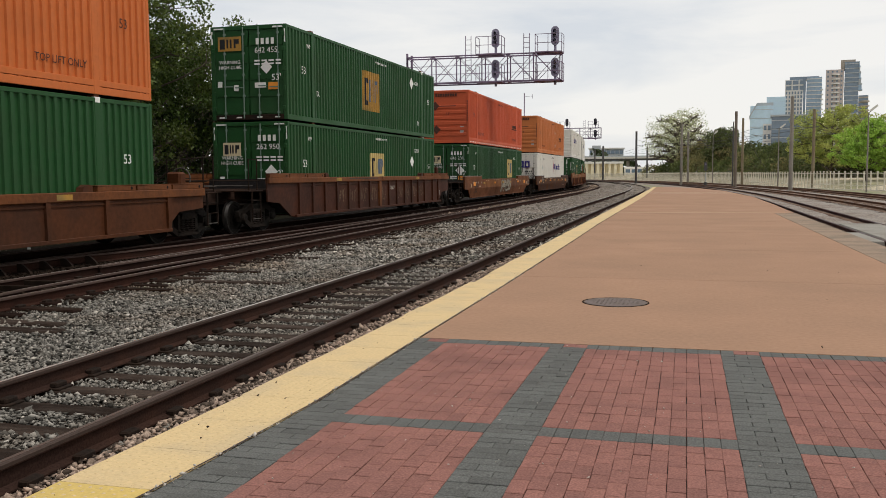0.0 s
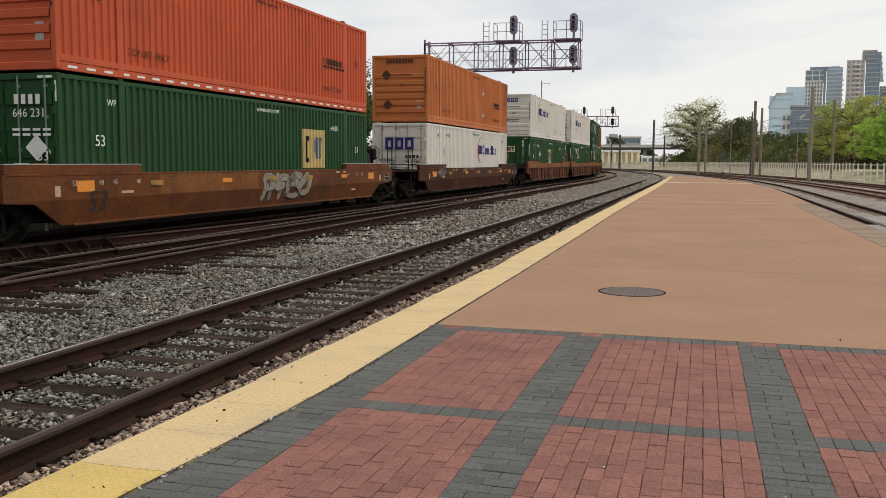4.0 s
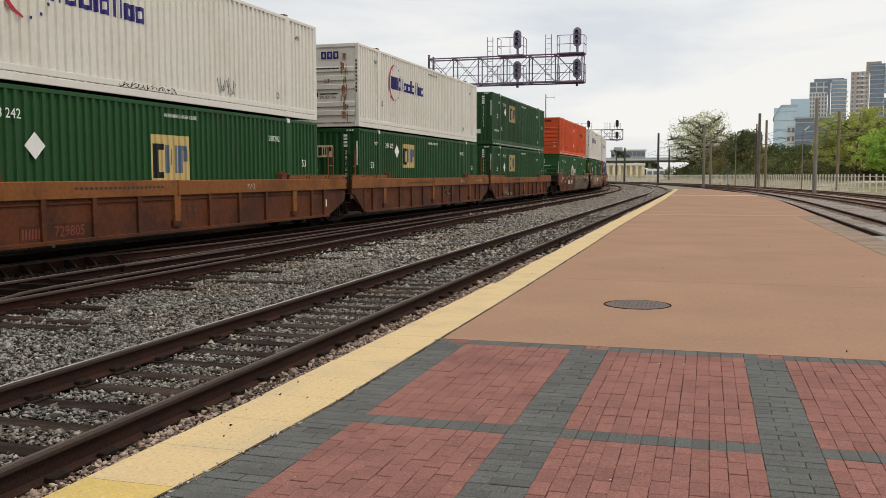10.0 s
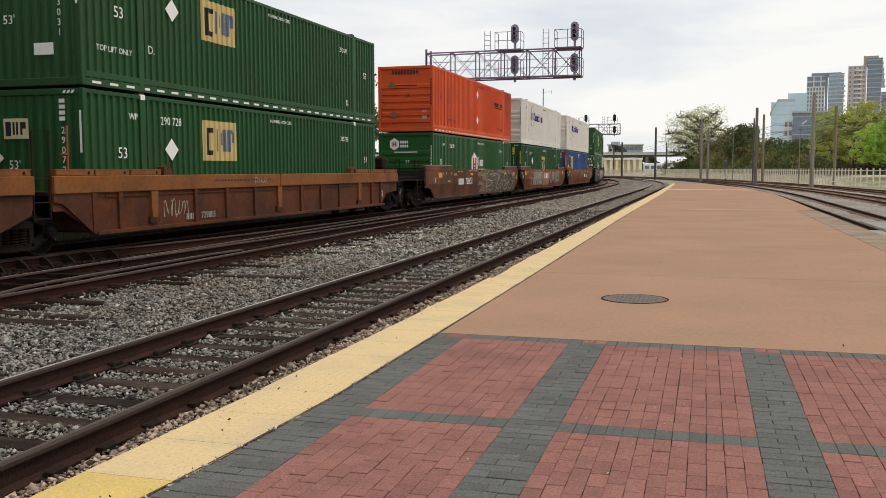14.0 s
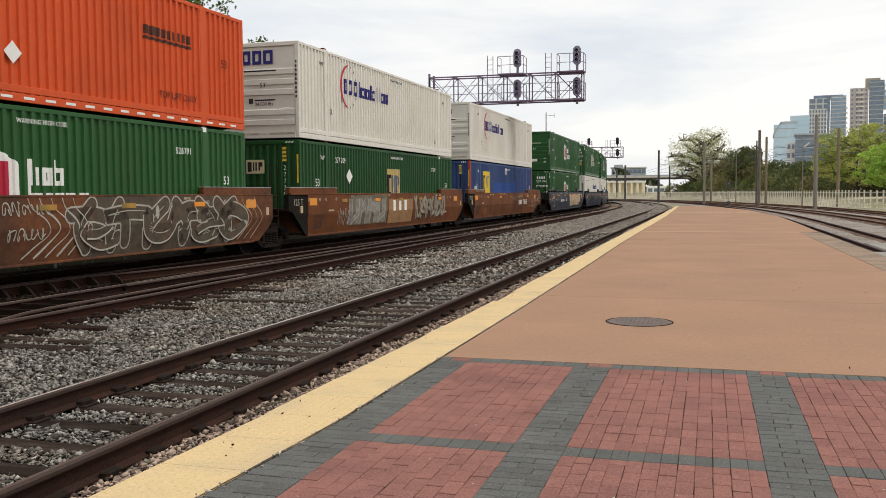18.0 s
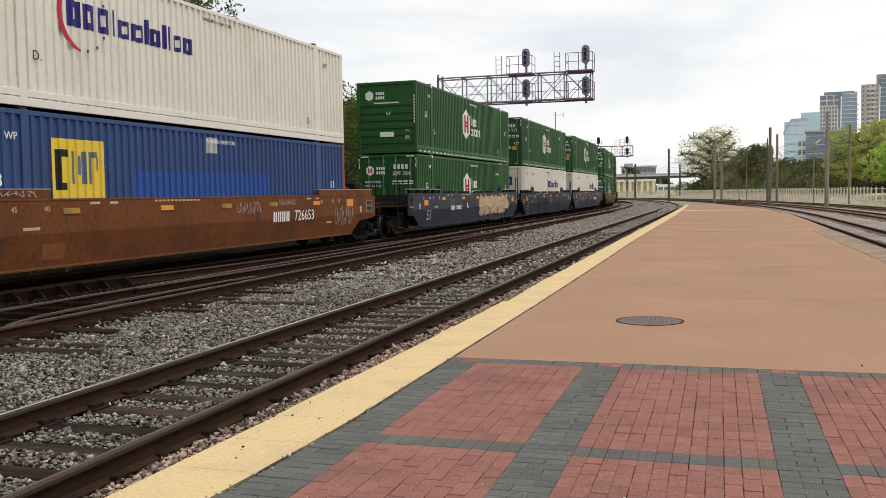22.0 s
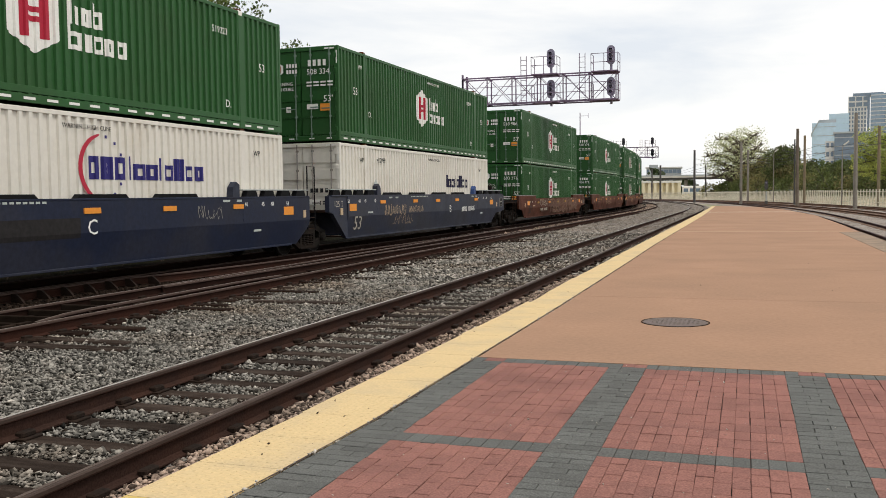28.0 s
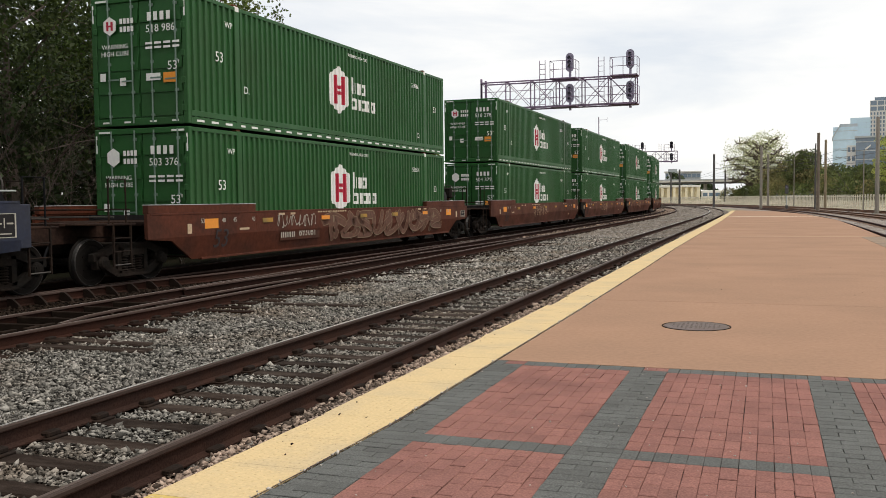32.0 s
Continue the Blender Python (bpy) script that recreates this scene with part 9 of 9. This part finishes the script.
def lay(x0, x1, y0, y1, dark):
    """One brick in its bed, with a joint of its own width round it."""
    w, l = x1 - x0, y1 - y0
    xc, yc = (x0 + x1) / 2, (y0 + y1) / 2
    if w < 0.03 or l < 0.03 or x0 < yel_in(yc) + 0.004:
        return
    z = rngb.uniform(-0.0025, 0.0012)
    gap, cross = rngb.choice((0.0008, 0.0012, 0.0016, 0.002, 0.003)), rngb.choice((0.004, 0.005, 0.006, 0.008, 0.011))
    if -1.35 < xc < 0.95 and 3.75 < yc < 5.9 and made[0] < 320:
        part("brick", brick_mesh(w - gap, l - cross, "brick_dark_loose" if dark else "brick_red_loose"), None, platform,
             m=pose(xc + rngb.uniform(-0.0015, 0.0015), yc, z, rngb.uniform(-0.3, 0.3), rngb.uniform(-0.25, 0.25), rngb.uniform(-0.7, 0.7)))
        made[0] += 1
    else:
        (far_dark if dark else far_red).add(*brick_geo(xc + rngb.uniform(-0.0025, 0.0025), yc + rngb.uniform(-0.003, 0.003), w - gap, l - cross, z))


# dark bands along the platform: rows of stretchers and halves set crosswise
bands = [(-1.106 + PER * k, -1.106 + PER * k + 0.31) for k in range(-1, 4)]
bands = [(a, b) for a, b in bands if a > -2.3] + [(-2.44, -2.055)]
for a, b in bands:
    y, k = -11.95, 0
    while y < BRICK_END - 0.2:
        y1 = y + 0.0975
        cuts = [a, a + 0.205, b] if k % 2 else [a, a + 0.105, b]
        if b < -2.0:
            left_ = yel_in(y) + 0.008
            cuts = [left_, left_ + (0.205 if k % 2 else 0.1), b] if not 5.10 < y < 5.24 else [left_, b]
        if rngb.random() < 0.08:
            cuts[1] += rngb.uniform(-0.04, 0.04)
        for c0_, c1_ in zip(cuts, cuts[1:]):
            lay(c0_, c1_, y, y1, True)
        y, k = y1, k + 1
    for c0_ in np.arange(a, b - 0.05, 0.1033):
        lay(max(c0_, yel_in(7.9) + 0.008), min(c0_ + 0.1033, b), y, BRICK_END, rngb.random() < 0.4)
# red fields between them, with a dark soldier course
fields = sorted(bands)
for (_, a), b in zip(fields, [q[0] for q in fields[1:]] + [3.05]):
    n_ = max(1, round((b - a) / COL))
    for i in range(n_):
        x0, x1 = a + (b - a) * i / n_, a + (b - a) * (i + 1) / n_
        y = -12.0 + (0.5 * (i % 2)) * LEN + rngb.uniform(-0.02, 0.02)
        while y < BRICK_END - 0.01:
            y1 = y + LEN
            for line in (5.11, 5.30, 7.80, BRICK_END):
                if y < line - 0.02 < y1 + 0.04:
                    y1 = line
                    break
            yc = (y + y1) / 2
            lay(x0, x1, y, y1, 5.10 < yc < 5.31 or yc > 7.80)
            y = y1
part("red_bricks", far_red, "brick_red", platform, "red clay paving bricks", fix=False)["kind"] = "stuff"
part("dark_bricks", far_dark, "brick_dark", platform, "dark grey paving bricks", fix=False)["kind"] = "stuff"

# ---- how far the train has rolled: speed in metres a second every two seconds ----
SPEED = [8.45, 8.51, 8.62, 8.66, 8.64, 8.62, 8.49, 8.35, 8.28, 8.28, 8.28, 8.20, 8.15, 8.12, 8.06, 7.95, 7.68]


def rolled(t):
    k = min(int(t / 2), 15)
    s = sum(SPEED[i] + SPEED[i + 1] for i in range(k))
    d = t - 2 * k
    return s + SPEED[k] * d + (SPEED[k + 1] - SPEED[k]) * d * d / 4


def motions():
    for car, lower, upper, u in TRAIN:
        times = [i * 1.0 for i in range(33)]
        places = [u + CL / 2 - rolled(t) for t in times]
        walk(car, [(t, lane_matrix(lane_train, w, RAIL)) for t, w in zip(times, places)])
        for box_, z in ((lower, GAP_Z[0]), (upper, GAP_Z[1])):
            walk(box_, [(t, lane_matrix(lane_train, w, z)) for t, w in zip(times, places)])
    where = {car: u for car, _, _, u in TRAIN}
    for car, axle, dy in WHEELS:
        rows, turn = [(0.0, 0.0)], 0.0
        t = 0.0
        prev = None
        for i in range(1, 481):
            t = i / 15
            w = where[car] + CL / 2 - rolled(t)
            if 4 < w < 62:
                if prev is None and i > 1:
                    rows.append(((i - 1) / 15, turn))
                turn += math.degrees((rolled(t) - rolled(t - 1 / 15)) / WHEEL_R)
                rows.append((t, turn))
                prev = t
        if rows[-1][0] < 32.0:
            rows.append((32.0, turn))
        walk(axle, [(t, pose(0, dy, WHEEL_R, a)) for t, a in rows])


motions()
